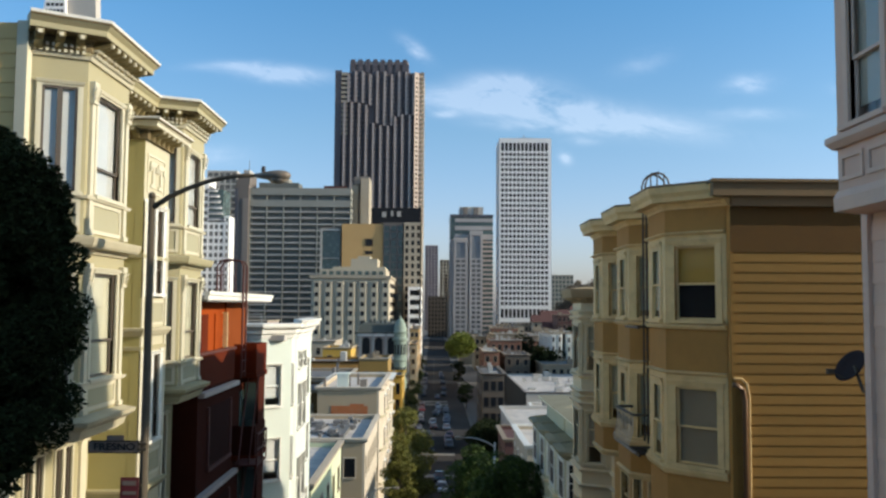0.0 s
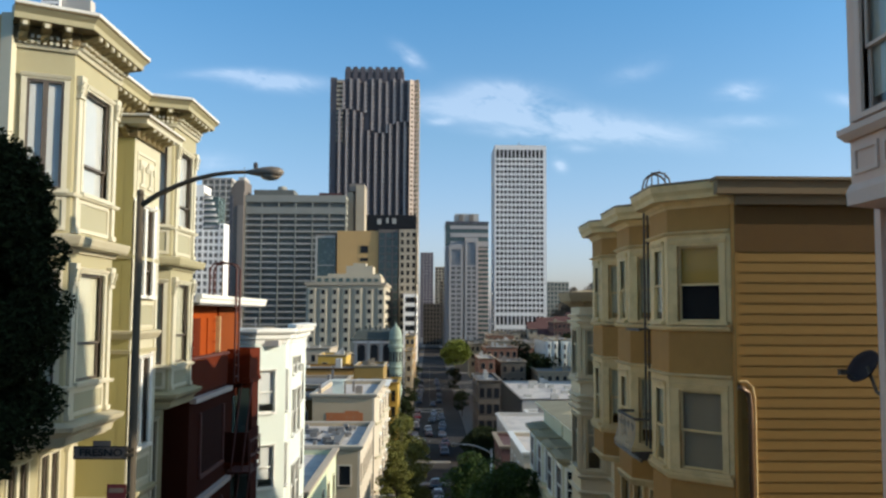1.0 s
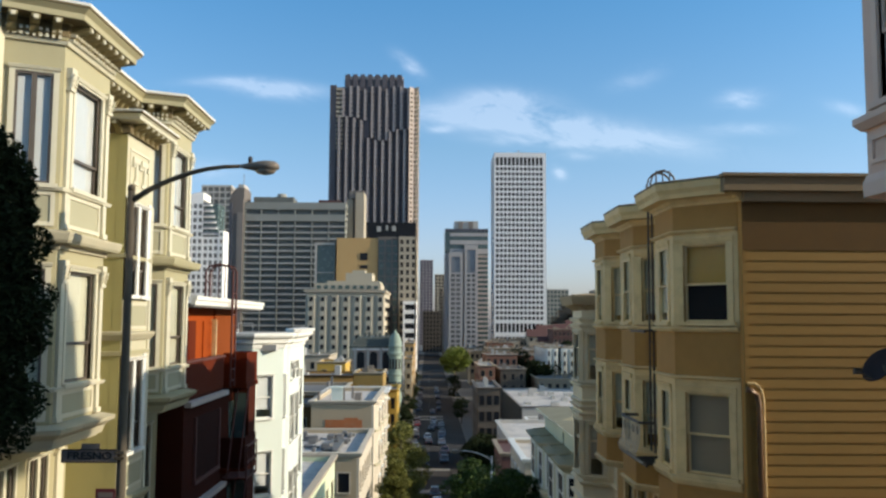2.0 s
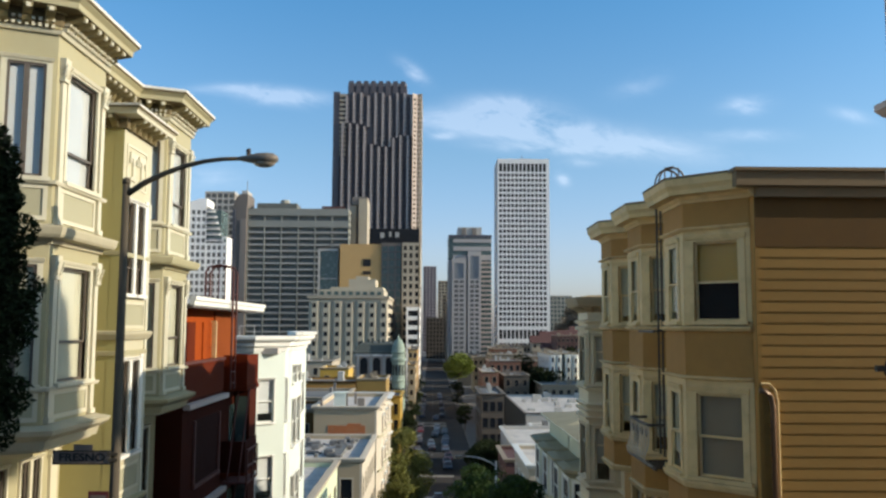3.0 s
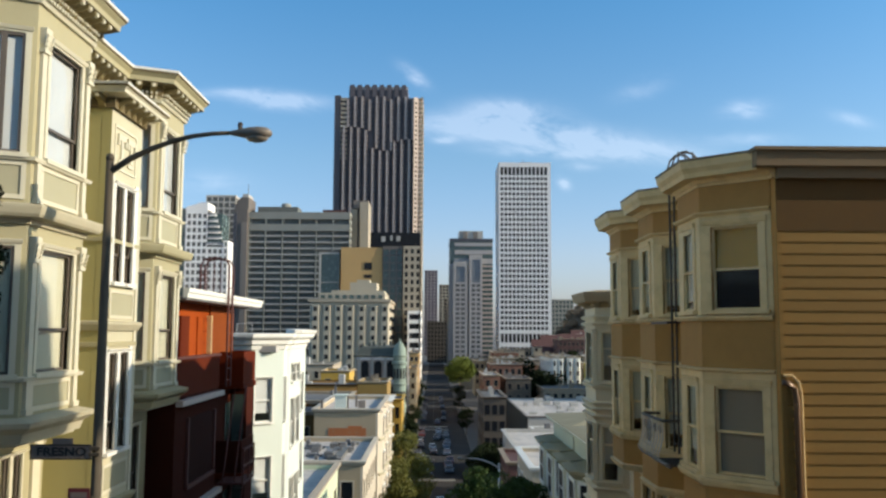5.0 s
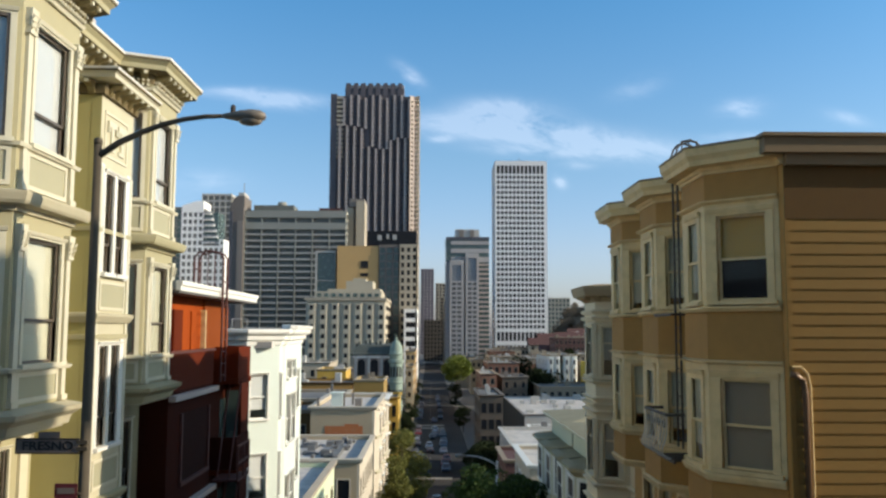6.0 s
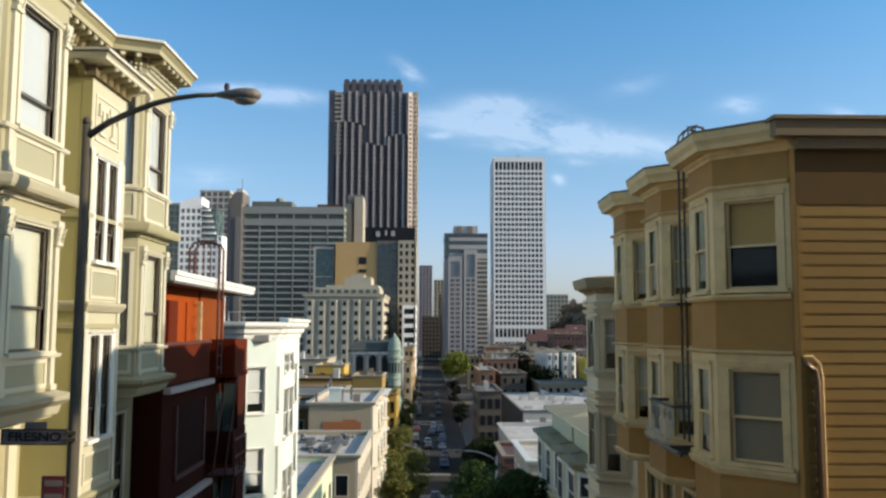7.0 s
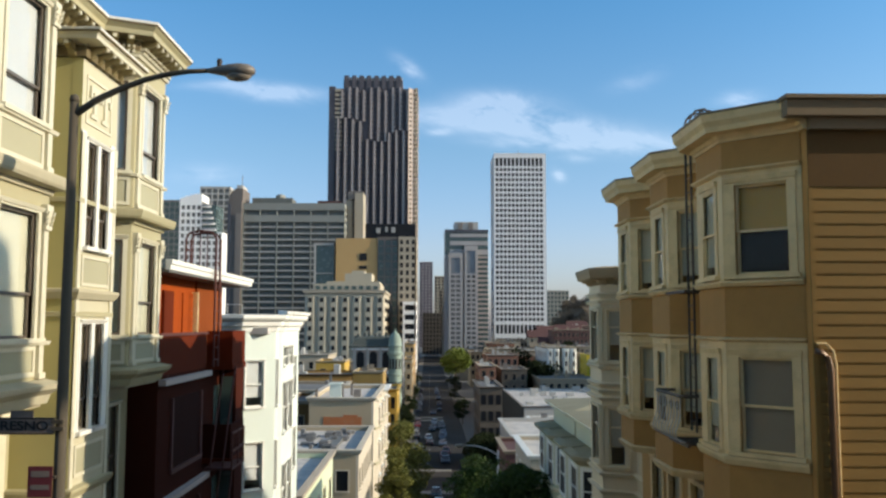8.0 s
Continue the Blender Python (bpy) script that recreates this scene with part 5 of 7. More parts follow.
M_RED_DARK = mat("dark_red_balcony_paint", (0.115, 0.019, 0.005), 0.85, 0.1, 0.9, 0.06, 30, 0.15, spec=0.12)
red = thing("red_house", (-9.5, 28, -15.5), "orange-red and maroon stucco house with recessed balconies and white roof edge", "house")
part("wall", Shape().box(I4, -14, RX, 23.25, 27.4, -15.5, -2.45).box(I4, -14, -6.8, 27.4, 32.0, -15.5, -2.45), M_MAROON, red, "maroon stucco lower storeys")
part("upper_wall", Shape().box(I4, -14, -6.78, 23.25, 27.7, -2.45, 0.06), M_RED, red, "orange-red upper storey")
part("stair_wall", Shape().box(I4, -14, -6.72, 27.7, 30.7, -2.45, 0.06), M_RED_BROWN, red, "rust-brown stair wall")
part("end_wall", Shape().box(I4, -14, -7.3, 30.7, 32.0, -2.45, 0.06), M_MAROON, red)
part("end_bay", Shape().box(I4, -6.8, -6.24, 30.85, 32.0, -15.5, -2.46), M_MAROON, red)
for z in (-4.9, -7.9):
    part("end_pane", Shape().box(I4, -6.72, -6.34, 30.82, 30.87, z, z + 2.0), M_TEAL_GLASS, red, "narrow teal pane")
part("party_fin", Shape().box(I4, -6.78, -6.5, 23.2, 23.42, -2.45, 0.06), M_MAROON, red)
part("roof", Shape().box(I4, -14, -6.15, 23.1, 32.2, 0.03, 0.12), M_TAR, red)
part("roof_edge", Shape().sweep([(-6.2, 23.05), (-6.2, 32.25), (-7.6, 32.25)], [(-0.02, 0.08), (0.1, 0.08), (0.1, 0.2), (0.14, 0.22), (0.14, 0.33), (-0.02, 0.33)]), M_WHITE_TRIM, red, "white roof edge board")
# lit door leaf and frame in the loggia
part("door", Shape().box(I4, -6.79, -6.74, 26.4, 27.4, -2.4, -0.35), M_RED, red)
part("door_frame", Shape().box(I4, -6.79, -6.62, 27.42, 27.56, -2.4, -0.3), M_BUFF, red)
part("window_frame", Shape().box(I4, -6.79, -6.7, 24.6, 25.4, -1.6, -0.35), M_RED_DARK, red)
part("window_pane", Shape().box(I4, -6.72, -6.695, 24.68, 25.32, -1.52, -0.43), M_RED_DARK, red)


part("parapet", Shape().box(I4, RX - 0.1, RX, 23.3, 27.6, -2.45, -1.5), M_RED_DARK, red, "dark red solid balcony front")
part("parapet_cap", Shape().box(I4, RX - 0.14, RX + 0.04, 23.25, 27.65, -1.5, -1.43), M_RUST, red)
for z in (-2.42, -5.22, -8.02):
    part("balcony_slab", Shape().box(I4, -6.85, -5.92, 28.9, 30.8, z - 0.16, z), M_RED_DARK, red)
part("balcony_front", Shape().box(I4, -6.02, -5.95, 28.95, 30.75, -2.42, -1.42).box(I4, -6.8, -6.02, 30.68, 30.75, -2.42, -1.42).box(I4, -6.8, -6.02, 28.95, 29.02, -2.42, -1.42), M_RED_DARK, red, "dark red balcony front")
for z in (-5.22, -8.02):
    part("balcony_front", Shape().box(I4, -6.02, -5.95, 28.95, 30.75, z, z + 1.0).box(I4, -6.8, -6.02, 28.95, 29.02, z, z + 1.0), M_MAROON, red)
for z in (-5.35, -8.2):
    s = Shape().box(I4, RX, RX + 0.18, 23.3, 27.6, z + 2.68, z + 2.82)
    part("white_ledge", s, M_LEDGE, red, "dirty pinkish-white ledge")
    part("recess_frame", Shape().box(I4, RX, RX + 0.06, 24.3, 24.42, z + 0.55, z + 2.3).box(I4, RX, RX + 0.06, 27.0, 27.12, z + 0.55, z + 2.3).box(I4, RX, RX + 0.08, 24.3, 27.12, z + 0.45, z + 0.56), M_RUST, red)
    part("window_pane", Shape().box(I4, RX - 0.02, RX + 0.015, 24.42, 27.0, z + 0.56, z + 2.3), M_DULL_PANE, red)
    part("window_pane", Shape().box(I4, -6.82, -6.78, 30.2, 31.6, z + 0.3, z + 2.2), M_TEAL_GLASS, red)
part("window_pane", Shape().box(I4, -7.34, -7.3, 30.9, 31.7, -2.2, -0.3), M_TEAL_GLASS, red)
# roof ladder with hoop rails
lad = Shape()
for y in (26.9, 27.4):
    lad.tube([(-6.85, y, 0.3), (-6.85, y, 1.2), (-6.75, y, 1.36), (-6.45, y, 1.42), (-6.1, y, 1.36), (-6.0, y, 1.2), (-6.0, y, -2.4)], 0.034, 6)
for i in range(9):
    lad.tube([(-6.0, 26.9, -2.2 + i * 0.34), (-6.0, 27.4, -2.2 + i * 0.34)], 0.018, 6)
lad.tube([(-6.85, 26.9, 0.9), (-6.85, 27.4, 0.9)], 0.02, 6).tube([(-6.45, 26.9, 1.42), (-6.45, 27.4, 1.42)], 0.02, 6)
for x in (-6.65, -6.45, -6.25):
    lad.tube([(x, 26.9, 1.4), (x, 26.9, 0.35)], 0.016, 6)
part("roof_ladder", lad, M_RUST, red, "rust-red roof ladder with hooped rails")
for z in (-5.3, -8.1):
    fe = part("fire_escape_platform", Shape().box(I4, -6.38, -5.6, 27.7, 29.3, z - 0.06, z), M_RUST, red, "dark rust-red iron fire escape")
    for y in (27.7, 28.5, 29.26):
        part("post", Shape().box(I4, -5.64, -5.6, y, y + 0.04, z, z + 1.0), M_RUST, fe)
    for c in (0.47, 0.97):
        part("rail", Shape().box(I4, -5.65, -5.59, 27.7, 29.3, z + c - 0.025, z + c + 0.025), M_RUST, fe)
    for x in (-5.9, -6.25):
        part("stringer", Shape().tube([(x, 27.8, z), (x, 29.2, z + 2.8)], 0.03, 6), M_RUST, fe)
for z in (-4.2, -7.0, -9.8):
    part("floor_slab", Shape().box(I4, -13.8, -7.0, 23.5, 31.8, z - 0.1, z), M_ROOM, red)

# ---- white stucco house ----
WX = -6.05
white = thing("white_house", (-9, 38, -16), "bright white stucco house with a canted corner and flat stepped cornice", "house")
WP = [(-9.2, 35.95), (-7.2, 35.95), (WX, 36.85), (WX, 37.45), (-5.92, 37.6), (-5.92, 40.5), (WX, 40.65), (WX, 42.8)]
W_LEVELS = (-4.4, -7.55, -10.7)
for k, (p, q) in enumerate(zip(WP, WP[1:])):
    w = span(p, q)
    m = side(p, q)
    holes = {0: [(0.9, 1.6, c, c + 1.75) for c in W_LEVELS], 1: [(0.2, 0.95, c, c + 1.75) for c in W_LEVELS], 2: [(0.09, 0.5, c, c + 1.75) for c in W_LEVELS],
             4: [(a, a + 1.05, c, d) for a in (0.25, 1.5) for c, d in ((-2.9, -2.15), (-5.6, -3.6), (-8.9, -6.9))], 6: [(0.6, 1.4, c, c + 1.75) for c in W_LEVELS]}.get(k, [])
    part("street_wall" if k else "uphill_wall", Shape().wall(m, w, -17.5, -1.2, holes), M_WHITE, white)
    for j, (a0, a1, c0, c1) in enumerate(holes):
        sash_window(white, m, a0, a1, c0, c1, M_WHITE_TRIM, M_WHITE_TRIM, M_BLIND, 0.2, 0.5, 0.06)
closed_shell(white, -14, WX, 35.95, 42.8, -17.5, -1.3, -1.35, M_WHITE, M_ROOF_PALE, skip=("x1", "y0"))
part("uphill_wall", Shape().box(I4, -14, -9.2, 35.95, 36.15, -17.5, -1.2), M_WHITE, white)
WC = [WP[0], WP[1], WP[2], WP[3], WP[4], WP[5], WP[6], WP[7]]
part("cornice", Shape().sweep(WC, [(-0.1, -1.55), (0.05, -1.5), (0.08, -1.34), (0.2, -1.28), (0.22, -1.12), (0.36, -1.06), (0.42, -0.98), (0.42, -0.86), (-0.1, -0.84)]), M_WHITE_TRIM, white)
part("cornice_slab", Shape().sweep(WC[3:], [(-0.05, -0.835), (0.5, -0.835), (0.54, -0.7), (-0.05, -0.66)]), M_WHITE_TRIM, white)
part("roof_rail", Shape().tube([(-7.9, 36.4, -0.9), (-7.9, 36.4, -0.45), (-7.3, 36.4, -0.45), (-7.3, 36.4, -0.9)], 0.02, 6), M_STEEL_PALE, white)
for z in (-5.4, -8.5, -11.7):
    part("floor_slab", Shape().box(I4, -13.8, -7.4, 36.3, 42.4, z - 0.1, z), M_ROOM, white)


def block_house(name, label, x0, x1, y0, y1, z1, wall, roof, parapet, street, rows, cols, front_cols=0, glaze=None, cornice=None, win=(0.9, 1.5), z_step=3.2, top_gap=1.5, front_rows=None, street_paint=None):
    """A flat-roofed town house: walls with real openings, panes set back, parapet and cornice; street is +1 (faces +x) or -1."""
    zb = min(ground_z(y0), ground_z(y1)) - 0.3
    h = thing(name, ((x0 + x1) / 2, (y0 + y1) / 2, zb), label, "house")
    glaze = glaze or M_WIN_FAR
    faces = [((x0, y0), (x1, y0), front_cols, front_rows if front_rows is not None else rows), ((x1, y0), (x1, y1), cols if street > 0 else 0, rows), ((x0, y1), (x0, y0), cols if street < 0 else 0, rows), ((x1, y1), (x0, y1), 0, 0)]
    for p, q, n, r in faces:
        m, w = side(p, q), span(p, q)
        lo, hi = (0.2, w - 0.2) if abs(p[0] - q[0]) > 0.01 else (0, w)
        holes = []
        for j in range(r if n else 0):
            c = z1 - top_gap - win[1] - j * z_step
            if c < zb + 0.6:
                break
            for i in range(n):
                a = w * (i + 0.5) / n
                holes.append((a - win[0] / 2, a + win[0] / 2, c, c + win[1]))
        mm = m @ Matrix.Translation((lo, 0, 0))
        part("wall", Shape().wall(mm, hi - lo, zb, z1, [(a - lo, b - lo, c, d) for a, b, c, d in holes], 0.2), street_paint if street_paint and abs(p[0] - q[0]) < 0.01 and p[0] == (x1 if street > 0 else x0) else wall, h)
        for a0, a1, c0, c1 in holes:
            wn_ = part("window", Shape().box(m, a0 - 0.1, a1 + 0.1, -0.05, 0.05, c1, c1 + 0.1).box(m, a0 - 0.12, a1 + 0.12, -0.09, 0.05, c0 - 0.09, c0).box(m, a0 - 0.1, a0, -0.04, 0.05, c0, c1).box(m, a1, a1 + 0.1, -0.04, 0.05, c0, c1), parapet, h)
            part("pane", Shape().box(m, a0, a1, 0.1, 0.13, c0, c1), glaze, wn_)
    part("roof", Shape().box(I4, x0 + 0.2, x1 - 0.2, y0 + 0.2, y1 - 0.2, z1 - 0.55, z1 - 0.35), roof, h)
    if y0 > 115 and name != "market_hall":
        cr = random.Random(int(y0 * 7 + x0))
        clutter = Shape()
        for _ in range(3 + int((x1 - x0) * (y1 - y0) / 60)):
            cx, cy, sx, sy = cr.uniform(x0 + 0.8, x1 - 2.2), cr.uniform(y0 + 0.8, y1 - 2.5), cr.uniform(0.3, 1.6), cr.uniform(0.3, 2.0)
            clutter.box(I4, cx, cx + sx, cy, cy + sy, z1 - 0.36, z1 - 0.36 + cr.choice((0.4, 0.6, 0.9, 1.3, 1.8)))
        tagged(part("roof_clutter", clutter, cr.choice((M_RAW_CONC, M_BAND_CONC, M_TAR, M_DUN)), h, "vents, hatches and chimneys"), kind="stuff")
    o = cornice or 0.12
    part("cornice", Shape().sweep([(x0, y1), (x0, y0), (x1, y0), (x1, y1), (x0, y1)], [(-0.22, z1 - 0.02), (0.02, z1 - 0.3), (o * 0.6, z1 - 0.2), (o, z1), (o, z1 + 0.08), (-0.22, z1 + 0.1)]), parapet, h)
    return h


M_MUSTARD_FAR = mat("dull_mustard_stucco", (0.29, 0.185, 0.05), 0.85, 0.1, 0.3, 0.06, 3, 0.0)
M_LIME = mat("pale_lime_stucco", (0.58, 0.63, 0.43), 0.8, 0.06, 0.5, 0.04, 12, 0.1)
M_BUFF_WALL = mat("buff_plaster_wall", (0.42, 0.335, 0.22), 0.85, 0.07, 0.35, 0.05, 8, 0.1, stain=(0.4, 0.34, 0.25), stain_amount=0.3)
# street-side ivory, made paler than the buff walls to look sunlit
M_IVORY_LIT = mat("sunlit_ivory_street_paint", (0.55, 0.48, 0.375), 0.75, 0.07, 0.5, 0.05, 8, 0.1, stain=(0.45, 0.38, 0.27), stain_amount=0.3)
M_RUST_PAINT = mat("faded_rust_mural_paint", (0.42, 0.14, 0.05), 0.85, 0.1, 0.8, 0.08, 8, 0.1, stain=(0.35, 0.2, 0.11), stain_amount=0.5)
block_house("lime_house", "pale lime-green low house with a white parapet", -14, -6.25, 45.1, 59.5, -9.55, M_LIME, M_ROOF_PALE, M_IVORY_FAR, 1, 2, 5, 2, cornice=0.2)
gr = block_house("flat_roof_house", "white low house with a patched pale flat roof", -15, -5.25, 68.0, 83.0, -10.7, M_BUFF_WALL, M_ROOF_PALE, M_IVORY_LIT, 1, 3, 6, 4, cornice=0.25, street_paint=M_IVORY_LIT)
rv = Shape()
rr = random.Random(5)
for i in range(34):
    x, y = rr.uniform(-12, -7.2), rr.uniform(69.5, 81)
    rv.box(I4, x, x + rr.uniform(0.15, 0.8), y, y + rr.uniform(0.2, 1.4), -11.1, -11.1 + rr.uniform(0.15, 0.6))
tagged(part("roof_clutter", rv, M_TAR, gr, "dark vents, pipes and stacked junk"), kind="stuff")
part("skylight", Shape().prism(side((-8.4, 71), (-7.2, 71), -11.1), [(0, 0), (1.2, 0), (1.2, 6), (0, 6)], 0, 0.35), M_BLUE_GLASS, gr)
cw = block_house("buff_wall_house", "buff house with a blank wall carrying a faded rust-coloured painted panel", -11.6, -5.35, 86.5, 104.0, -8.4, M_BUFF_WALL, M_ROOF_PALE, M_IVORY_LIT, 1, 5, 4, 0, cornice=0.3, top_gap=2.0, street_paint=M_IVORY_LIT)
part("painted_panel", Shape().box(I4, -10.2, -6.5, 86.46, 86.51, -11.4, -10.2).box(I4, -8.3, -6.9, 86.46, 86.51, -10.2, -10.0), M_RUST_PAINT, cw, "faded rust-coloured painted panel")
part("chimney", Shape().box(I4, -9.9, -8.75, 89, 90.5, -8.6, -7.2).box(I4, -9.98, -8.67, 88.9, 90.6, -7.32, -7.15), M_WHITE, cw)
for x0, x1, y0, y1, z1 in ((-11.2, -10.95, 88, 88.25, -7.6), (-8.1, -7.85, 92, 92.3, -7.4), (-7.6, -6.9, 90, 91.2, -7.85), (-8.7, -8.5, 89, 89.2, -7.2)):
    part("roof_pipe", Shape().box(I4, x0, x1, y0, y1, -8.6, z1), M_RAW_CONC, cw)
block_house("yard_house", "dark shaded back house in the yard", -15, -11.7, 92, 103, -9.2, M_BROWN, M_TAR, M_DUN, 1, 3, 3, 1, cornice=0.2)
ivory = block_house("ivory_house", "ivory town house with ornate street windows", -12.4, -5.35, 104.2, 113, -9.0, M_IVORY_FAR, M_TAR, M_WHITE_TRIM, 1, 5, 4, 2, cornice=0.6)
for hx, hy, n, top, hs in ((-5.35, 86.6, 3, -8.6, cw), (-5.35, 104.4, 1, -9.2, ivory)):
    for k in range(n):
        y = hy + 1.2 + k * 5.6
        bay = part("bay_window", Shape().prism(I4, [(hx, y), (hx + 0.4, y + 0.7), (hx + 0.4, y + 2.5), (hx, y + 3.2)], top - 12, top - 0.3), M_IVORY_LIT, hs, "ivory street bay")
        for z in (top - 2.6, top - 6.0, top - 9.4):
            part("pane", Shape().box(I4, hx + 0.39, hx + 0.43, y + 0.95, y + 2.25, z, z + 1.7), M_WIN_FAR, bay)
            part("hood", Shape().box(I4, hx + 0.38, hx + 0.62, y + 0.75, y + 2.45, z + 1.78, z + 1.98), M_WHITE_TRIM, bay)
            # flat tar-coloured sheet imitates the shaded gap; the wall has no recess
            part("reveal", Shape().box(I4, hx - 0.02, hx + 0.03, y + 3.3, y + 5.3, z - 0.3, z + 2.2), M_TAR, bay, "flat dark patch standing for shade between the bays")
            part("ledge", Shape().sweep([(hx, y - 0.05), (hx + 0.4, y + 0.65), (hx + 0.4, y + 2.55), (hx, y + 3.25)], [(-0.02, z - 0.4), (0.2, z - 0.35), (0.22, z - 0.2), (-0.02, z - 0.12)]), M_TRIM_DARK, bay)
block_house("brown_back_house", "dark brown stucco house with a flat roof", -24, -13.2, 150, 162, -9.9, M_BROWN_PANEL, M_TAR, M_BROWN, 1, 5, 3, 4, cornice=0.25)
block_house("mustard_house", "dull mustard house with a pale roof edge", -13.0, -7.9, 150, 162, -9.4, M_MUSTARD_FAR, M_TAR, M_BUFF_WALL, 1, 5, 3, 2, cornice=0.2, top_gap=2.2)
block_house("yellow_loft", "sunlit yellow roof storey behind the brown house", -21.5, -16, 166, 176, -8.3, M_OCHRE_FAR, M_TAR, M_BUFF_WALL, 1, 2, 2, 2, cornice=0.2)
block_house("brown_house", "dark brown house with a flat roof", -18.5, -7.2, 132, 147, -12.2, M_BROWN_PANEL, M_TAR, M_BROWN, 1, 5, 4, 4, cornice=0.3)
block_house("dun_house", "dun coloured house with roof clutter", -26, -12.6, 122, 140, -10.4, M_DUN, M_TAR, M_BEIGE, 1, 4, 3, 4, cornice=0.4)
block_house("amber_house", "bright amber stucco corner house", -9.6, -6.2, 172, 186, -14.1, M_OCHRE_FAR, M_TAR, M_OCHRE_FAR, 1, 4, 3, 2, cornice=0.4, win=(0.8, 2.2))
block_house("buff_corner_house", "buff corner building with rows of windows", -7.4, -5.2, 268, 300, -12, M_BUFF_WALL, M_TAR, M_TAN_WALL, 1, 4, 8, 1, cornice=0.4)
block_house("orange_corner_house", "orange-buff corner building with rows of windows", -8.4, -5.2, 302, 340, -8, M_TAN_WALL, M_TAR, M_BEIGE, 1, 6, 8, 2, cornice=0.4)
for i, (a, b, y, zt, mt) in enumerate(((-40, -23, 150, -12, M_DUN), (-34, -22, 190, -8, M_BEIGE), (-30, -19.6, 270, -13, M_BUFF_WALL), (-60, -41, 210, -4, M_GREY_STONE))):
    block_house("back_street_house", "plain flat-roofed house in the streets behind", a, b, y, y + 16, zt, mt, M_TAR, M_BEIGE, 1, 4, 4, 5, cornice=0.3)

# ---- ochre house with three bays ----
OX, OB, OY = 6.38, 5.36, 16.93
OZ = -12.0
ochre = thing("ochre_house", (11, 23, OZ), "ochre clapboard house with three bays and a moulded tan cornice", "house")
OBAYS = [[(OX, y + 3.42), (OB, y + 2.44), (OB, y + 0.98), (OX, y)] for y in (17.16, 20.70, 24.26)]
flat_runs = [((OX, 28.6), (OX, 27.68)), ((OX, 24.26), (OX, 24.12)), ((OX, 20.70), (OX, 20.58)), ((OX, 17.16), (OX, OY))]
for p, q in flat_runs:
    w = span(p, q)
    holes = [(0.25, w - 0.2, -0.31, 1.3), (0.25, w - 0.2, -3.41, -1.77)] if w > 0.9 else []
    m = side(p, q)
    part("front_wall", Shape().wall(m, w if q[1] > OY else w - 0.0, OZ, 2.2, holes), M_OCHRE_WALL, ochre)
    for a0, a1, c0, c1 in holes:
        sash_window(ochre, m, a0, a1, c0, c1, M_BUFF, M_BUFF, M_BLIND_GREY, 0.3, 0.5, 0.09)
closed_shell(ochre, OX, 18, OY, 28.6, OZ, 2.3, 2.35, M_OCHRE_WALL, M_TAR, skip=("x0", "y0"))


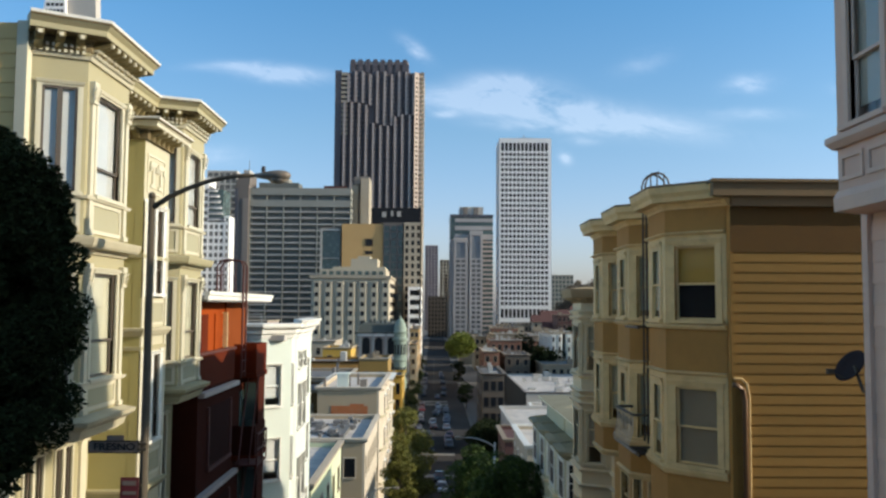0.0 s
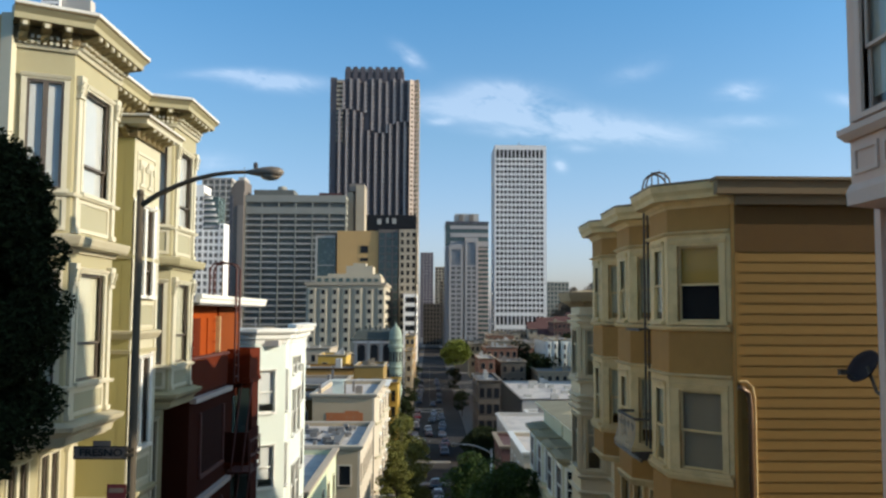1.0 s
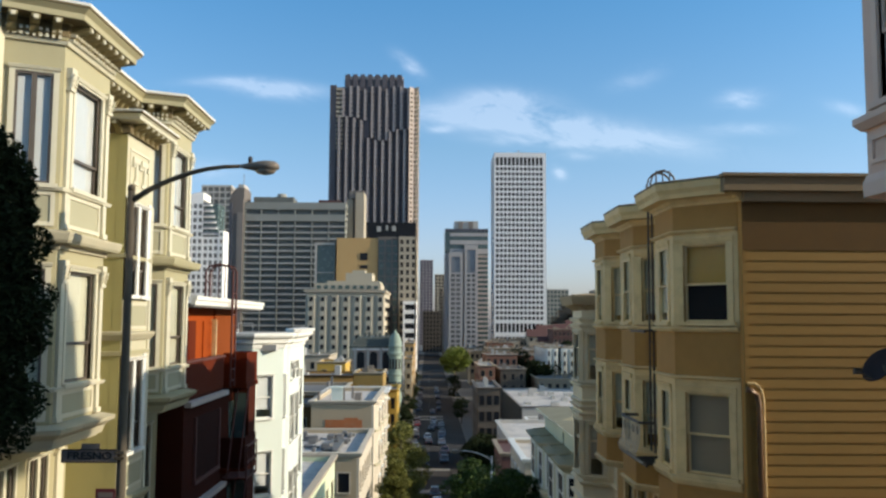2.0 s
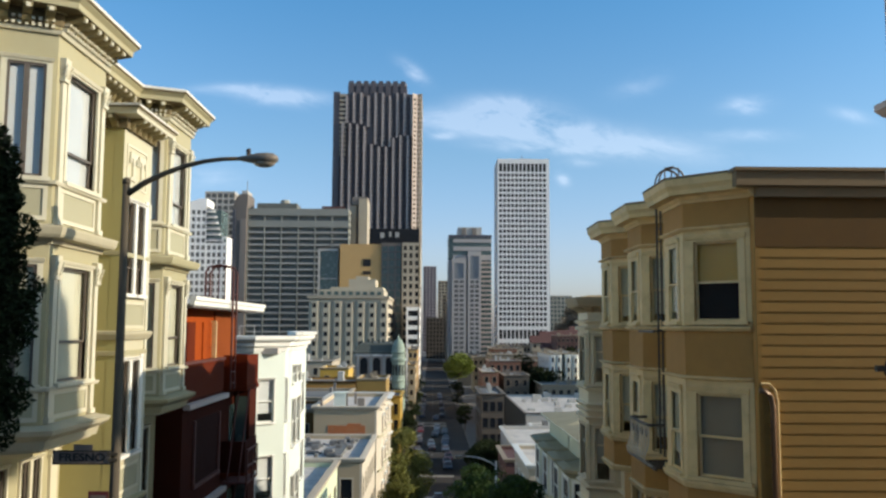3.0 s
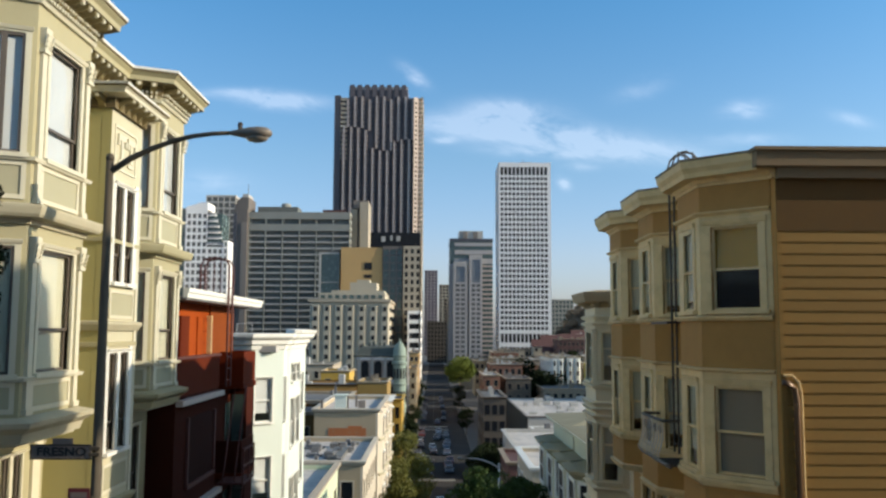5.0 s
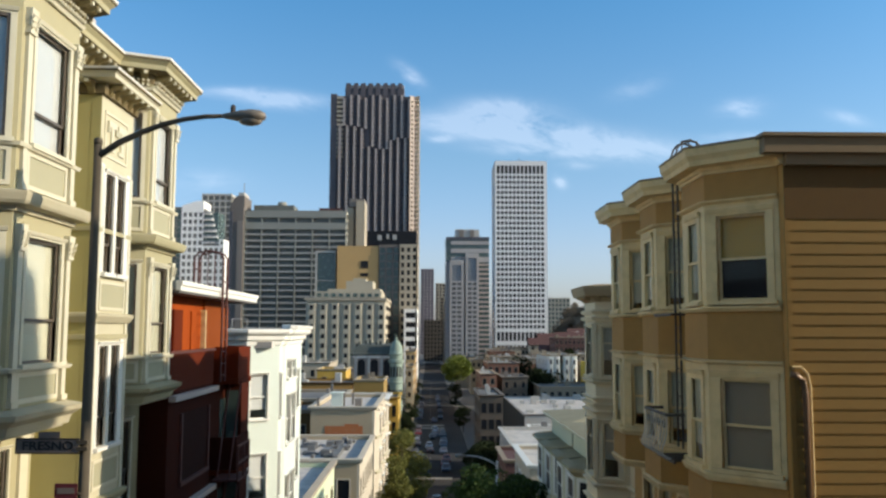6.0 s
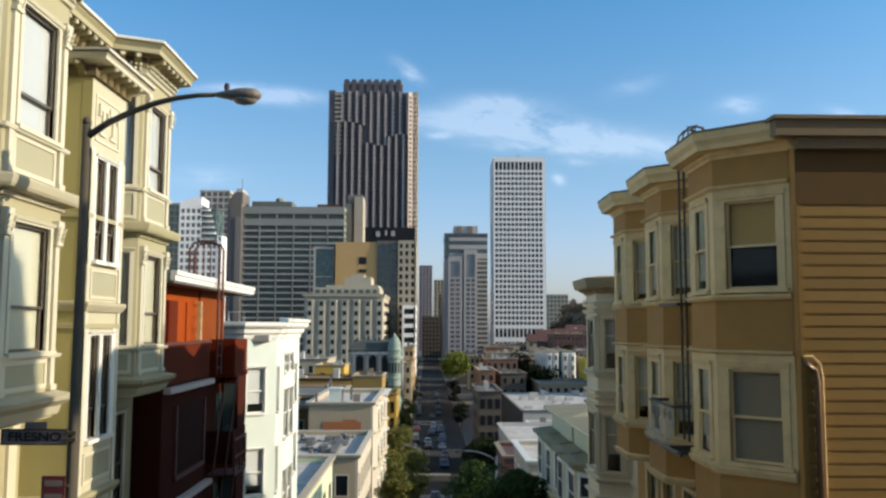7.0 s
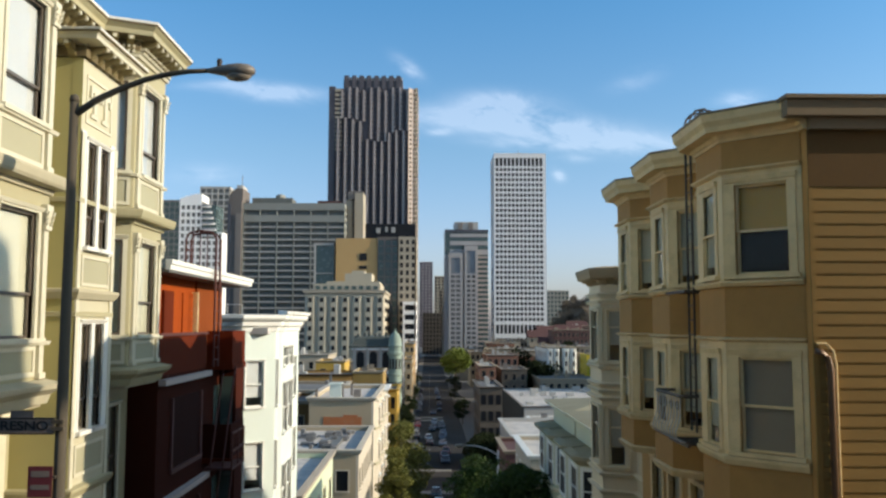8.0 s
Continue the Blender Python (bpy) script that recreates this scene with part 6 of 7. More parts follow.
def ochre_bay(pts, nearest):
    floors = [(-0.31, 1.30), (-3.41, -1.77)]
    foot = OZ if nearest else -4.35
    for k, (p, q) in enumerate(zip(pts, pts[1:])):
        m, w = side(p, q), span(p, q)
        span_of = {0: (0.24, w - 0.22), 1: (0.4, w - 0.4), 2: (0.22, w - 0.24)}[k]
        holes = [(*span_of, c0, c1) for c0, c1 in floors]
        part("bay_wall", Shape().wall(m, w, foot, 2.2, holes), M_OCHRE_WALL, ochre)
        for j, (a0, a1, c0, c1) in enumerate(holes):
            if k == 2 and nearest:
                blind, upto = (M_BLIND_TAN, 0.5) if j == 0 else (M_BLIND_WARM, 0.0)
            else:
                blind, upto = (M_BLIND_CREAM, 0.12) if j == 0 else (M_BLIND_CREAM, 0.2)
            wd = sash_window(ochre, m, a0, a1, c0, c1, M_BUFF, M_BUFF, blind, upto, 0.5, 0.14, pane=M_GLASS_OLD, curtain_in=0.103 if k != 2 else 0.125, forward=0.07 if k != 2 else 0.0)
            # added black sheet makes the lower pane look into a dark room
            if k == 2 and nearest and j == 0:
                part("insect_screen", Shape().box(m, a0 + 0.02, a1 - 0.02, 0.104, 0.112, c0 + 0.02, c0 + (c1 - c0) * 0.5), M_DARK_ROOM, wd, "black sheet standing for the unlit room")
            part("head_board", Shape().box(m, 0.0, w, -0.022, 0.01, c1 + 0.1, c1 + 0.28), M_BUFF, ochre)
            part("side_casing", Shape().box(m, 0.0, a0 - 0.14, -0.02, 0.01, c0 - 0.1, c1 + 0.26), M_BUFF, ochre)
            part("side_casing", Shape().box(m, a1 + 0.14, w, -0.02, 0.01, c0 - 0.1, c1 + 0.26), M_BUFF, ochre)
        part("bay_panel", Shape().box(m, 0.0, w, -0.015, 0.01, -1.42, -0.55), M_BROWN_PANEL, ochre, "tan-brown panel between the storeys")
        part("bay_panel", Shape().box(m, 0.0, w, -0.015, 0.01, -6.0 if nearest else -4.33, -3.72), M_BROWN_PANEL, ochre, "tan-brown panel between the storeys")
    part("frieze", Shape().sweep(pts, [(-0.02, 1.58), (0.02, 1.58), (0.02, 2.14), (-0.02, 2.14)]), M_BROWN_PANEL, ochre)
    for z, h in ((1.53, 0.07), (-0.52, 0.1), (-1.5, 0.06), (-3.66, 0.16)):
        part("string_course", Shape().sweep(pts, [(-0.05, z), (0.07, z + 0.01), (0.12, z + h * 0.7), (0.12, z + h), (-0.05, z + h + 0.03)]), M_BUFF, ochre)
    if not nearest:
        part("bay_foot", Shape().prism(I4, list(pts), -4.44, -4.352), M_BROWN, ochre)
        part("foot_moulding", Shape().sweep(pts, [(-0.1, -4.5), (0.02, -4.49), (0.07, -4.4), (0.09, -4.34), (-0.02, -4.3)]), M_BUFF, ochre)
        # lower storey behind the foot of the bay
        p, q = (OX, pts[0][1]), (OX, pts[-1][1])
        m, w = side(p, q), span(p, q)
        holes = [(0.35, 1.35, -7.1, -5.0), (2.0, 3.0, -7.1, -5.0)]
        part("lower_wall", Shape().wall(m, w, OZ, -4.36, holes), M_OCHRE_WALL, ochre)
        for a0, a1, c0, c1 in holes:
            sash_window(ochre, m, a0, a1, c0, c1, M_BUFF, M_BUFF, M_BLIND_GREY, 0.4, 0.5, 0.16)


for i, b in enumerate(OBAYS):
    ochre_bay(b, i == 0)
OCORN = [(OX, 28.6), *OBAYS[2], *OBAYS[1], *OBAYS[0], (OX, OY - 0.02), (18, OY - 0.02)]
part("cornice", Shape().sweep(OCORN[:-1], [(-0.1, 2.12), (0.05, 2.12), (0.06, 2.17), (0.1, 2.19), (0.12, 2.25), (0.33, 2.27), (0.35, 2.36), (0.41, 2.45), (0.43, 2.585), (-0.1, 2.66)]), M_BUFF, ochre)
part("cornice_lip", Shape().sweep(OCORN[:-1], [(0.36, 2.585), (0.44, 2.585), (0.44, 2.63), (0.36, 2.65)]), M_FASCIA, ochre)
part("side_fascia", Shape().box(I4, OX - 0.42, 18, OY - 0.26, OY - 0.02, 2.285, 2.56), M_FASCIA, ochre, "taupe roof fascia")
part("fascia_moulding", Shape().box(I4, OX, 18, OY - 0.16, OY - 0.02, 2.08, 2.28), M_FASCIA, ochre)
part("roof_edge", Shape().box(I4, OX - 0.46, 18, OY - 0.32, OY + 0.3, 2.565, 2.63), M_FASCIA, ochre)
part("brown_band", Shape().box(I4, OX, 18, OY - 0.03, OY, 1.12, 2.08), M_BROWN, ochre, "plain brown band under the eaves")
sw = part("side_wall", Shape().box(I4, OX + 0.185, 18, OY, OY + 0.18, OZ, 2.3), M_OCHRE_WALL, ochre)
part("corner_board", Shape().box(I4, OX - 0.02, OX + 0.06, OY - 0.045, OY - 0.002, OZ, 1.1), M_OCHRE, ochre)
# uphill boards use the darkened ochre to look shaded
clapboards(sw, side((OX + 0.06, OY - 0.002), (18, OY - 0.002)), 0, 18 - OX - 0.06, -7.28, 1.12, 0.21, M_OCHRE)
part("bay_roof", Shape().prism(I4, list(reversed(OBAYS[0])), 2.3, 2.6).prism(I4, list(reversed(OBAYS[1])), 2.3, 2.6).prism(I4, list(reversed(OBAYS[2])), 2.3, 2.6), M_TAR, ochre)
part("downpipe", Shape().tube([(6.36, OY - 0.09, -1.62), (6.46, OY - 0.1, -1.64), (6.56, OY - 0.1, -1.74), (6.6, OY - 0.1, -1.95), (6.6, OY - 0.1, -4.55)], 0.055, 10), M_COPPER_PIPE, ochre, "brown downpipe with a swan-neck bend", smooth=True)
part("pipe_conduit", Shape().tube([(6.4, OY - 0.06, -1.5), (6.55, OY - 0.06, -1.5), (6.67, OY - 0.06, -1.62), (6.71, OY - 0.06, -1.85), (6.71, OY - 0.06, -4.6)], 0.022, 8), M_BUFF, ochre)
part("meter_box", Shape().box(I4, 6.44, 6.8, OY - 0.26, OY - 0.04, -5.0, -4.55).box(I4, 6.41, 6.83, OY - 0.3, OY - 0.04, -4.58, -4.52), M_IRON, ochre, "dark meter box")
for z in (-0.9, -4.0, -7.1):
    part("floor_slab", Shape().box(I4, OX + 0.19, 17.8, OY + 0.2, 28.4, z - 0.1, z), M_ROOM, ochre)
# fire escape between the first two bays
fe = Shape()
for y in (20.5, 20.86):
    fe.tube([(6.1, y, 2.6), (6.1, y, 3.06), (6.06, y, 3.2), (5.95, y, 3.31), (5.8, y, 3.35), (5.66, y, 3.32), (5.55, y, 3.2), (5.5, y, 3.04), (5.52, y, 2.4), (5.52, y, -3.4)], 0.026, 6)
for x in (5.64, 5.8, 5.97):
    fe.tube([(x, 20.5, 3.34), (x, 20.5, 2.7)], 0.018, 5)
fe.tube([(5.84, 20.5, 3.37), (5.84, 20.86, 3.37)], 0.02, 5).tube([(6.1, 20.5, 3.06), (6.1, 20.86, 3.06)], 0.018, 5)
for i in range(19):
    fe.tube([(5.52, 20.5, -3.2 + i * 0.3), (5.52, 20.86, -3.2 + i * 0.3)], 0.012, 5)
part("escape_ladder", fe, M_ESCAPE, ochre, "brown iron escape ladder with hooped top")
for z in (-0.5, -3.55):
    pl = part("escape_platform", Shape().box(I4, 5.1, 5.15, 19.75, 21.1, z - 0.06, z), M_ESCAPE, ochre)
    part("edge_bar", Shape().box(I4, 6.3, 6.35, 20.5, 21.1, z - 0.06, z), M_ESCAPE, pl)
    slat = mesh_of("slat", Shape().box(I4, 5.15, 6.3, 0, 0.03, -0.04, -0.005), M_ESCAPE)
    for i in range(13):
        part("slat", slat, None, pl).matrix_basis = Matrix.Translation((0, 19.9 + i * 0.09, z))
rail = part("escape_railing", Shape().tube([(5.36, 21.45, -2.6), (4.99, 21.45, -2.6), (4.95, 21.4, -2.6), (4.95, 19.68, -2.6), (4.99, 19.63, -2.6), (5.3, 19.63, -2.6)], 0.034, 8), M_ESCAPE, ochre, "dark iron escape rail")
part("foot_rail", Shape().tube([(5.1, 21.45, -3.5), (5.05, 21.4, -3.5), (5.05, 19.68, -3.5), (5.1, 19.63, -3.5)], 0.022, 6), M_ESCAPE, rail)
belly = mesh_of("baluster", Shape().tube([(4.95, 0, -2.62), (4.95, 0, -2.98), (4.91, 0, -3.14), (4.85, 0, -3.28), (4.86, 0, -3.4), (4.93, 0, -3.48), (5.05, 0, -3.5)], 0.014, 5), M_STEEL_PALE)
scroll = mesh_of("scroll", Shape().tube([(4.95 - 0.0, 0.09 * math.cos(k * 0.7), -2.8 + 0.09 * math.sin(k * 0.7)) for k in range(10)], 0.01, 5), M_ESCAPE)
for i in range(9):
    part("baluster", belly, None, rail).matrix_basis = Matrix.Translation((0, 19.72 + i * 0.208, 0))
for i in range(4):
    part("scroll", scroll, None, rail).matrix_basis = Matrix.Translation((0, 19.92 + i * 0.416, 0))

# ---- grey-green house beyond ----
M_SAGE = mat("pale_grey_green_paint", (0.80, 0.66, 0.42), 0.75, 0.07, 0.8, 0.04, 20, 0.1)
M_SAGE_CORNICE = mat("weathered_taupe_cornice_paint", (0.46, 0.345, 0.20), 0.8, 0.1, 1.0, 0.05, 20, 0.1, spec=0.15)
M_SAGE_TRIM = mat("grey_cream_trim_paint", (0.82, 0.68, 0.44), 0.65, 0.06, 0.8, 0.04, 20, 0.1)
sage = thing("grey_green_house", (9, 31, -15), "grey-green house with a bracketed cornice and tall bay windows", "house")
SP = [(6.6, 33.6), (6.6, 32.95), (5.6, 32.5), (5.6, 30.6), (6.6, 30.15), (6.6, 28.75)]
s, fl = Shape(), [(-2.39, -0.74), (-5.7, -3.9), (-9.0, -7.1)]
for k, (p, q) in enumerate(zip(SP, SP[1:])):
    m, w = side(p, q), span(p, q)
    holes = {2: [(0.4, w - 0.4, a, b) for a, b in fl], 3: [(0.22, 0.74, a, b) for a, b in fl]}.get(k, [])
    part("front_wall", Shape().wall(m, w, -15, 0.2, holes), M_SAGE, sage)
    for a0, a1, c0, c1 in holes:
        sash_window(sage, m, a0, a1, c0, c1, M_SAGE_TRIM, M_SAGE_TRIM, M_BLIND_GREY, 0.32, 0.68, 0.1)
        if k == 3:
            col = Shape()
            pilaster(col, m, 0.01, 0.1, c0 - 0.1, c1 + 0.12)
            pilaster(col, m, 0.86, 0.1, c0 - 0.1, c1 + 0.12)
            part("pilaster", col, M_SAGE_TRIM, sage)
closed_shell(sage, 6.6, 16, 28.75, 33.6, -15, 0.2, 0.25, M_SAGE, M_TAR, skip=("x0",))
part("cornice", Shape().sweep(SP, [(-0.1, 0.1), (0.06, 0.11), (0.1, 0.24), (0.36, 0.3), (0.42, 0.5), (0.44, 0.62), (-0.1, 0.7)]), M_SAGE_CORNICE, sage)
bracket_row(sage, SP, 0.29, 0.2, 0.3, 0.1, 0.34, M_SAGE_CORNICE)
for z in (-0.32, -0.54, -2.66, -3.22, -3.42, -3.66, -6.05, -6.6):
    part("string_course", Shape().sweep(SP, [(-0.04, z), (0.08, z + 0.02), (0.14, z + 0.12), (-0.04, z + 0.18)]), M_SAGE_TRIM, sage)

# ---- pale green gabled houses further down ----
M_MINT = mat("pale_mint_paint", (0.60, 0.575, 0.39), 0.8, 0.07, 0.6, 0.04, 12, 0.1)
M_SHINGLE = mat("olive_grey_shingles", (0.36, 0.32, 0.215), 0.9, 0.12, 0.7, 0.1, 8, 0.2, spec=0.08)


def bay_house(label, x0, x1, y0, y1, eave, rise, wall):
    """A town house with a bracketed eave, a low hipped roof and two angled street bays."""
    zb = ground_z(y1) - 0.4
    h = thing("bay_house", ((x0 + x1) / 2, (y0 + y1) / 2, zb), label, "house", "bay-windowed houses down the hill")
    m = side((x0 + 0.2, y0), (x1, y0))
    holes = [(a, a + 0.8, eave - 2.6 - j * 3.1, eave - 0.95 - j * 3.1) for j in range(2) for a in (0.6, 2.4)]
    part("uphill_wall", Shape().wall(m, x1 - x0 - 0.2, zb, eave, holes), wall, h)
    part("street_wall", Shape().box(I4, x0, x0 + 0.2, y0, y1, zb, eave), wall, h)
    part("back_wall", Shape().box(I4, x0 + 0.2, x1, y1 - 0.2, y1, zb, eave).box(I4, x1 - 0.2, x1, y0 + 0.2, y1 - 0.2, zb, eave), wall, h)
    for a0, a1, c0, c1 in holes:
        sash_window(h, m, a0, a1, c0, c1, M_SAGE_TRIM, M_SAGE_TRIM, M_BLIND_GREY, 0.4, 0.5, 0.1)
    for yb in (y0 + 0.5, y0 + (y1 - y0) / 2 + 0.3):
        pts = [(x0, yb + 3.3), (x0 - 0.85, yb + 2.6), (x0 - 0.85, yb + 0.7), (x0, yb)]
        bay = part("bay", Shape().prism(I4, list(reversed(pts)), zb, eave - 1.25), wall, h)
        for p, q in zip(pts, pts[1:]):
            bm_, w = side(p, q), span(p, q)
            for c in (eave - 3.4, eave - 6.5, eave - 9.6):
                part("pane", Shape().box(bm_, 0.22, w - 0.22, -0.02, 0.02, c, c + 1.7), M_WIN_FAR, bay)
                part("window_frame", Shape().slab(bm_, [0.1, 0.24, w - 0.24, w - 0.1], [c - 0.12, c, c + 0.85, c + 0.9, c + 1.7, c + 1.85], {(i, j): i != 1 or j in (0, 2, 4) for i in range(3) for j in range(5)}, -0.07, 0.02), M_WHITE_TRIM, bay)
        for c in (eave - 3.9, eave - 7.0):
            part("ledge", Shape().sweep(pts, [(-0.03, c), (0.1, c + 0.03), (0.16, c + 0.16), (-0.03, c + 0.2)]), M_SAGE_TRIM, bay)
        part("bay_cornice", Shape().sweep(pts, [(-0.03, eave - 1.5), (0.08, eave - 1.45), (0.3, eave - 1.25), (0.34, eave - 1.1), (-0.03, eave - 1.0)]).prism(I4, list(reversed(pts)), eave - 1.25, eave - 1.05), M_SHINGLE, bay)
    loop = [(x0, y1), (x0, y0), (x1, y0)]
    part("eave", Shape().sweep([(x1, y0), (x0, y0), (x0, y1)][::-1], [(-0.1, eave - 0.35), (0.06, eave - 0.3), (0.1, eave - 0.05), (0.5, eave), (0.55, eave + 0.12), (-0.1, eave + 0.14)]), M_MINT_TRIM, h)
    bracket_row(h, [(x0, y1), (x0, y0), (x1, y0)], eave - 0.02, 0.25, 0.4, 0.12, 0.55, M_SAGE_TRIM)
    e, d = 0.5, (y1 - y0) / 2
    rp = [(x0 - e, y0 - e, eave + 0.13), (x1 + e, y0 - e, eave + 0.13), (x1 + e, y1 + e, eave + 0.13), (x0 - e, y1 + e, eave + 0.13), (x0 + d * 0.8, y0 + d, eave + rise), (x1 - d * 0.5, y0 + d, eave + rise)]
    part("roof", Shape().add(rp, [(3, 2, 1, 0), (0, 1, 5, 4), (1, 2, 5), (2, 3, 4, 5), (3, 0, 4)]), M_SHINGLE, h, "olive-grey hipped shingle roof")
    part("chimney", Shape().box(I4, x0 + 4, x0 + 4.7, y0 + d + 0.6, y0 + d + 1.3, eave, eave + rise + 0.7).box(I4, x0 + 3.93, x0 + 4.77, y0 + d + 0.53, y0 + d + 1.37, eave + rise + 0.5, eave + rise + 0.6), wall, h)
    return h


M_MINT_TRIM = mat("pale_greyed_mint_trim", (0.60, 0.58, 0.42), 0.7, 0.06, 0.8, 0.04, 14, 0.1)
bay_house("pale mint-green house with white-framed bays and a hipped roof", 7.1, 15, 37.6, 44.3, -5.55, 0.6, M_MINT)
bay_house("pale mint-green house with white-framed bays and a hipped roof", 7.1, 15, 44.7, 51.6, -5.6, 0.6, M_MINT)
block_house("white_roof_house", "low beige-walled house with a pale flat roof", 7.6, 16, 67, 78.5, -10.95, M_BEIGE, M_ROOF_PALE, M_WHITE_TRIM, -1, 3, 4, 3, cornice=0.3)
block_house("red_gable_house", "low red-brown house beside dark trees", 7.6, 13, 88, 98, -13.7, M_RED_TILE, M_RED_TILE, M_DUN, -1, 2, 3, 2, cornice=0.3)
# roof raised behind the trees to throw shade on the left facades
block_house("grey_low_house", "low grey house with a flat roof", 9.4, 18, 99, 117, -13.7, M_BAND_CONC, M_ROOF_PALE, M_BAND_CONC, -1, 2, 4, 3, cornice=0.3)
block_house("brown_corner_house", "brown stucco house with upright windows", 10.0, 14.4, 172, 194, -13.6, M_DRAB, M_TAR, M_DRAB, -1, 4, 5, 3, cornice=0.5, win=(1.0, 1.9))
wr = block_house("market_hall", "long dark-walled hall with a pale blotched flat roof", 22.3, 60, 206, 262, -20.6, M_BAND_CONC, M_ROOF_PALE, M_RAW_CONC, -1, 0, 0, 0, cornice=0.3, street_paint=M_HALL)
vt = Shape()
for i in range(30):
    x, y = rr.uniform(24, 56), rr.uniform(209, 258)
    vt.box(I4, x, x + rr.uniform(0.8, 2.4), y, y + rr.uniform(0.8, 3), -21.0, -21.0 + rr.uniform(0.5, 1.6))
tagged(part("roof_vent", vt, M_BAND_CONC, wr, "rows of low roof vents"), kind="stuff")
# hidden hall, drawn out over the cross street to narrow its sunlit strip
block_house("pale_hall", "long pale-roofed low hall", 18, 52, 118, 160, -18.0, M_BAND_CONC, M_ROOF_PALE, M_WHITE_TRIM, -1, 2, 4, 6, cornice=0.3)

rng = random.Random(17)
FILL = [(16, 21, 272, -12.5, M_BRICK), (23, 31, 274, -13.5, M_DRAB), (34, 62, 265, -16.2, M_DUN), (40.9, 45.4, 300, -7.1, M_WHITE_TRIM), (46.4, 51.3, 300, -7.3, M_WHITE_TRIM), (58, 72, 270, -9, M_DUN),
        (20, 31, 300, -10, M_BRICK), (54, 66, 302, -9.5, M_DUN), (24, 36, 350, -9, M_DUN),
        (37, 52, 352, -12, M_BRICK), (53, 66, 345, -13.5, M_BRICK), (20, 27, 415, -12, M_BUFF_WALL), (28, 40, 404, -8, M_BRICK), (41, 58, 398, -11, M_DUN), (59, 78, 405, -9.5, M_DUN),
        (14, 30, 460, -13, M_DUN), (31, 48, 455, -9, M_BEIGE), (49, 66, 465, -12, M_BRICK), (67, 90, 460, -4, M_RED_TILE), (40, 62, 520, -11, M_DUN), (64, 84, 515, -10, M_BRICK),
        (85, 110, 520, -2, M_RED_TILE), (80, 100, 340, -3, M_BEIGE), (75, 92, 250, -1, M_BUFF_WALL), (110, 140, 700, 8, M_DUN), (140, 175, 690, 16, M_BRICK),
        (135, 160, 800, 20, M_BEIGE), (160, 200, 820, 30, M_DUN)]
for x0, x1, y0, zt, m in FILL:
    zt -= 2.2 if y0 < 470 and zt < -4.5 else 0
    town = block_house("chinatown_house", "flat-roofed town house among the rooftops across the valley", x0, x1, y0, y0 + rng.uniform(20, 34), zt + rng.uniform(-0.6, 0.6), m, rng.choice([M_TAR, M_ROOF_PALE, M_TAR]), rng.choice([M_BEIGE, M_BUFF_WALL, M_DUN]), -1, 3, 5, max(1, int((x1 - x0) / 2.2)),
                cornice=0.4, win=(1.2, 1.9), z_step=3.6)
    if m is M_WHITE_TRIM:
        for c in (x0 + 1.15, x1 - 1.15):
            bay = part("bay", Shape().prism(I4, [(c - 1.0, y0 + 0.02), (c - 0.55, y0 - 0.9), (c + 0.55, y0 - 0.9), (c + 1.0, y0 + 0.02)], -22, zt - 0.6), M_WHITE_TRIM, town, "sunlit white bay")
            for k in range(4):
                part("window", Shape().box(I4, c - 0.35, c + 0.35, y0 - 0.94, y0 - 0.88, zt - 3.0 - k * 3.2, zt - 1.4 - k * 3.2), M_WIN_FAR, bay)
                part("ledge", Shape().box(I4, c - 0.7, c + 0.7, y0 - 1.1, y0 - 0.88, zt - 3.4 - k * 3.2, zt - 3.2 - k * 3.2), M_WHITE_TRIM, bay)
block_house("yellow_shed", "small bright yellow house between dark trees", 51.8, 54.6, 284, 296, -11.3, M_SHED, M_TAR, M_SHED, -1, 2, 2, 1, cornice=0.1)

# wooded hill behind the rooftops
def hill_z(x, y):
    rise = max(0.0, min(1.0, (x - 66) / 34, (134 - x) / 22)) * max(0.0, min(1.0, (y - 500) / 60, (660 - y) / 70))
    return -31.4 + 42 * rise * rise * (3 - 2 * rise) + 1.2 * math.sin(x * 0.21) * math.cos(y * 0.13) * rise

hv = [(64 + i * 6.0, 498 + j * 8.0, hill_z(64 + i * 6.0, 498 + j * 8.0)) for j in range(21) for i in range(13)]
hm = bpy.data.meshes.new("hill")
hm.from_pydata(hv, [], [(j * 13 + i, j * 13 + i + 1, j * 13 + i + 14, j * 13 + i + 13) for j in range(20) for i in range(12)])
hm.materials.append(M_SCRUB)
tagged(part("hill", hm, None), "scrub-covered dark hill behind the rooftops", "hill", kind="structure")
woods = []
for i in range(110):
    x, y = rng.uniform(82, 118), rng.uniform(530, 600)
    woods.append((Vector((x, y, hill_z(x, y) + rng.uniform(0.5, 5.5))), rng.uniform(1.6, 3.4)))
wm = leaf_cloud(18000, woods, 0.6, rng, 0.9)
wm.materials.append(M_SCRUB)
tagged(part("hill_woods", wm, None), "dark brown-green woods on the far hill", "woods", kind="stuff")

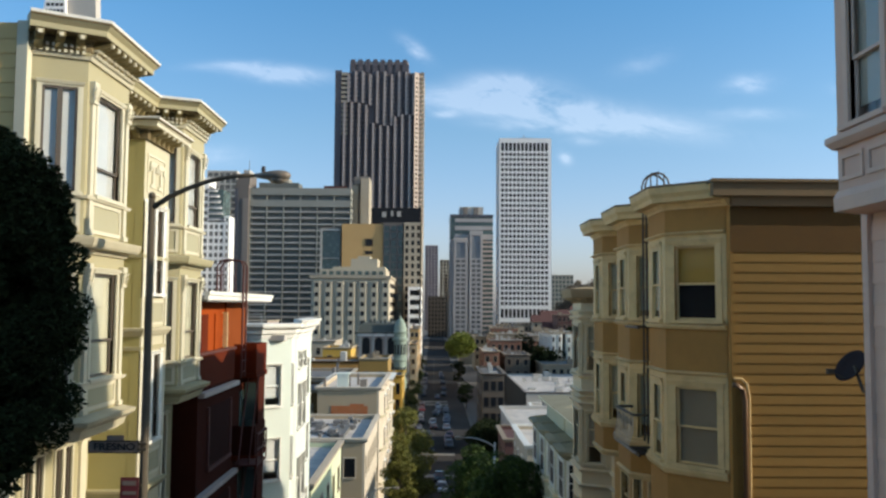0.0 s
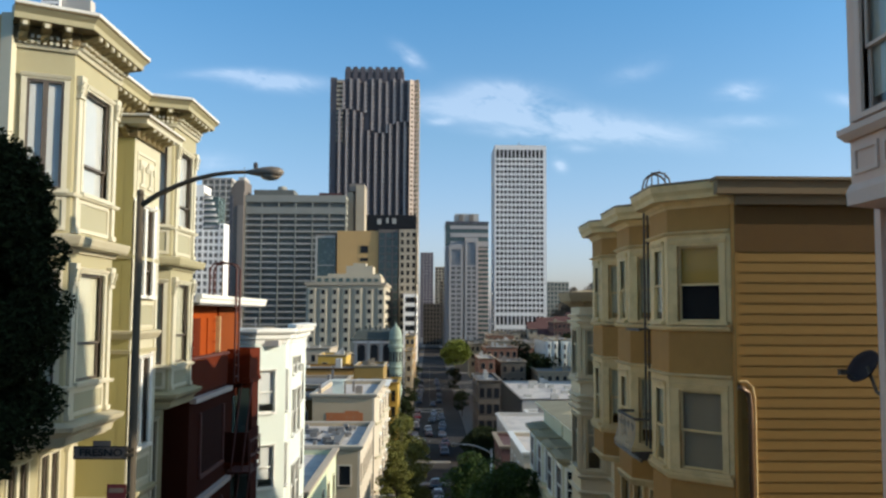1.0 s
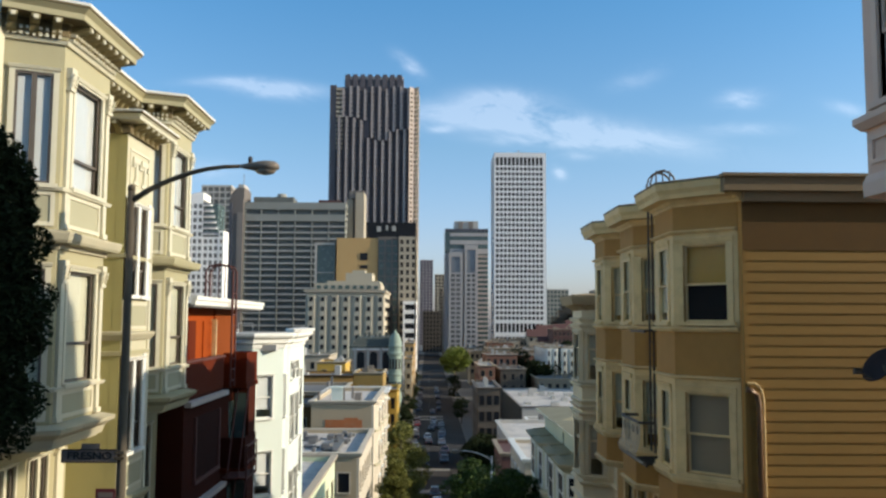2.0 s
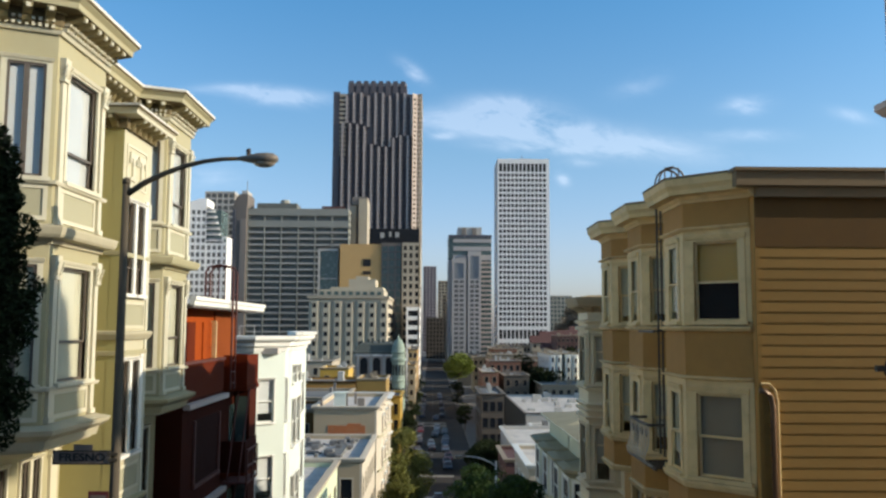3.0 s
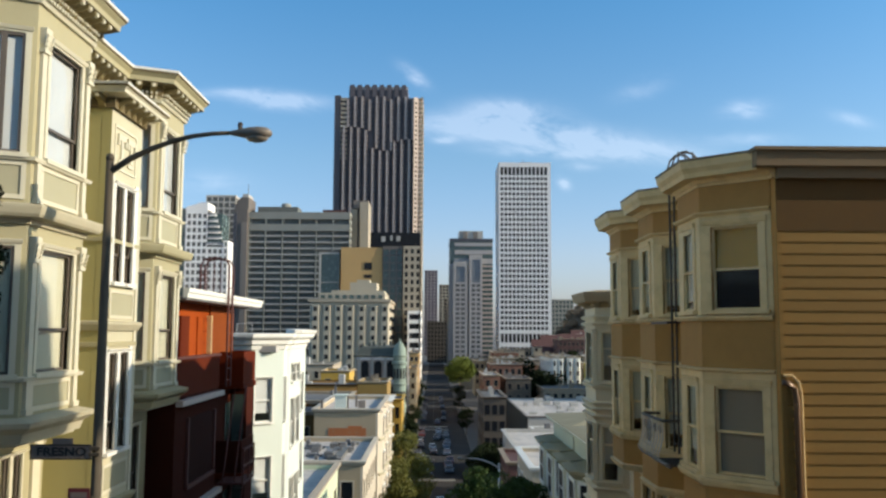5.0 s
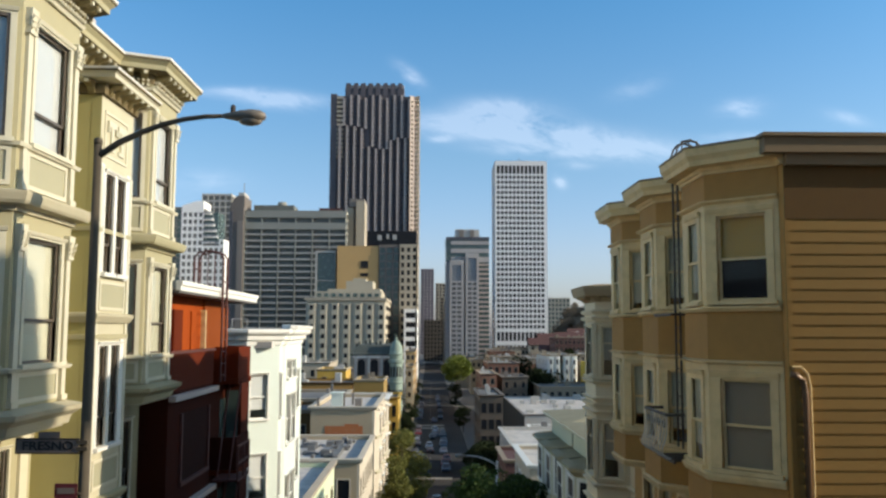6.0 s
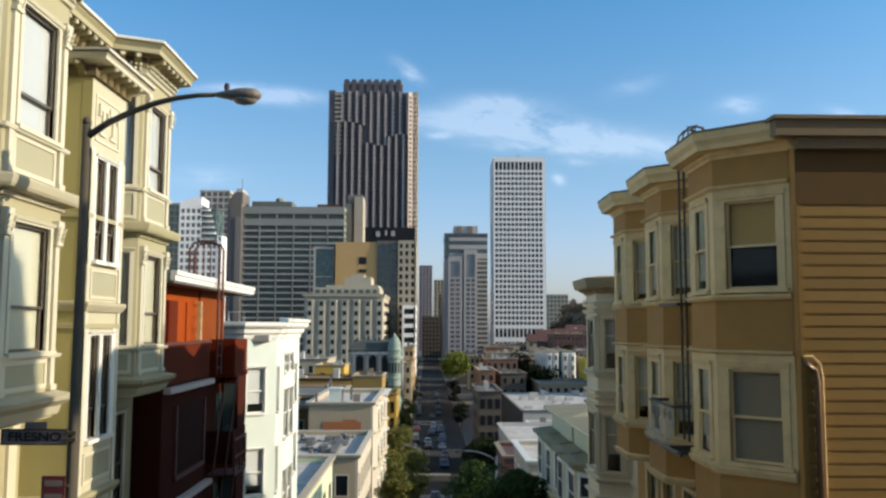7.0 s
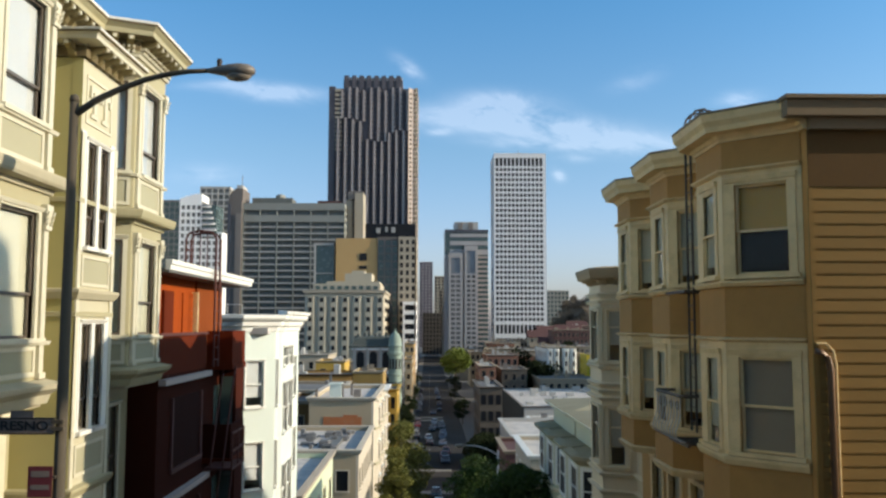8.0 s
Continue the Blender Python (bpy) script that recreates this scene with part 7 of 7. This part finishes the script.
# red roofs climbing the far slope
for k, (x, y, z, w, d, hh) in enumerate(((58, 500, -9.0, 15, 9, 4.2), (66, 520, -6.5, 13, 9, 4.2), (75, 505, -6.0, 15, 10, 4.4), (86, 530, -3.5, 12, 9, 4.2), (62, 480, -12, 12, 8, 3.4))):
    h = thing("red_roofed_house", (x + w / 2, y + d / 2, ground_z(y)), "cream house with a pitched red tile roof", "house", "red-roofed houses on the slope")
    part("wall", Shape().box(I4, x, x + w, y, y + d, ground_z(y) - 0.5, z), M_BEIGE, h)
    part("roof", Shape().prism(Matrix(((0, 0, 1, x - 0.6), (1, 0, 0, y - 0.8), (0, 1, 0, z), (0, 0, 0, 1))), [(0, 0), (d + 1.6, 0), (d / 2 + 0.8, hh)], 0, w + 1.2), M_RED_TILE, h, "red tile roof")
    for i in range(3):
        part("window", Shape().box(I4, x + 1.2 + i * w / 3.2, x + 2.6 + i * w / 3.2, y - 0.06, y + 0.05, z - 2.8, z - 0.9), M_WIN_FAR, h)

# ---- dusty pink house above the alley ----
pink = thing("pink_house", (10, 6, -6.5), "dusty pink clapboard house with a projecting bay", "house")
pw = part("wall", Shape().box(I4, 6.36, 12, 2.0, 11.2, -7, 7.0), M_PINK_TRIM, pink)
clapboards(pw, side((6.36, 11.1), (6.36, 2.0)), 0, 9.1, -6.0, 1.2, 0.3, M_PINK)
part("corner_board", Shape().box(I4, 6.28, 6.46, 11.1, 11.26, -7, 1.3), M_PINK_TRIM, pink)
PB = [(6.36, 11.1), (5.76, 10.82), (5.76, 6.4), (6.36, 6.1)]
s, tr = Shape(), Shape()
for k, (p, q) in enumerate(zip(PB, PB[1:])):
    m, w = side(p, q), span(p, q)
    holes = [(0.4, 1.25, 2.42, 4.7), (1.7, 2.55, 2.42, 4.7)] if k == 1 else []
    s.wall(m, w, 1.45, 6.9, holes)
    for a0, a1, c0, c1 in holes:
        sash_window(pink, m, a0, a1, c0, c1, M_PINK_TRIM, M_PINK_TRIM, M_BLIND_GREY, 0.1, 0.4, 0.12)
    if k == 1:
        for i in range(6):
            a = 0.12 + i * 0.72
            tr.box(m, a, a + 0.6, -0.03, 0.01, 1.98, 2.04).box(m, a, a + 0.6, -0.03, 0.01, 1.68, 1.74).box(m, a, a + 0.06, -0.03, 0.01, 1.74, 1.98).box(m, a + 0.54, a + 0.6, -0.03, 0.01, 1.74, 1.98)
part("bay", s, M_PINK, pink)
part("bay_panel", tr, M_PINK_TRIM, pink)
part("bay_sill", Shape().sweep(PB, [(-0.04, 2.16), (0.06, 2.14), (0.14, 2.22), (0.14, 2.3), (-0.04, 2.36)]), M_PINK_TRIM, pink)
part("bay_foot", Shape().sweep(PB, [(-0.04, 1.3), (0.05, 1.28), (0.06, 1.46), (0.02, 1.56), (-0.04, 1.56)]).prism(I4, list(PB), 1.3, 1.45), M_PINK_TRIM, pink)
part("cornice", Shape().sweep(PB, [(-0.04, 6.7), (0.1, 6.7), (0.4, 7.0), (0.4, 7.2), (-0.04, 7.2)]), M_PINK_TRIM, pink)
# out-of-view block with a sloped underside, added only to cast shade
tagged(part("hill_terrace", Shape().prism(Matrix(((1, 0, 0, 0), (0, 0, -1, 11.9), (0, 1, 0, 0), (0, 0, 0, 1))), [(16.05, 5.5), (24, 8.3), (24, 8.5), (20, 9.6), (16.05, 8.4)], 0, 17).box(I4, 16.05, 24, -5.1, 8.6, -8, 5.5), M_PINK_TRIM), "unseen pink-grey block added to shade the yellow house", "building", kind="structure")
M_DISH = mat("matt_charcoal_paint", (0.045, 0.035, 0.035), 0.85, 0.1, 3, 0.05, 40, 0.05, spec=0.1)
dish = thing("satellite_dish", (6.45, 11.26, -1.3), "grey satellite dish on a bent wall arm", "satellite dish")
dm = look((6.48, 12.1, -0.9), (3.5, 11.4, 1.2)) @ pose(0, 0, 0, 180, 0, 0)
part("reflector", Shape().lathe(dm, [(0.02, -0.09), (0.12, -0.085), (0.2, -0.06), (0.27, -0.01), (0.28, 0.0), (0.27, 0.012), (0.2, -0.04), (0.1, -0.065), (0.02, -0.07)], 20), M_DISH, dish, "dark grey reflector", smooth=True)
part("arm", Shape().tube([(6.5, 12.0, -0.9), (6.52, 11.8, -1.25), (6.5, 11.5, -1.32), (6.45, 11.22, -1.3)], 0.025, 8).box(I4, 6.37, 6.53, 11.2, 11.24, -1.42, -1.18), M_STEEL, dish)
part("feed_horn", Shape().tube([(6.42, 12.1, -1.1), (6.32, 12.15, -1.05), (6.2, 12.1, -1.0)], 0.014, 6).box(Matrix.Translation((6.18, 12.1, -0.99)), -0.05, 0.05, -0.04, 0.04, -0.04, 0.04), M_STEEL, dish)

# ---- street lamps and signs ----
def street_lamp(x, y, top, reach, label, paint):
    """A round pole with a curved arm (reach: metres sideways) and a cobra-head luminaire."""
    zb = ground_z(y) + 0.12
    lamp = thing("street_lamp", (x, y, zb), label, "street lamp", "street lamps")
    part("pole", Shape().tube([(x, y, zb), (x, y, zb + 0.35), (x, y, zb + 0.36), (x, y, top + 0.02)], [0.13, 0.13, 0.085, 0.058], 12), paint, lamp, smooth=True)
    part("pole_cap", Shape().lathe(Matrix.Translation((x, y, top)), [(0.062, 0), (0.066, 0.04), (0.055, 0.09), (0.02, 0.11)], 12), paint, lamp, smooth=True)
    d = 1 if reach > 0 else -1
    arm = [(0.03, -0.16), (0.3, 0.02), (0.62, 0.17), (0.95, 0.29), (1.25, 0.36), (1.55, 0.395), (1.85, 0.40)]
    k = abs(reach) / 2.45
    part("arm", Shape().tube([(x + d * a * k, y - 0.1 * a, top + c) for a, c in arm], [0.05, 0.047, 0.043, 0.04, 0.037, 0.034, 0.032], 10), paint, lamp, smooth=True)
    hx, hy, hz = x + d * 1.8 * k, y - 0.18, top + 0.4
    hm = Matrix(((0, 0, d, hx), (1, 0, 0, hy), (0, 1, 0, hz), (0, 0, 0, 1)))
    head = Shape()
    head.lathe(hm @ Matrix.Diagonal((1.25, 0.8, 1, 1)), [(0.035, 0), (0.05, 0.05), (0.075, 0.16), (0.11, 0.3), (0.125, 0.44), (0.11, 0.56), (0.06, 0.63), (0.01, 0.65)], 14)
    part("luminaire", head, M_LAMP_HEAD, lamp, "weathered grey cobra-head luminaire", smooth=True)
    bm_ = Matrix.Translation((hx + d * 0.42, hy, hz - 0.05)) @ Matrix.Diagonal((1.5, 1, -1, 1))
    part("bowl", Shape().lathe(bm_, [(0.12, 0), (0.115, 0.035), (0.09, 0.07), (0.04, 0.09), (0.005, 0.095)], 14), M_LAMP_GLASS, lamp, "clear glass bowl", smooth=True)
    part("photocell", Shape().lathe(Matrix.Translation((hx + d * 0.16, hy, hz + 0.06)), [(0.035, 0), (0.04, 0.07), (0.03, 0.1), (0.01, 0.11)], 10), M_IRON, lamp)
    return lamp


lamp = street_lamp(-4.87, 14.43, 1.84, 2.53, "tall grey steel street lamp with a curved arm", M_STEEL)
street_lamp(3.95, 52.0, -8.45, -2.45, "grey steel street lamp halfway down the hill", M_STEEL_PALE)
street_lamp(-4.75, 64.0, -14.0, 2.45, "grey steel street lamp lower down the hill", M_STEEL_PALE)

sign = thing("street_sign", (-4.98, 14.36, -2.52), "grey street name blade clamped to the lamp pole", "street sign")
part("blade", Shape().box(I4, -5.8, -4.92, 14.33, 14.345, -2.63, -2.45), M_SIGN, sign)
part("blade_frame", Shape().box(I4, -5.82, -4.92, 14.325, 14.35, -2.65, -2.63).box(I4, -5.82, -4.92, 14.325, 14.35, -2.45, -2.43).box(I4, -5.82, -5.8, 14.325, 14.35, -2.63, -2.45), M_IRON, sign)
part("top_plate", Shape().box(I4, -5.5, -5.2, 14.33, 14.345, -2.43, -2.34), M_SIGN, sign)
part("clamp", Shape().box(I4, -4.96, -4.8, 14.32, 14.37, -2.6, -2.55).box(I4, -4.96, -4.8, 14.32, 14.37, -2.51, -2.46), M_STEEL, sign)
txt = bpy.data.curves.new("lettering", "FONT")
txt.body, txt.size, txt.align_x, txt.align_y, txt.extrude, txt.offset = "FRESNO", 0.165, "CENTER", "CENTER", 0.003, 0.004
tmp = new("lettering", txt)
letter_mesh = bpy.data.meshes.new_from_object(tmp.evaluated_get(bpy.context.evaluated_depsgraph_get()))
bpy.data.objects.remove(tmp)
letter_mesh.materials.clear()
letter_mesh.materials.append(M_SIGN_INK)
ob = part("lettering", letter_mesh, None, sign, "dark lettering")
ob.matrix_basis = pose(-5.36, 14.325, -2.54, 90, 0, 0) @ Matrix.Diagonal((1.22, 1, 1, 1))
stop = thing("traffic_sign", (-4.95, 14.4, -3.2), "small red traffic sign plate on the lamp pole", "traffic sign")
part("plate", Shape().prism(Matrix(((1, 0, 0, -5.08), (0, 0, -1, 14.34), (0, 1, 0, -3.26), (0, 0, 0, 1))), [(a, c) for a, c in ((-0.15, -0.2), (0.15, -0.2), (0.16, -0.19), (0.16, 0.19), (0.15, 0.2), (-0.15, 0.2), (-0.16, 0.19), (-0.16, -0.19))], 0, 0.01), M_SIGN_RED, stop)
part("plate_band", Shape().box(I4, -5.2, -4.96, 14.325, 14.331, -3.2, -3.12).box(I4, -5.2, -4.96, 14.325, 14.331, -3.36, -3.3), M_SIGN, stop, "dull grey printed bars")
part("bracket", Shape().box(I4, -5.1, -4.88, 14.335, 14.36, -3.22, -3.18), M_STEEL, stop)

# ---- trees ----
def evergreen(x, y, zc, radius, half, zb, label, seed):
    """A dense rounded evergreen: tufted shell of fine leaves over a thick inner mass of larger ones."""
    rng = random.Random(seed)
    t = thing("evergreen_tree", (x, y, zb), label, "tree")
    trunk = Shape().tube([(x, y, zb - 0.2), (x + 0.06, y, zb + 1.2), (x, y + 0.05, zc), (x, y, zc + half * 0.6)], [0.2, 0.17, 0.12, 0.04], 9)
    shell, inner = [], []
    for i in range(430):
        a, u = rng.uniform(0, 2 * math.pi), rng.uniform(-1, 1)
        r = (1 - abs(u) ** 3.2) ** 0.5 * radius * rng.uniform(0.86, 1.0)
        c = Vector((x + r * math.cos(a), y + r * math.sin(a) * 0.42, zc + u * half * rng.uniform(0.9, 1.0)))
        shell.append((c, rng.uniform(0.14, 0.36)))
        if i % 12 == 0:
            base = Vector((x, y, zc - half * 0.6 + (u + 1) * half * 0.4))
            trunk.tube([base, base.lerp(c, 0.5) + Vector((0, 0, 0.12)), base.lerp(c, 0.9)], [0.06, 0.04, 0.012], 6)
    for i in range(150):
        a, u = rng.uniform(0, 2 * math.pi), rng.uniform(-0.92, 0.92)
        r = (1 - abs(u) ** 3.2) ** 0.5 * radius * rng.uniform(0.3, 0.8)
        inner.append((Vector((x + r * math.cos(a), y + r * math.sin(a) * 0.42, zc + u * half)), rng.uniform(0.35, 0.55)))
    part("trunk", trunk, M_BARK, t, "grey-brown trunk and limbs")
    me = leaf_cloud(230000, shell, 0.034, rng, 0.8)
    me.materials.append(M_LEAF_DARK)
    part("crown", me, None, t)
    me = leaf_cloud(60000, inner, 0.085, rng, 0.9)
    me.materials.append(M_LEAF_DARK)
    part("inner_crown", me, None, t)


evergreen(-6.0, 9.2, -0.15, 1.93, 2.3, -5.0, "dense dark evergreen street tree", 3)
tree("street_tree", -3.7, 118, -29.2, 16.0, 4.3, M_LEAF_OLIVE, "thinly leaved olive-green street tree", 4, n=22000, size=0.14, low=0.2, clump=0.4, count=40, trunk=0.2)
tree("street_tree", -3.2, 84, -25.8, 13.2, 1.9, M_LEAF_OLIVE, "slim olive-green street tree before the ivory bays", 24, n=15000, size=0.11, low=0.2, clump=0.42, count=34, trunk=0.16)
tree("street_tree", -2.8, 103, -29.0, 14.5, 3.3, M_LEAF_OLIVE, "thinly leaved street tree beside the parked cars", 14, n=16000, size=0.13, low=0.2, clump=0.42, count=30, trunk=0.16)
tree("street_tree", 4.5, 48, -15.7, 7.9, 2.7, M_LEAF, "round dark green street tree on the slope", 5, n=30000, size=0.085, low=0.25, clump=0.34, count=64, trunk=0.17)
tree("street_tree", 3.3, 62, -19.5, 9.7, 2.6, M_LEAF, "mid-green street tree on the slope", 15, n=18000, size=0.1, low=0.25, clump=0.4, count=34, trunk=0.17)
tree("square_tree", 12.2, 392, -31, 21.0, 6.8, M_LEAF_SPRING, "large spring-green tree by the far square", 6, n=9000, size=0.45, low=0.3, clump=0.42, count=34, trunk=0.4)
tree("street_tree", 6.8, 84, -26, 11.0, 3.2, M_LEAF_DARK, "dark street tree by the low houses", 7, n=22000, size=0.15, low=0.2, clump=0.42, count=36, trunk=0.2)
tree("street_tree", 9.4, 136, -29.4, 13.0, 3.7, M_LEAF_DARK, "dark street tree by the crossing", 8, n=8000, size=0.18, low=0.2, clump=0.42, count=34, trunk=0.2)
tree("street_tree", 6.9, 100, -29, 16.6, 3.9, M_LEAF_DARK, "large dark street tree by the low houses", 17, n=32000, size=0.18, low=0.15, clump=0.42, count=40, trunk=0.2)
for i, (x, y, h, r) in enumerate(((9.7, 250, 8.6, 2.8), (-5.6, 190, 8, 2.3), (-5.9, 214, 9, 2.6), (-5.8, 248, 9.5, 2.8), (-5.8, 300, 11, 3.0), (9.7, 330, 11, 3.2), (-5.9, 350, 12, 3.2))):
    tree("street_tree", x, y, ground_z(y) + 0.1, h, r, (M_LEAF_DARK, M_LEAF_OLIVE, M_LEAF_DARK)[i % 3], "small street tree at the kerb far down the street", 40 + i, n=4500, size=0.2, low=0.06, clump=0.42, count=28, trunk=0.13)
for i, (x, y, h) in enumerate(((33, 330, 16), (46, 334, 14), (62, 390, 16), (84, 480, 20), (35.2, 288, 9.5), (39.0, 291, 9), (52.6, 281, 2.5), (50.6, 284, 3.5))):
    tree("valley_tree", x, y, ground_z(y), h + 8, 5.5 + i * 0.3, M_LEAF_DARK, "dark green tree among the rooftops", 20 + i, n=3500, size=0.5, low=0.3, clump=0.45, count=22, trunk=0.35)


# ---- cars ----
def car(label, paint, m):
    """A saloon: body drawn out from its side outline, glasshouse, four wheels with rims, lamps."""
    c = new("car")
    c.empty_display_size = 0.3
    tagged(c, label, "car", "cars on the street")
    outline = [(-2.2, 0.3), (2.15, 0.28), (2.28, 0.5), (2.22, 0.72), (1.2, 0.88), (-1.75, 0.92), (-2.2, 0.82), (-2.28, 0.55)]
    sm = Matrix(((1, 0, 0, 0), (0, 0, 1, 0), (0, 1, 0, 0), (0, 0, 0, 1)))
    part("body", Shape().prism(sm, outline, -0.88, 0.88), paint, c)
    part("cabin", Shape().add([(-1.7, -0.8, 0.9), (1.25, -0.8, 0.87), (1.25, 0.8, 0.87), (-1.7, 0.8, 0.9), (-1.05, -0.62, 1.4), (0.45, -0.62, 1.42), (0.45, 0.62, 1.42), (-1.05, 0.62, 1.4)],
         [(3, 2, 1, 0), (4, 5, 6, 7), (0, 1, 5, 4), (1, 2, 6, 5), (2, 3, 7, 6), (3, 0, 4, 7)]), M_TOWER_GLASS, c)
    part("car_roof", Shape().box(I4, -1.08, 0.5, -0.64, 0.64, 1.4, 1.46), paint, c)
    for x in (-1.4, 1.4):
        for y in (-0.8, 0.8):
            wm = Matrix(((1, 0, 0, x), (0, 0, 1, y), (0, 1, 0, 0.32), (0, 0, 0, 1)))
            w = part("wheel", Shape().lathe(wm, [(0.2, -0.11), (0.32, -0.09), (0.32, 0.09), (0.2, 0.11)], 12), M_IRON, c)
            part("rim", Shape().lathe(wm, [(0.19, -0.118), (0.19, 0.118)], 10), M_STEEL_PALE, w)
    for y in (-0.62, 0.62):
        part("headlight", Shape().box(I4, 2.18, 2.27, y - 0.18, y + 0.18, 0.56, 0.7), M_LAMP_GLASS, c)
        part("tail_light", Shape().box(I4, -2.29, -2.2, y - 0.18, y + 0.18, 0.6, 0.76), M_SIGN_RED, c)
    c.matrix_basis = m
    return c


def on_street(x, y, turn):
    slope = math.degrees(math.atan2(ground_z(y + 1.5) - ground_z(y - 1.5), 3.0))
    return Matrix.Translation((x, y, ground_z(y) + 0.01)) @ pose(0, 0, 0, slope, 0, 0) @ pose(0, 0, 0, 0, 0, turn)


M_CARS = [mat("silver_car_paint", (0.45, 0.46, 0.47), 0.3, 0.03, 1, 0.01, 30, 0, metal=0.5), mat("white_car_paint", (0.75, 0.75, 0.74), 0.3, 0.03, 1, 0.01, 30, 0),
          mat("black_car_paint", (0.02, 0.02, 0.022), 0.25, 0.03, 1, 0.01, 30, 0), mat("blue_grey_car_paint", (0.06, 0.09, 0.14), 0.3, 0.03, 1, 0.01, 30, 0), mat("dark_red_car_paint", (0.2, 0.02, 0.02), 0.3, 0.03, 1, 0.01, 30, 0)]
NAMES = ["silver", "white", "black", "blue-grey", "dark red"]
models = [car(NAMES[i] + " saloon car on the street", M_CARS[i], on_street((1.6, -3.2, -3.2, 3.6, 3.6)[i], (137, 84, 120, 104, 128)[i], (-90, 90, 90, -90, -90)[i])) for i in range(5)]
rng = random.Random(23)
parked = [(1.6, 137), (-3.2, 84), (-3.2, 120), (3.6, 104), (3.6, 128)]
for i, (x, y, turn) in enumerate([(-3.2, 90.5, 90), (-3.2, 97, 90), (-3.2, 103.5, 90), (3.6, 110.5, -90), (3.6, 117, -90), (3.6, 123, -90), (1.5, 146, -90), (-1.0, 176, 90)]
                                 + [(x, 182 + k * 6.4 + rng.uniform(-0.5, 0.5), a) for k in range(13) for x, a in ((-3.2, 90), (3.6, -90)) if rng.random() > 0.4]
                                 + [(rng.choice((-1.2, 1.5)), 196 + k * 21 + rng.uniform(-6, 6), 90) for k in range(5)]
                                 + [(x, 290 + k * 7.5, 90) for k in range(14) for x in (-3.2, 3.6) if rng.random() > 0.3]
                                 + [(-9 - k * 6.5, 157, 0) for k in range(3)] + [(8 + k * 7, 163, 180) for k in range(4)]
                                 + [(rng.uniform(-3.6, 4.0), rng.uniform(198, 256), rng.choice((90, 90, -90))) for k in range(7)]):
    paint, x = rng.choice((0, 2, 2, 1, 2, 3, 3, 3, 4)), x + rng.uniform(-0.25, 0.25)
    if all(abs(x - px) > 2.1 or abs(y - py) > 5.2 for px, py in parked):
        parked.append((x, y))
        copy_thing(models[paint], on_street(x, y, turn))
